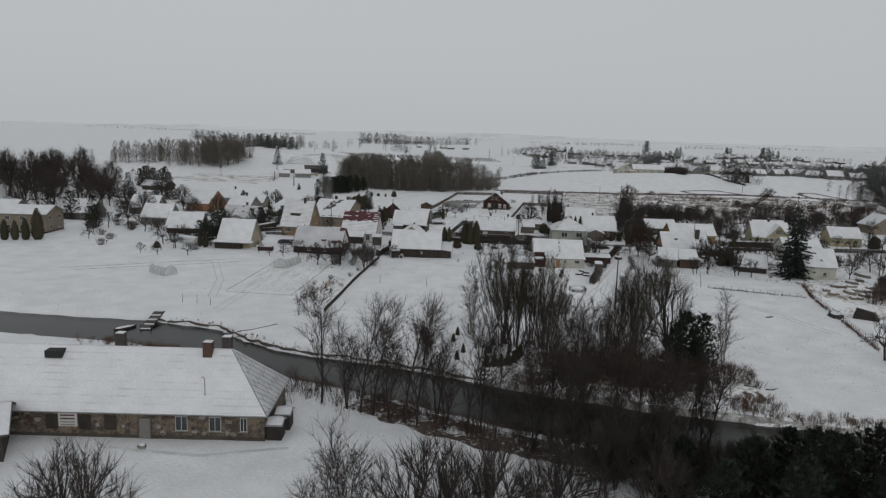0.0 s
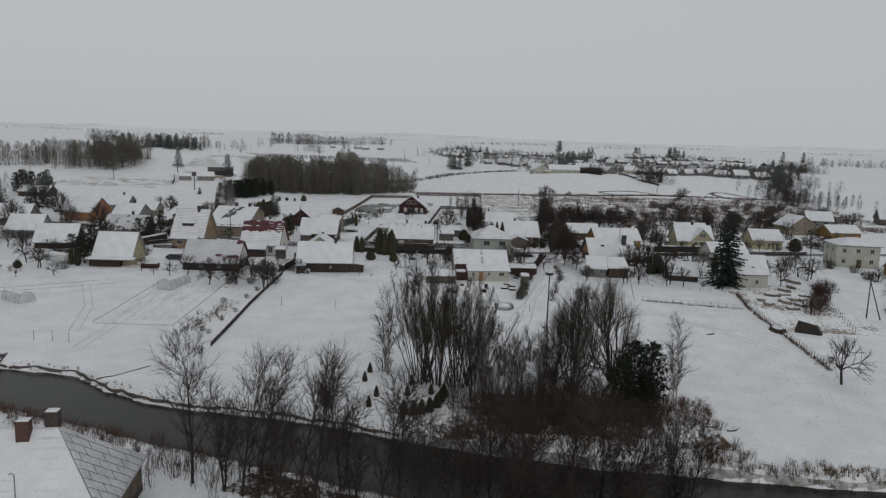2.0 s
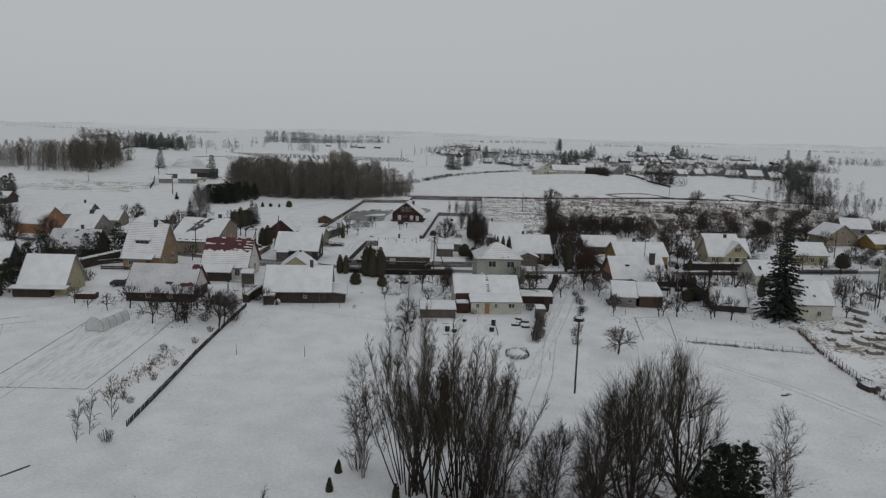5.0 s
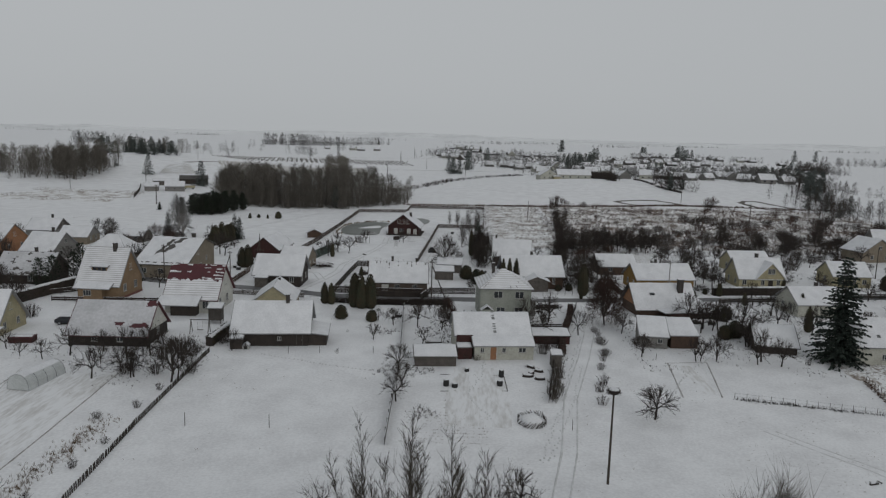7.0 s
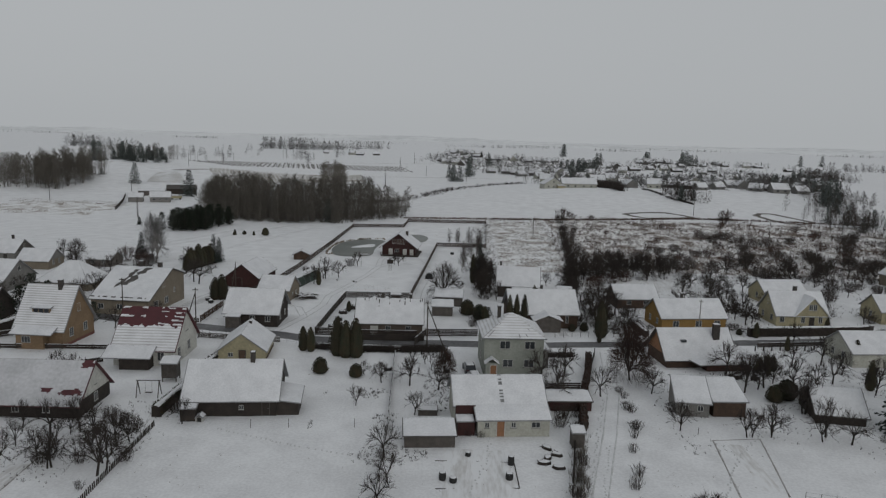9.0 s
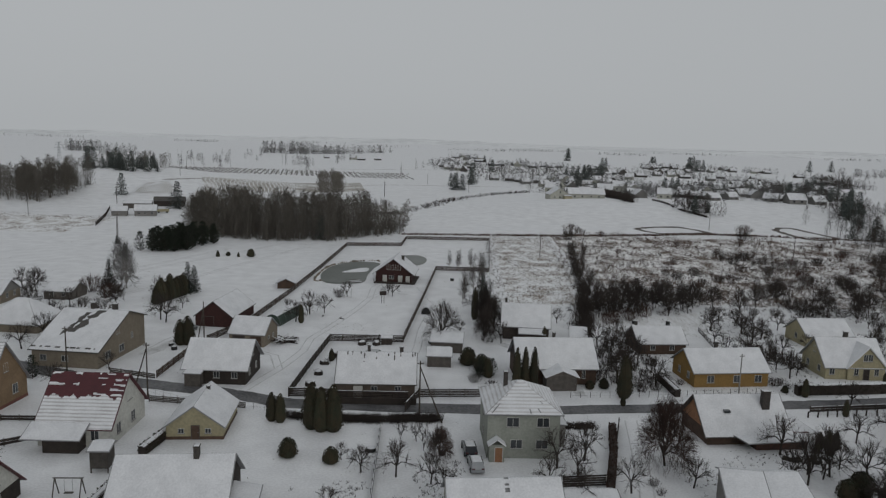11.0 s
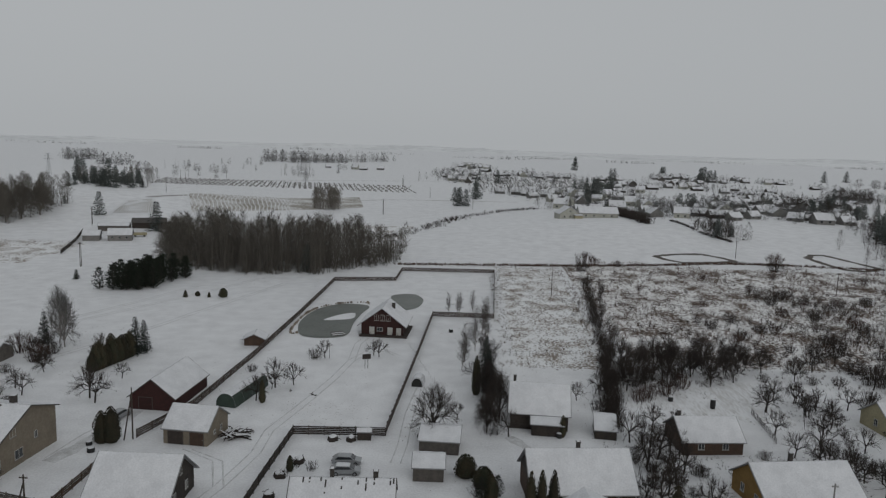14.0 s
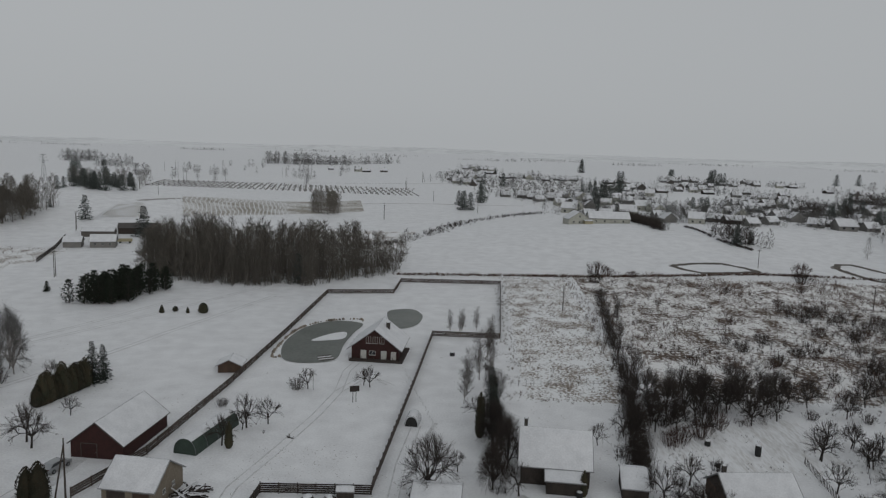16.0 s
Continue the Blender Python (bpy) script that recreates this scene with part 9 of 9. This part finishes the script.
part("vent_pipe", t_, METAL, mm)
for k, (x, y) in enumerate(((18.9, -4.0), (19.2, -1.2))):
    b_ = house("locker", at(-44.0, 77.7, 9.5) @ Matrix.Translation((x, y, 0)), 1.5, 2.0, 1.7, 2.0, "dark wooden lean-to locker with a snow slab", DARK_WOOD, ro=0.3, over=0.15, category="locker", seed=80 + k)
house("barn", at(-53.4, 65.2, 35), 12, 7, 3.0, 4.4, "dark open-fronted barn wing with a snowy roof", DARK_WOOD, roof=DARK_ROOF, over=0.7, category="barn", seed=83)
strip("ground_mark", [(-40, 70.5), (-30, 70.8), (-22.5, 74.5)], 0.8, TRODDEN, "crumbled snow below the eaves", "ground mark", 0.04, 0.6, 0.8)
heap(-36.2, 71.4, 0.7, 0.5, 0.4, "snow-capped stone heap by the mill door", STONE, "stone_heap", 9)

# ---- hill farm and the far village ----
house("house", at(-171.5, 462.6, 20), 7, 7, 2.6, 4.6, "white farm cottage on the slope", GREY_PLASTER, over=0.4, seed=90)
house("house", at(-160.2, 466.5, 20), 10, 7, 2.8, 5.4, "white farmhouse with a long snowy roof", GREY_PLASTER, over=0.4, windows=front(-3, 0, 3, z=0.9), seed=91)
house("barn", at(-163.3, 503, 20), 16, 7, 3.0, 5.0, "dark timber barn of the hill farm", DARK_WOOD, over=0.3, category="barn", roof=DARK_ROOF, snow=False, seed=92)
house("barn", at(-174.7, 489.5, 15), 14, 6, 2.6, 4.0, "low farm shed under snow", GREY_WOOD, over=0.3, category="barn", seed=93)
tr = thing("trailer", at(-156.4, 477.6, 20), "yellow farm trailer in the snow", "trailer")
t_ = Mesh()
t_.box(-3, 3, -1.1, 1.1, 0.7, 1.9)
part("box", t_, CREAM_PLASTER, tr)
for u in (-2, 2):
    t_ = Mesh()
    t_.tube((u, -1.1, 0.45), (u, 1.1, 0.45), 0.45, 0.45, 10, True)
    part("wheel", t_, RUBBER, tr)
far_farm = house("house", at(60, 590, 10), 13, 12, 3.4, 7.6, "pale farmhouse with a gable towards the valley", WHITE_PLASTER, ridge="y", over=0.5, windows=front(-3.5, 0, 3.5, z=1.0) + front(0, z=4.2), seed=94)
lean_to(far_farm, ((2.0, -9.4, 2.6), (7.4, -9.4, 2.6), (7.4, -6.1, 3.1), (2.0, -6.1, 3.1)), (2.3, 7.1, -9.0, -6.01, 2.6), CREAM_PLASTER, seed=95)
house("barn", at(79, 594, 4), 24, 10, 3.4, 7.0, "long pale farm wing under a snowy roof", WHITE_PLASTER, over=0.5, windows=front(-8, -3, 3, 8, z=1.0), category="barn", seed=96)
kinds = []
for k, (wd, dp, he_, hr_, wl_, rf, lab) in enumerate(((10, 8, 2.8, 6.2, GREY_PLASTER, SLATE, "distant grey-beige village house under snow"), (9, 8, 2.6, 6.0, GREY_PLASTER, SLATE, "distant grey village house with a white roof"), (12, 9, 3.0, 6.9, GREY_WOOD, SLATE, "distant weathered wooden house"),
                                                      (10, 9, 3.8, 7.6, WHITE_PLASTER, SLATE, "distant tall plastered house"), (13, 8, 2.4, 4.8, DARK_WOOD, DARK_ROOF, "distant low dark barn with snow"))):
    kinds.append(house("village_house", Matrix(), wd, dp, he_, hr_, lab, wl_, over=0.5, roof=rf, chimneys=[(1, 0.3, hr_ + 0.9)], seed=100 + k, cell=1.6, group="far village houses"))
    for u in (-2.4, 2.2):
        t_ = Mesh()
        t_.box(u - 0.6, u + 0.6, -dp / 2 - 0.04, -dp / 2 + 0.02, 0.9, 2.1)
        part("window", t_, GLASS, kinds[-1])
FRONT_X, FRONT_Y = (-60, 20, 61, 80, 101, 112, 126, 150, 188, 218, 253, 330), (1180, 860, 800, 735, 690, 575, 590, 585, 600, 578, 594, 640)
VILLAGE = [(88, 650), (78, 656), (101, 702), (70, 700)]
R = random.Random(21)
tries = 0
while len(VILLAGE) < 175:
    tries += 1
    x = R.uniform(-40, 480)
    depth = R.random() ** 1.5
    y = float(np.interp(x, FRONT_X, FRONT_Y)) + 8 + depth * (700 if tries % 2 == 0 else 300)
    if 5 < x < 160 and 880 < y < 1190 or noise.noise((x * 0.008, y * 0.006, 6)) < -0.25 or x > 140 + 0.55 * (y - 500) + 40:
        continue
    if all(math.hypot(x - a, y - b) > 14 for a, b in VILLAGE):
        VILLAGE.append((x, y))
for i, (x, y) in enumerate(VILLAGE):
    plant(kinds[R.randrange(5)], x, y, R.uniform(0.85, 1.15), rz=R.choice((0, 8, 90, 20, -25)) + R.uniform(-12, 12))
for x, y in ((-190, 1300), (-175, 1290), (-240, 1330), (-150, 1310), (-260, 300), (-240, 330), (-225, 345), (-190, 340), (-285, 360), (150, 330), (175, 300), (190, 345), (165, 268), (185, 275), (205, 300), (160, 240), (180, 235)):
    plant(kinds[R.randrange(5)], x, y, 1.0, rz=R.uniform(-20, 30))


# ---- hedges, fences and a shed of the middle gardens ----
brush("garden_hedge", along([(15.4, 184.5), (14.0, 176), (12.6, 167)], 110, 0.5, 0.5, 1.6, 33), 7, "brown hedge along the lane", GROVE_TWIG, 0.4, 0.018, "hedge")
brush("garden_hedge", along([(12.2, 217.6), (19.6, 218.9)], 200, 0.3, 0.7, 1.1, 34), 8, "low dark street hedge", TWIG, 0.35, 0.018, "hedge")
brush("garden_hedge", along([(62, 256), (66, 268), (70, 282)], 110, 0.6, 0.5, 1.3, 35), 7, "overgrown garden boundary", TWIG, 0.5, 0.018, "hedge")
post_fence([(18, 231.0), (28, 232.4), (38, 234.0), (52, 236.8)], 1.6, 1.1, 0.045, "street fence of dark posts and wire")
post_fence([(26.7, 250), (26.2, 237.4)], 1.3, 1.2, 0.05, "dark garden fence between the houses")
post_fence([(53.8, 277.8), (53.2, 270), (52.7, 263.8)], 0.5, 1.2, 0.05, "grey picket fence across a garden")
post_fence([(54.6, 226.5), (59.6, 227.4), (64.6, 228.3), (76, 230.6)], 2.0, 1.0, 0.14, "street fence with dark pillars")
house("shed", at(15.0, 194.2, 5), 6.4, 3.2, 1.5, 2.1, "low oxblood board shed with a snowy lean-to roof", RED_WOOD, ro=1.2, back_he=1.9, roof=DARK_ROOF, over=0.2, category="shed", seed=91)
house("shed", at(36.6, 199.0, -6), 5.2, 3.6, 1.7, 2.4, "brown plank lean-to beside the white cottage", BROWN_WOOD, ro=1.2, back_he=2.1, roof=DARK_ROOF, over=0.25, category="shed", seed=92)

# ---- far hills behind everything, their mist put into the colour ----
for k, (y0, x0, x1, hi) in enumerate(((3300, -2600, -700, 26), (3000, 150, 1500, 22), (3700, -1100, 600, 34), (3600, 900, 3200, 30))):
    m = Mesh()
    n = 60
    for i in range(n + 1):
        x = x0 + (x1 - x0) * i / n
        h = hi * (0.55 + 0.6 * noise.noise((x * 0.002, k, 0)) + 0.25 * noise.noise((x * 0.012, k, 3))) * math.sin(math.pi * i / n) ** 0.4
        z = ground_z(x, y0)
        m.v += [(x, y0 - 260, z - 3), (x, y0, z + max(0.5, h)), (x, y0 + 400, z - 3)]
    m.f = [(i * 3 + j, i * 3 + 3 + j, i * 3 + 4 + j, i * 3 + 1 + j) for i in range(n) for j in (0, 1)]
    tagged(part("backdrop", m, FAR_WOOD, None, smooth=True), "low wooded hills with the mist painted into their colour", "hills", kind="structure")

# ---- dirty, broken snow along the river banks ----
for lo_, hi_, side_, wd in ((-62, -6, 1, 0.22), (-6, 30, 1, 1.2), (30, 90, 1, 0.6), (-60, -10, 0, 0.9), (-10, 40, 0, 1.6)):
    line_ = [(lo_ + (hi_ - lo_) * i / 24, banks(lo_ + (hi_ - lo_) * i / 24)[side_] + (0.5 if side_ else -0.5) + 0.3 * noise.noise((i * 0.7, side_, 1))) for i in range(25)]
    strip("ground_mark", line_, wd, MUD if wd < 0.4 else SOIL, "crumbling earth showing along the river edge", "ground mark", 0.03, 0.9, 0.7)
brush("bank_tufts", [(x, banks(x)[0] - abs(rnd.gauss(0.6, 1.2)), rnd.uniform(0.2, 0.7)) for x in (rnd.uniform(-60, 20) for _ in range(420))] + [(x, banks(x)[1] + abs(rnd.gauss(0.4, 0.7)), rnd.uniform(0.2, 0.6)) for x in (rnd.uniform(-60, 60) for _ in range(420))], 5, "dead grass tufts on the snowy river edge", RUST_GRASS, 0.8, 0.016, "grass")

yard_trees = [(x + R.gauss(0, 12), y + R.gauss(3, 12), R.uniform(0.4, 0.95)) for x, y in VILLAGE for _ in range(13)]
# village trees paled in colour to stand for the haze before them
wood("distant_wood", dot, yard_trees, "leafless garden trees of the far village", HAZE_TWIG)
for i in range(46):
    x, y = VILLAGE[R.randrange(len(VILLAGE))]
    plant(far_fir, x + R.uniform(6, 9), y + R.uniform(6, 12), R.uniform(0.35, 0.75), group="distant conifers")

# ---- pairs of wheel ruts and old tracks across the snow ----
for pts_, wd, lab in (([(-36, 228), (-33, 240), (-31.3, 251.6), (-31.7, 260.0), (-28.6, 275.2), (-26.3, 288.3), (-24.9, 300.5), (-22.2, 308.3), (-18, 308.6), (-15.2, 306)], 0.34, "wheel rut curving up to the lodge"),
                      ([(-24.9, 300.5), (-25.6, 313.9), (-24.6, 320.0)], 0.3, "wheel rut beside the pond"), ([(-33, 240), (-36, 248), (-42, 251.5)], 0.34, "wheel rut to the garage"),
                      ([(-89.6, 291.4), (-85.4, 302.9), (-79.6, 319.1), (-75.7, 335.5), (-70.0, 355.8), (-62, 385)], 0.45, "old tractor rut across the meadow"), ([(-104.4, 325.1), (-96.5, 347.5), (-88.0, 376.0)], 0.45, "faint tractor rut on the meadow"),
                      ([(-112, 300), (-98, 330), (-84, 362), (-70, 398)], 0.4, "drifted rut on the meadow"), ([(-9.6, 250), (-9.2, 257.2), (-9.3, 270.6), (-8.3, 285.5)], 0.3, "wheel rut behind the fence"), ([(-60.4, 246.0), (-59.8, 255.0), (-58.3, 260.7)], 0.35, "wheel rut on the barn drive"),
                      ([(-62, 172), (-58, 156), (-56, 140), (-55, 126)], 0.25, "garden rut under snow"), ([(-75, 166), (-66, 150), (-60, 134)], 0.25, "second garden rut under snow"), ([(38, 160), (46, 150), (52, 138)], 0.2, "narrow track across the field")):
    for off in (-0.75, 0.75):
        strip("wheel_rut", [(x + off, y) for x, y in pts_], wd, TRODDEN, lab, "rut", 0.045, 0.6, 0.9)
fp = Mesh()
R = random.Random(55)
for line_ in ([(9, 150), (13.6, 166), (17.6, 184), (21, 198)], [(10, 150), (14.8, 166), (18.6, 182)], [(-31, 182), (-20, 178), (-13, 176)], [(4, 184), (3, 176), (1, 168), (4, 160)], [(-5, 285), (-9, 300), (-14, 318)], [(20, 232), (18, 246), (10, 258)], [(40, 236), (41, 258), (48, 276)], [(26, 164), (33, 178), (40, 188)]):
    for (x0, y0), (x1, y1) in zip(line_, line_[1:]):
        n = int(math.hypot(x1 - x0, y1 - y0) / 0.65)
        for i in range(n):
            x, y = x0 + (x1 - x0) * i / n + R.choice((-0.14, 0.14)) + R.gauss(0, 0.06), y0 + (y1 - y0) * i / n + R.gauss(0, 0.05)
            z = ground_z(x, y) + 0.085
            fp.hexa([(x + 0.13 * math.cos(a), y + 0.2 * math.sin(a), z - 0.2) for a in (0, 1.05, 2.1, 3.14, 4.2, 5.2)], [(x + 0.1 * math.cos(a), y + 0.17 * math.sin(a), z) for a in (0, 1.05, 2.1, 3.14, 4.2, 5.2)])
tagged(part("footprints", fp, TRODDEN), "lines of footprints trodden into the snow", "footprints", kind="stuff")
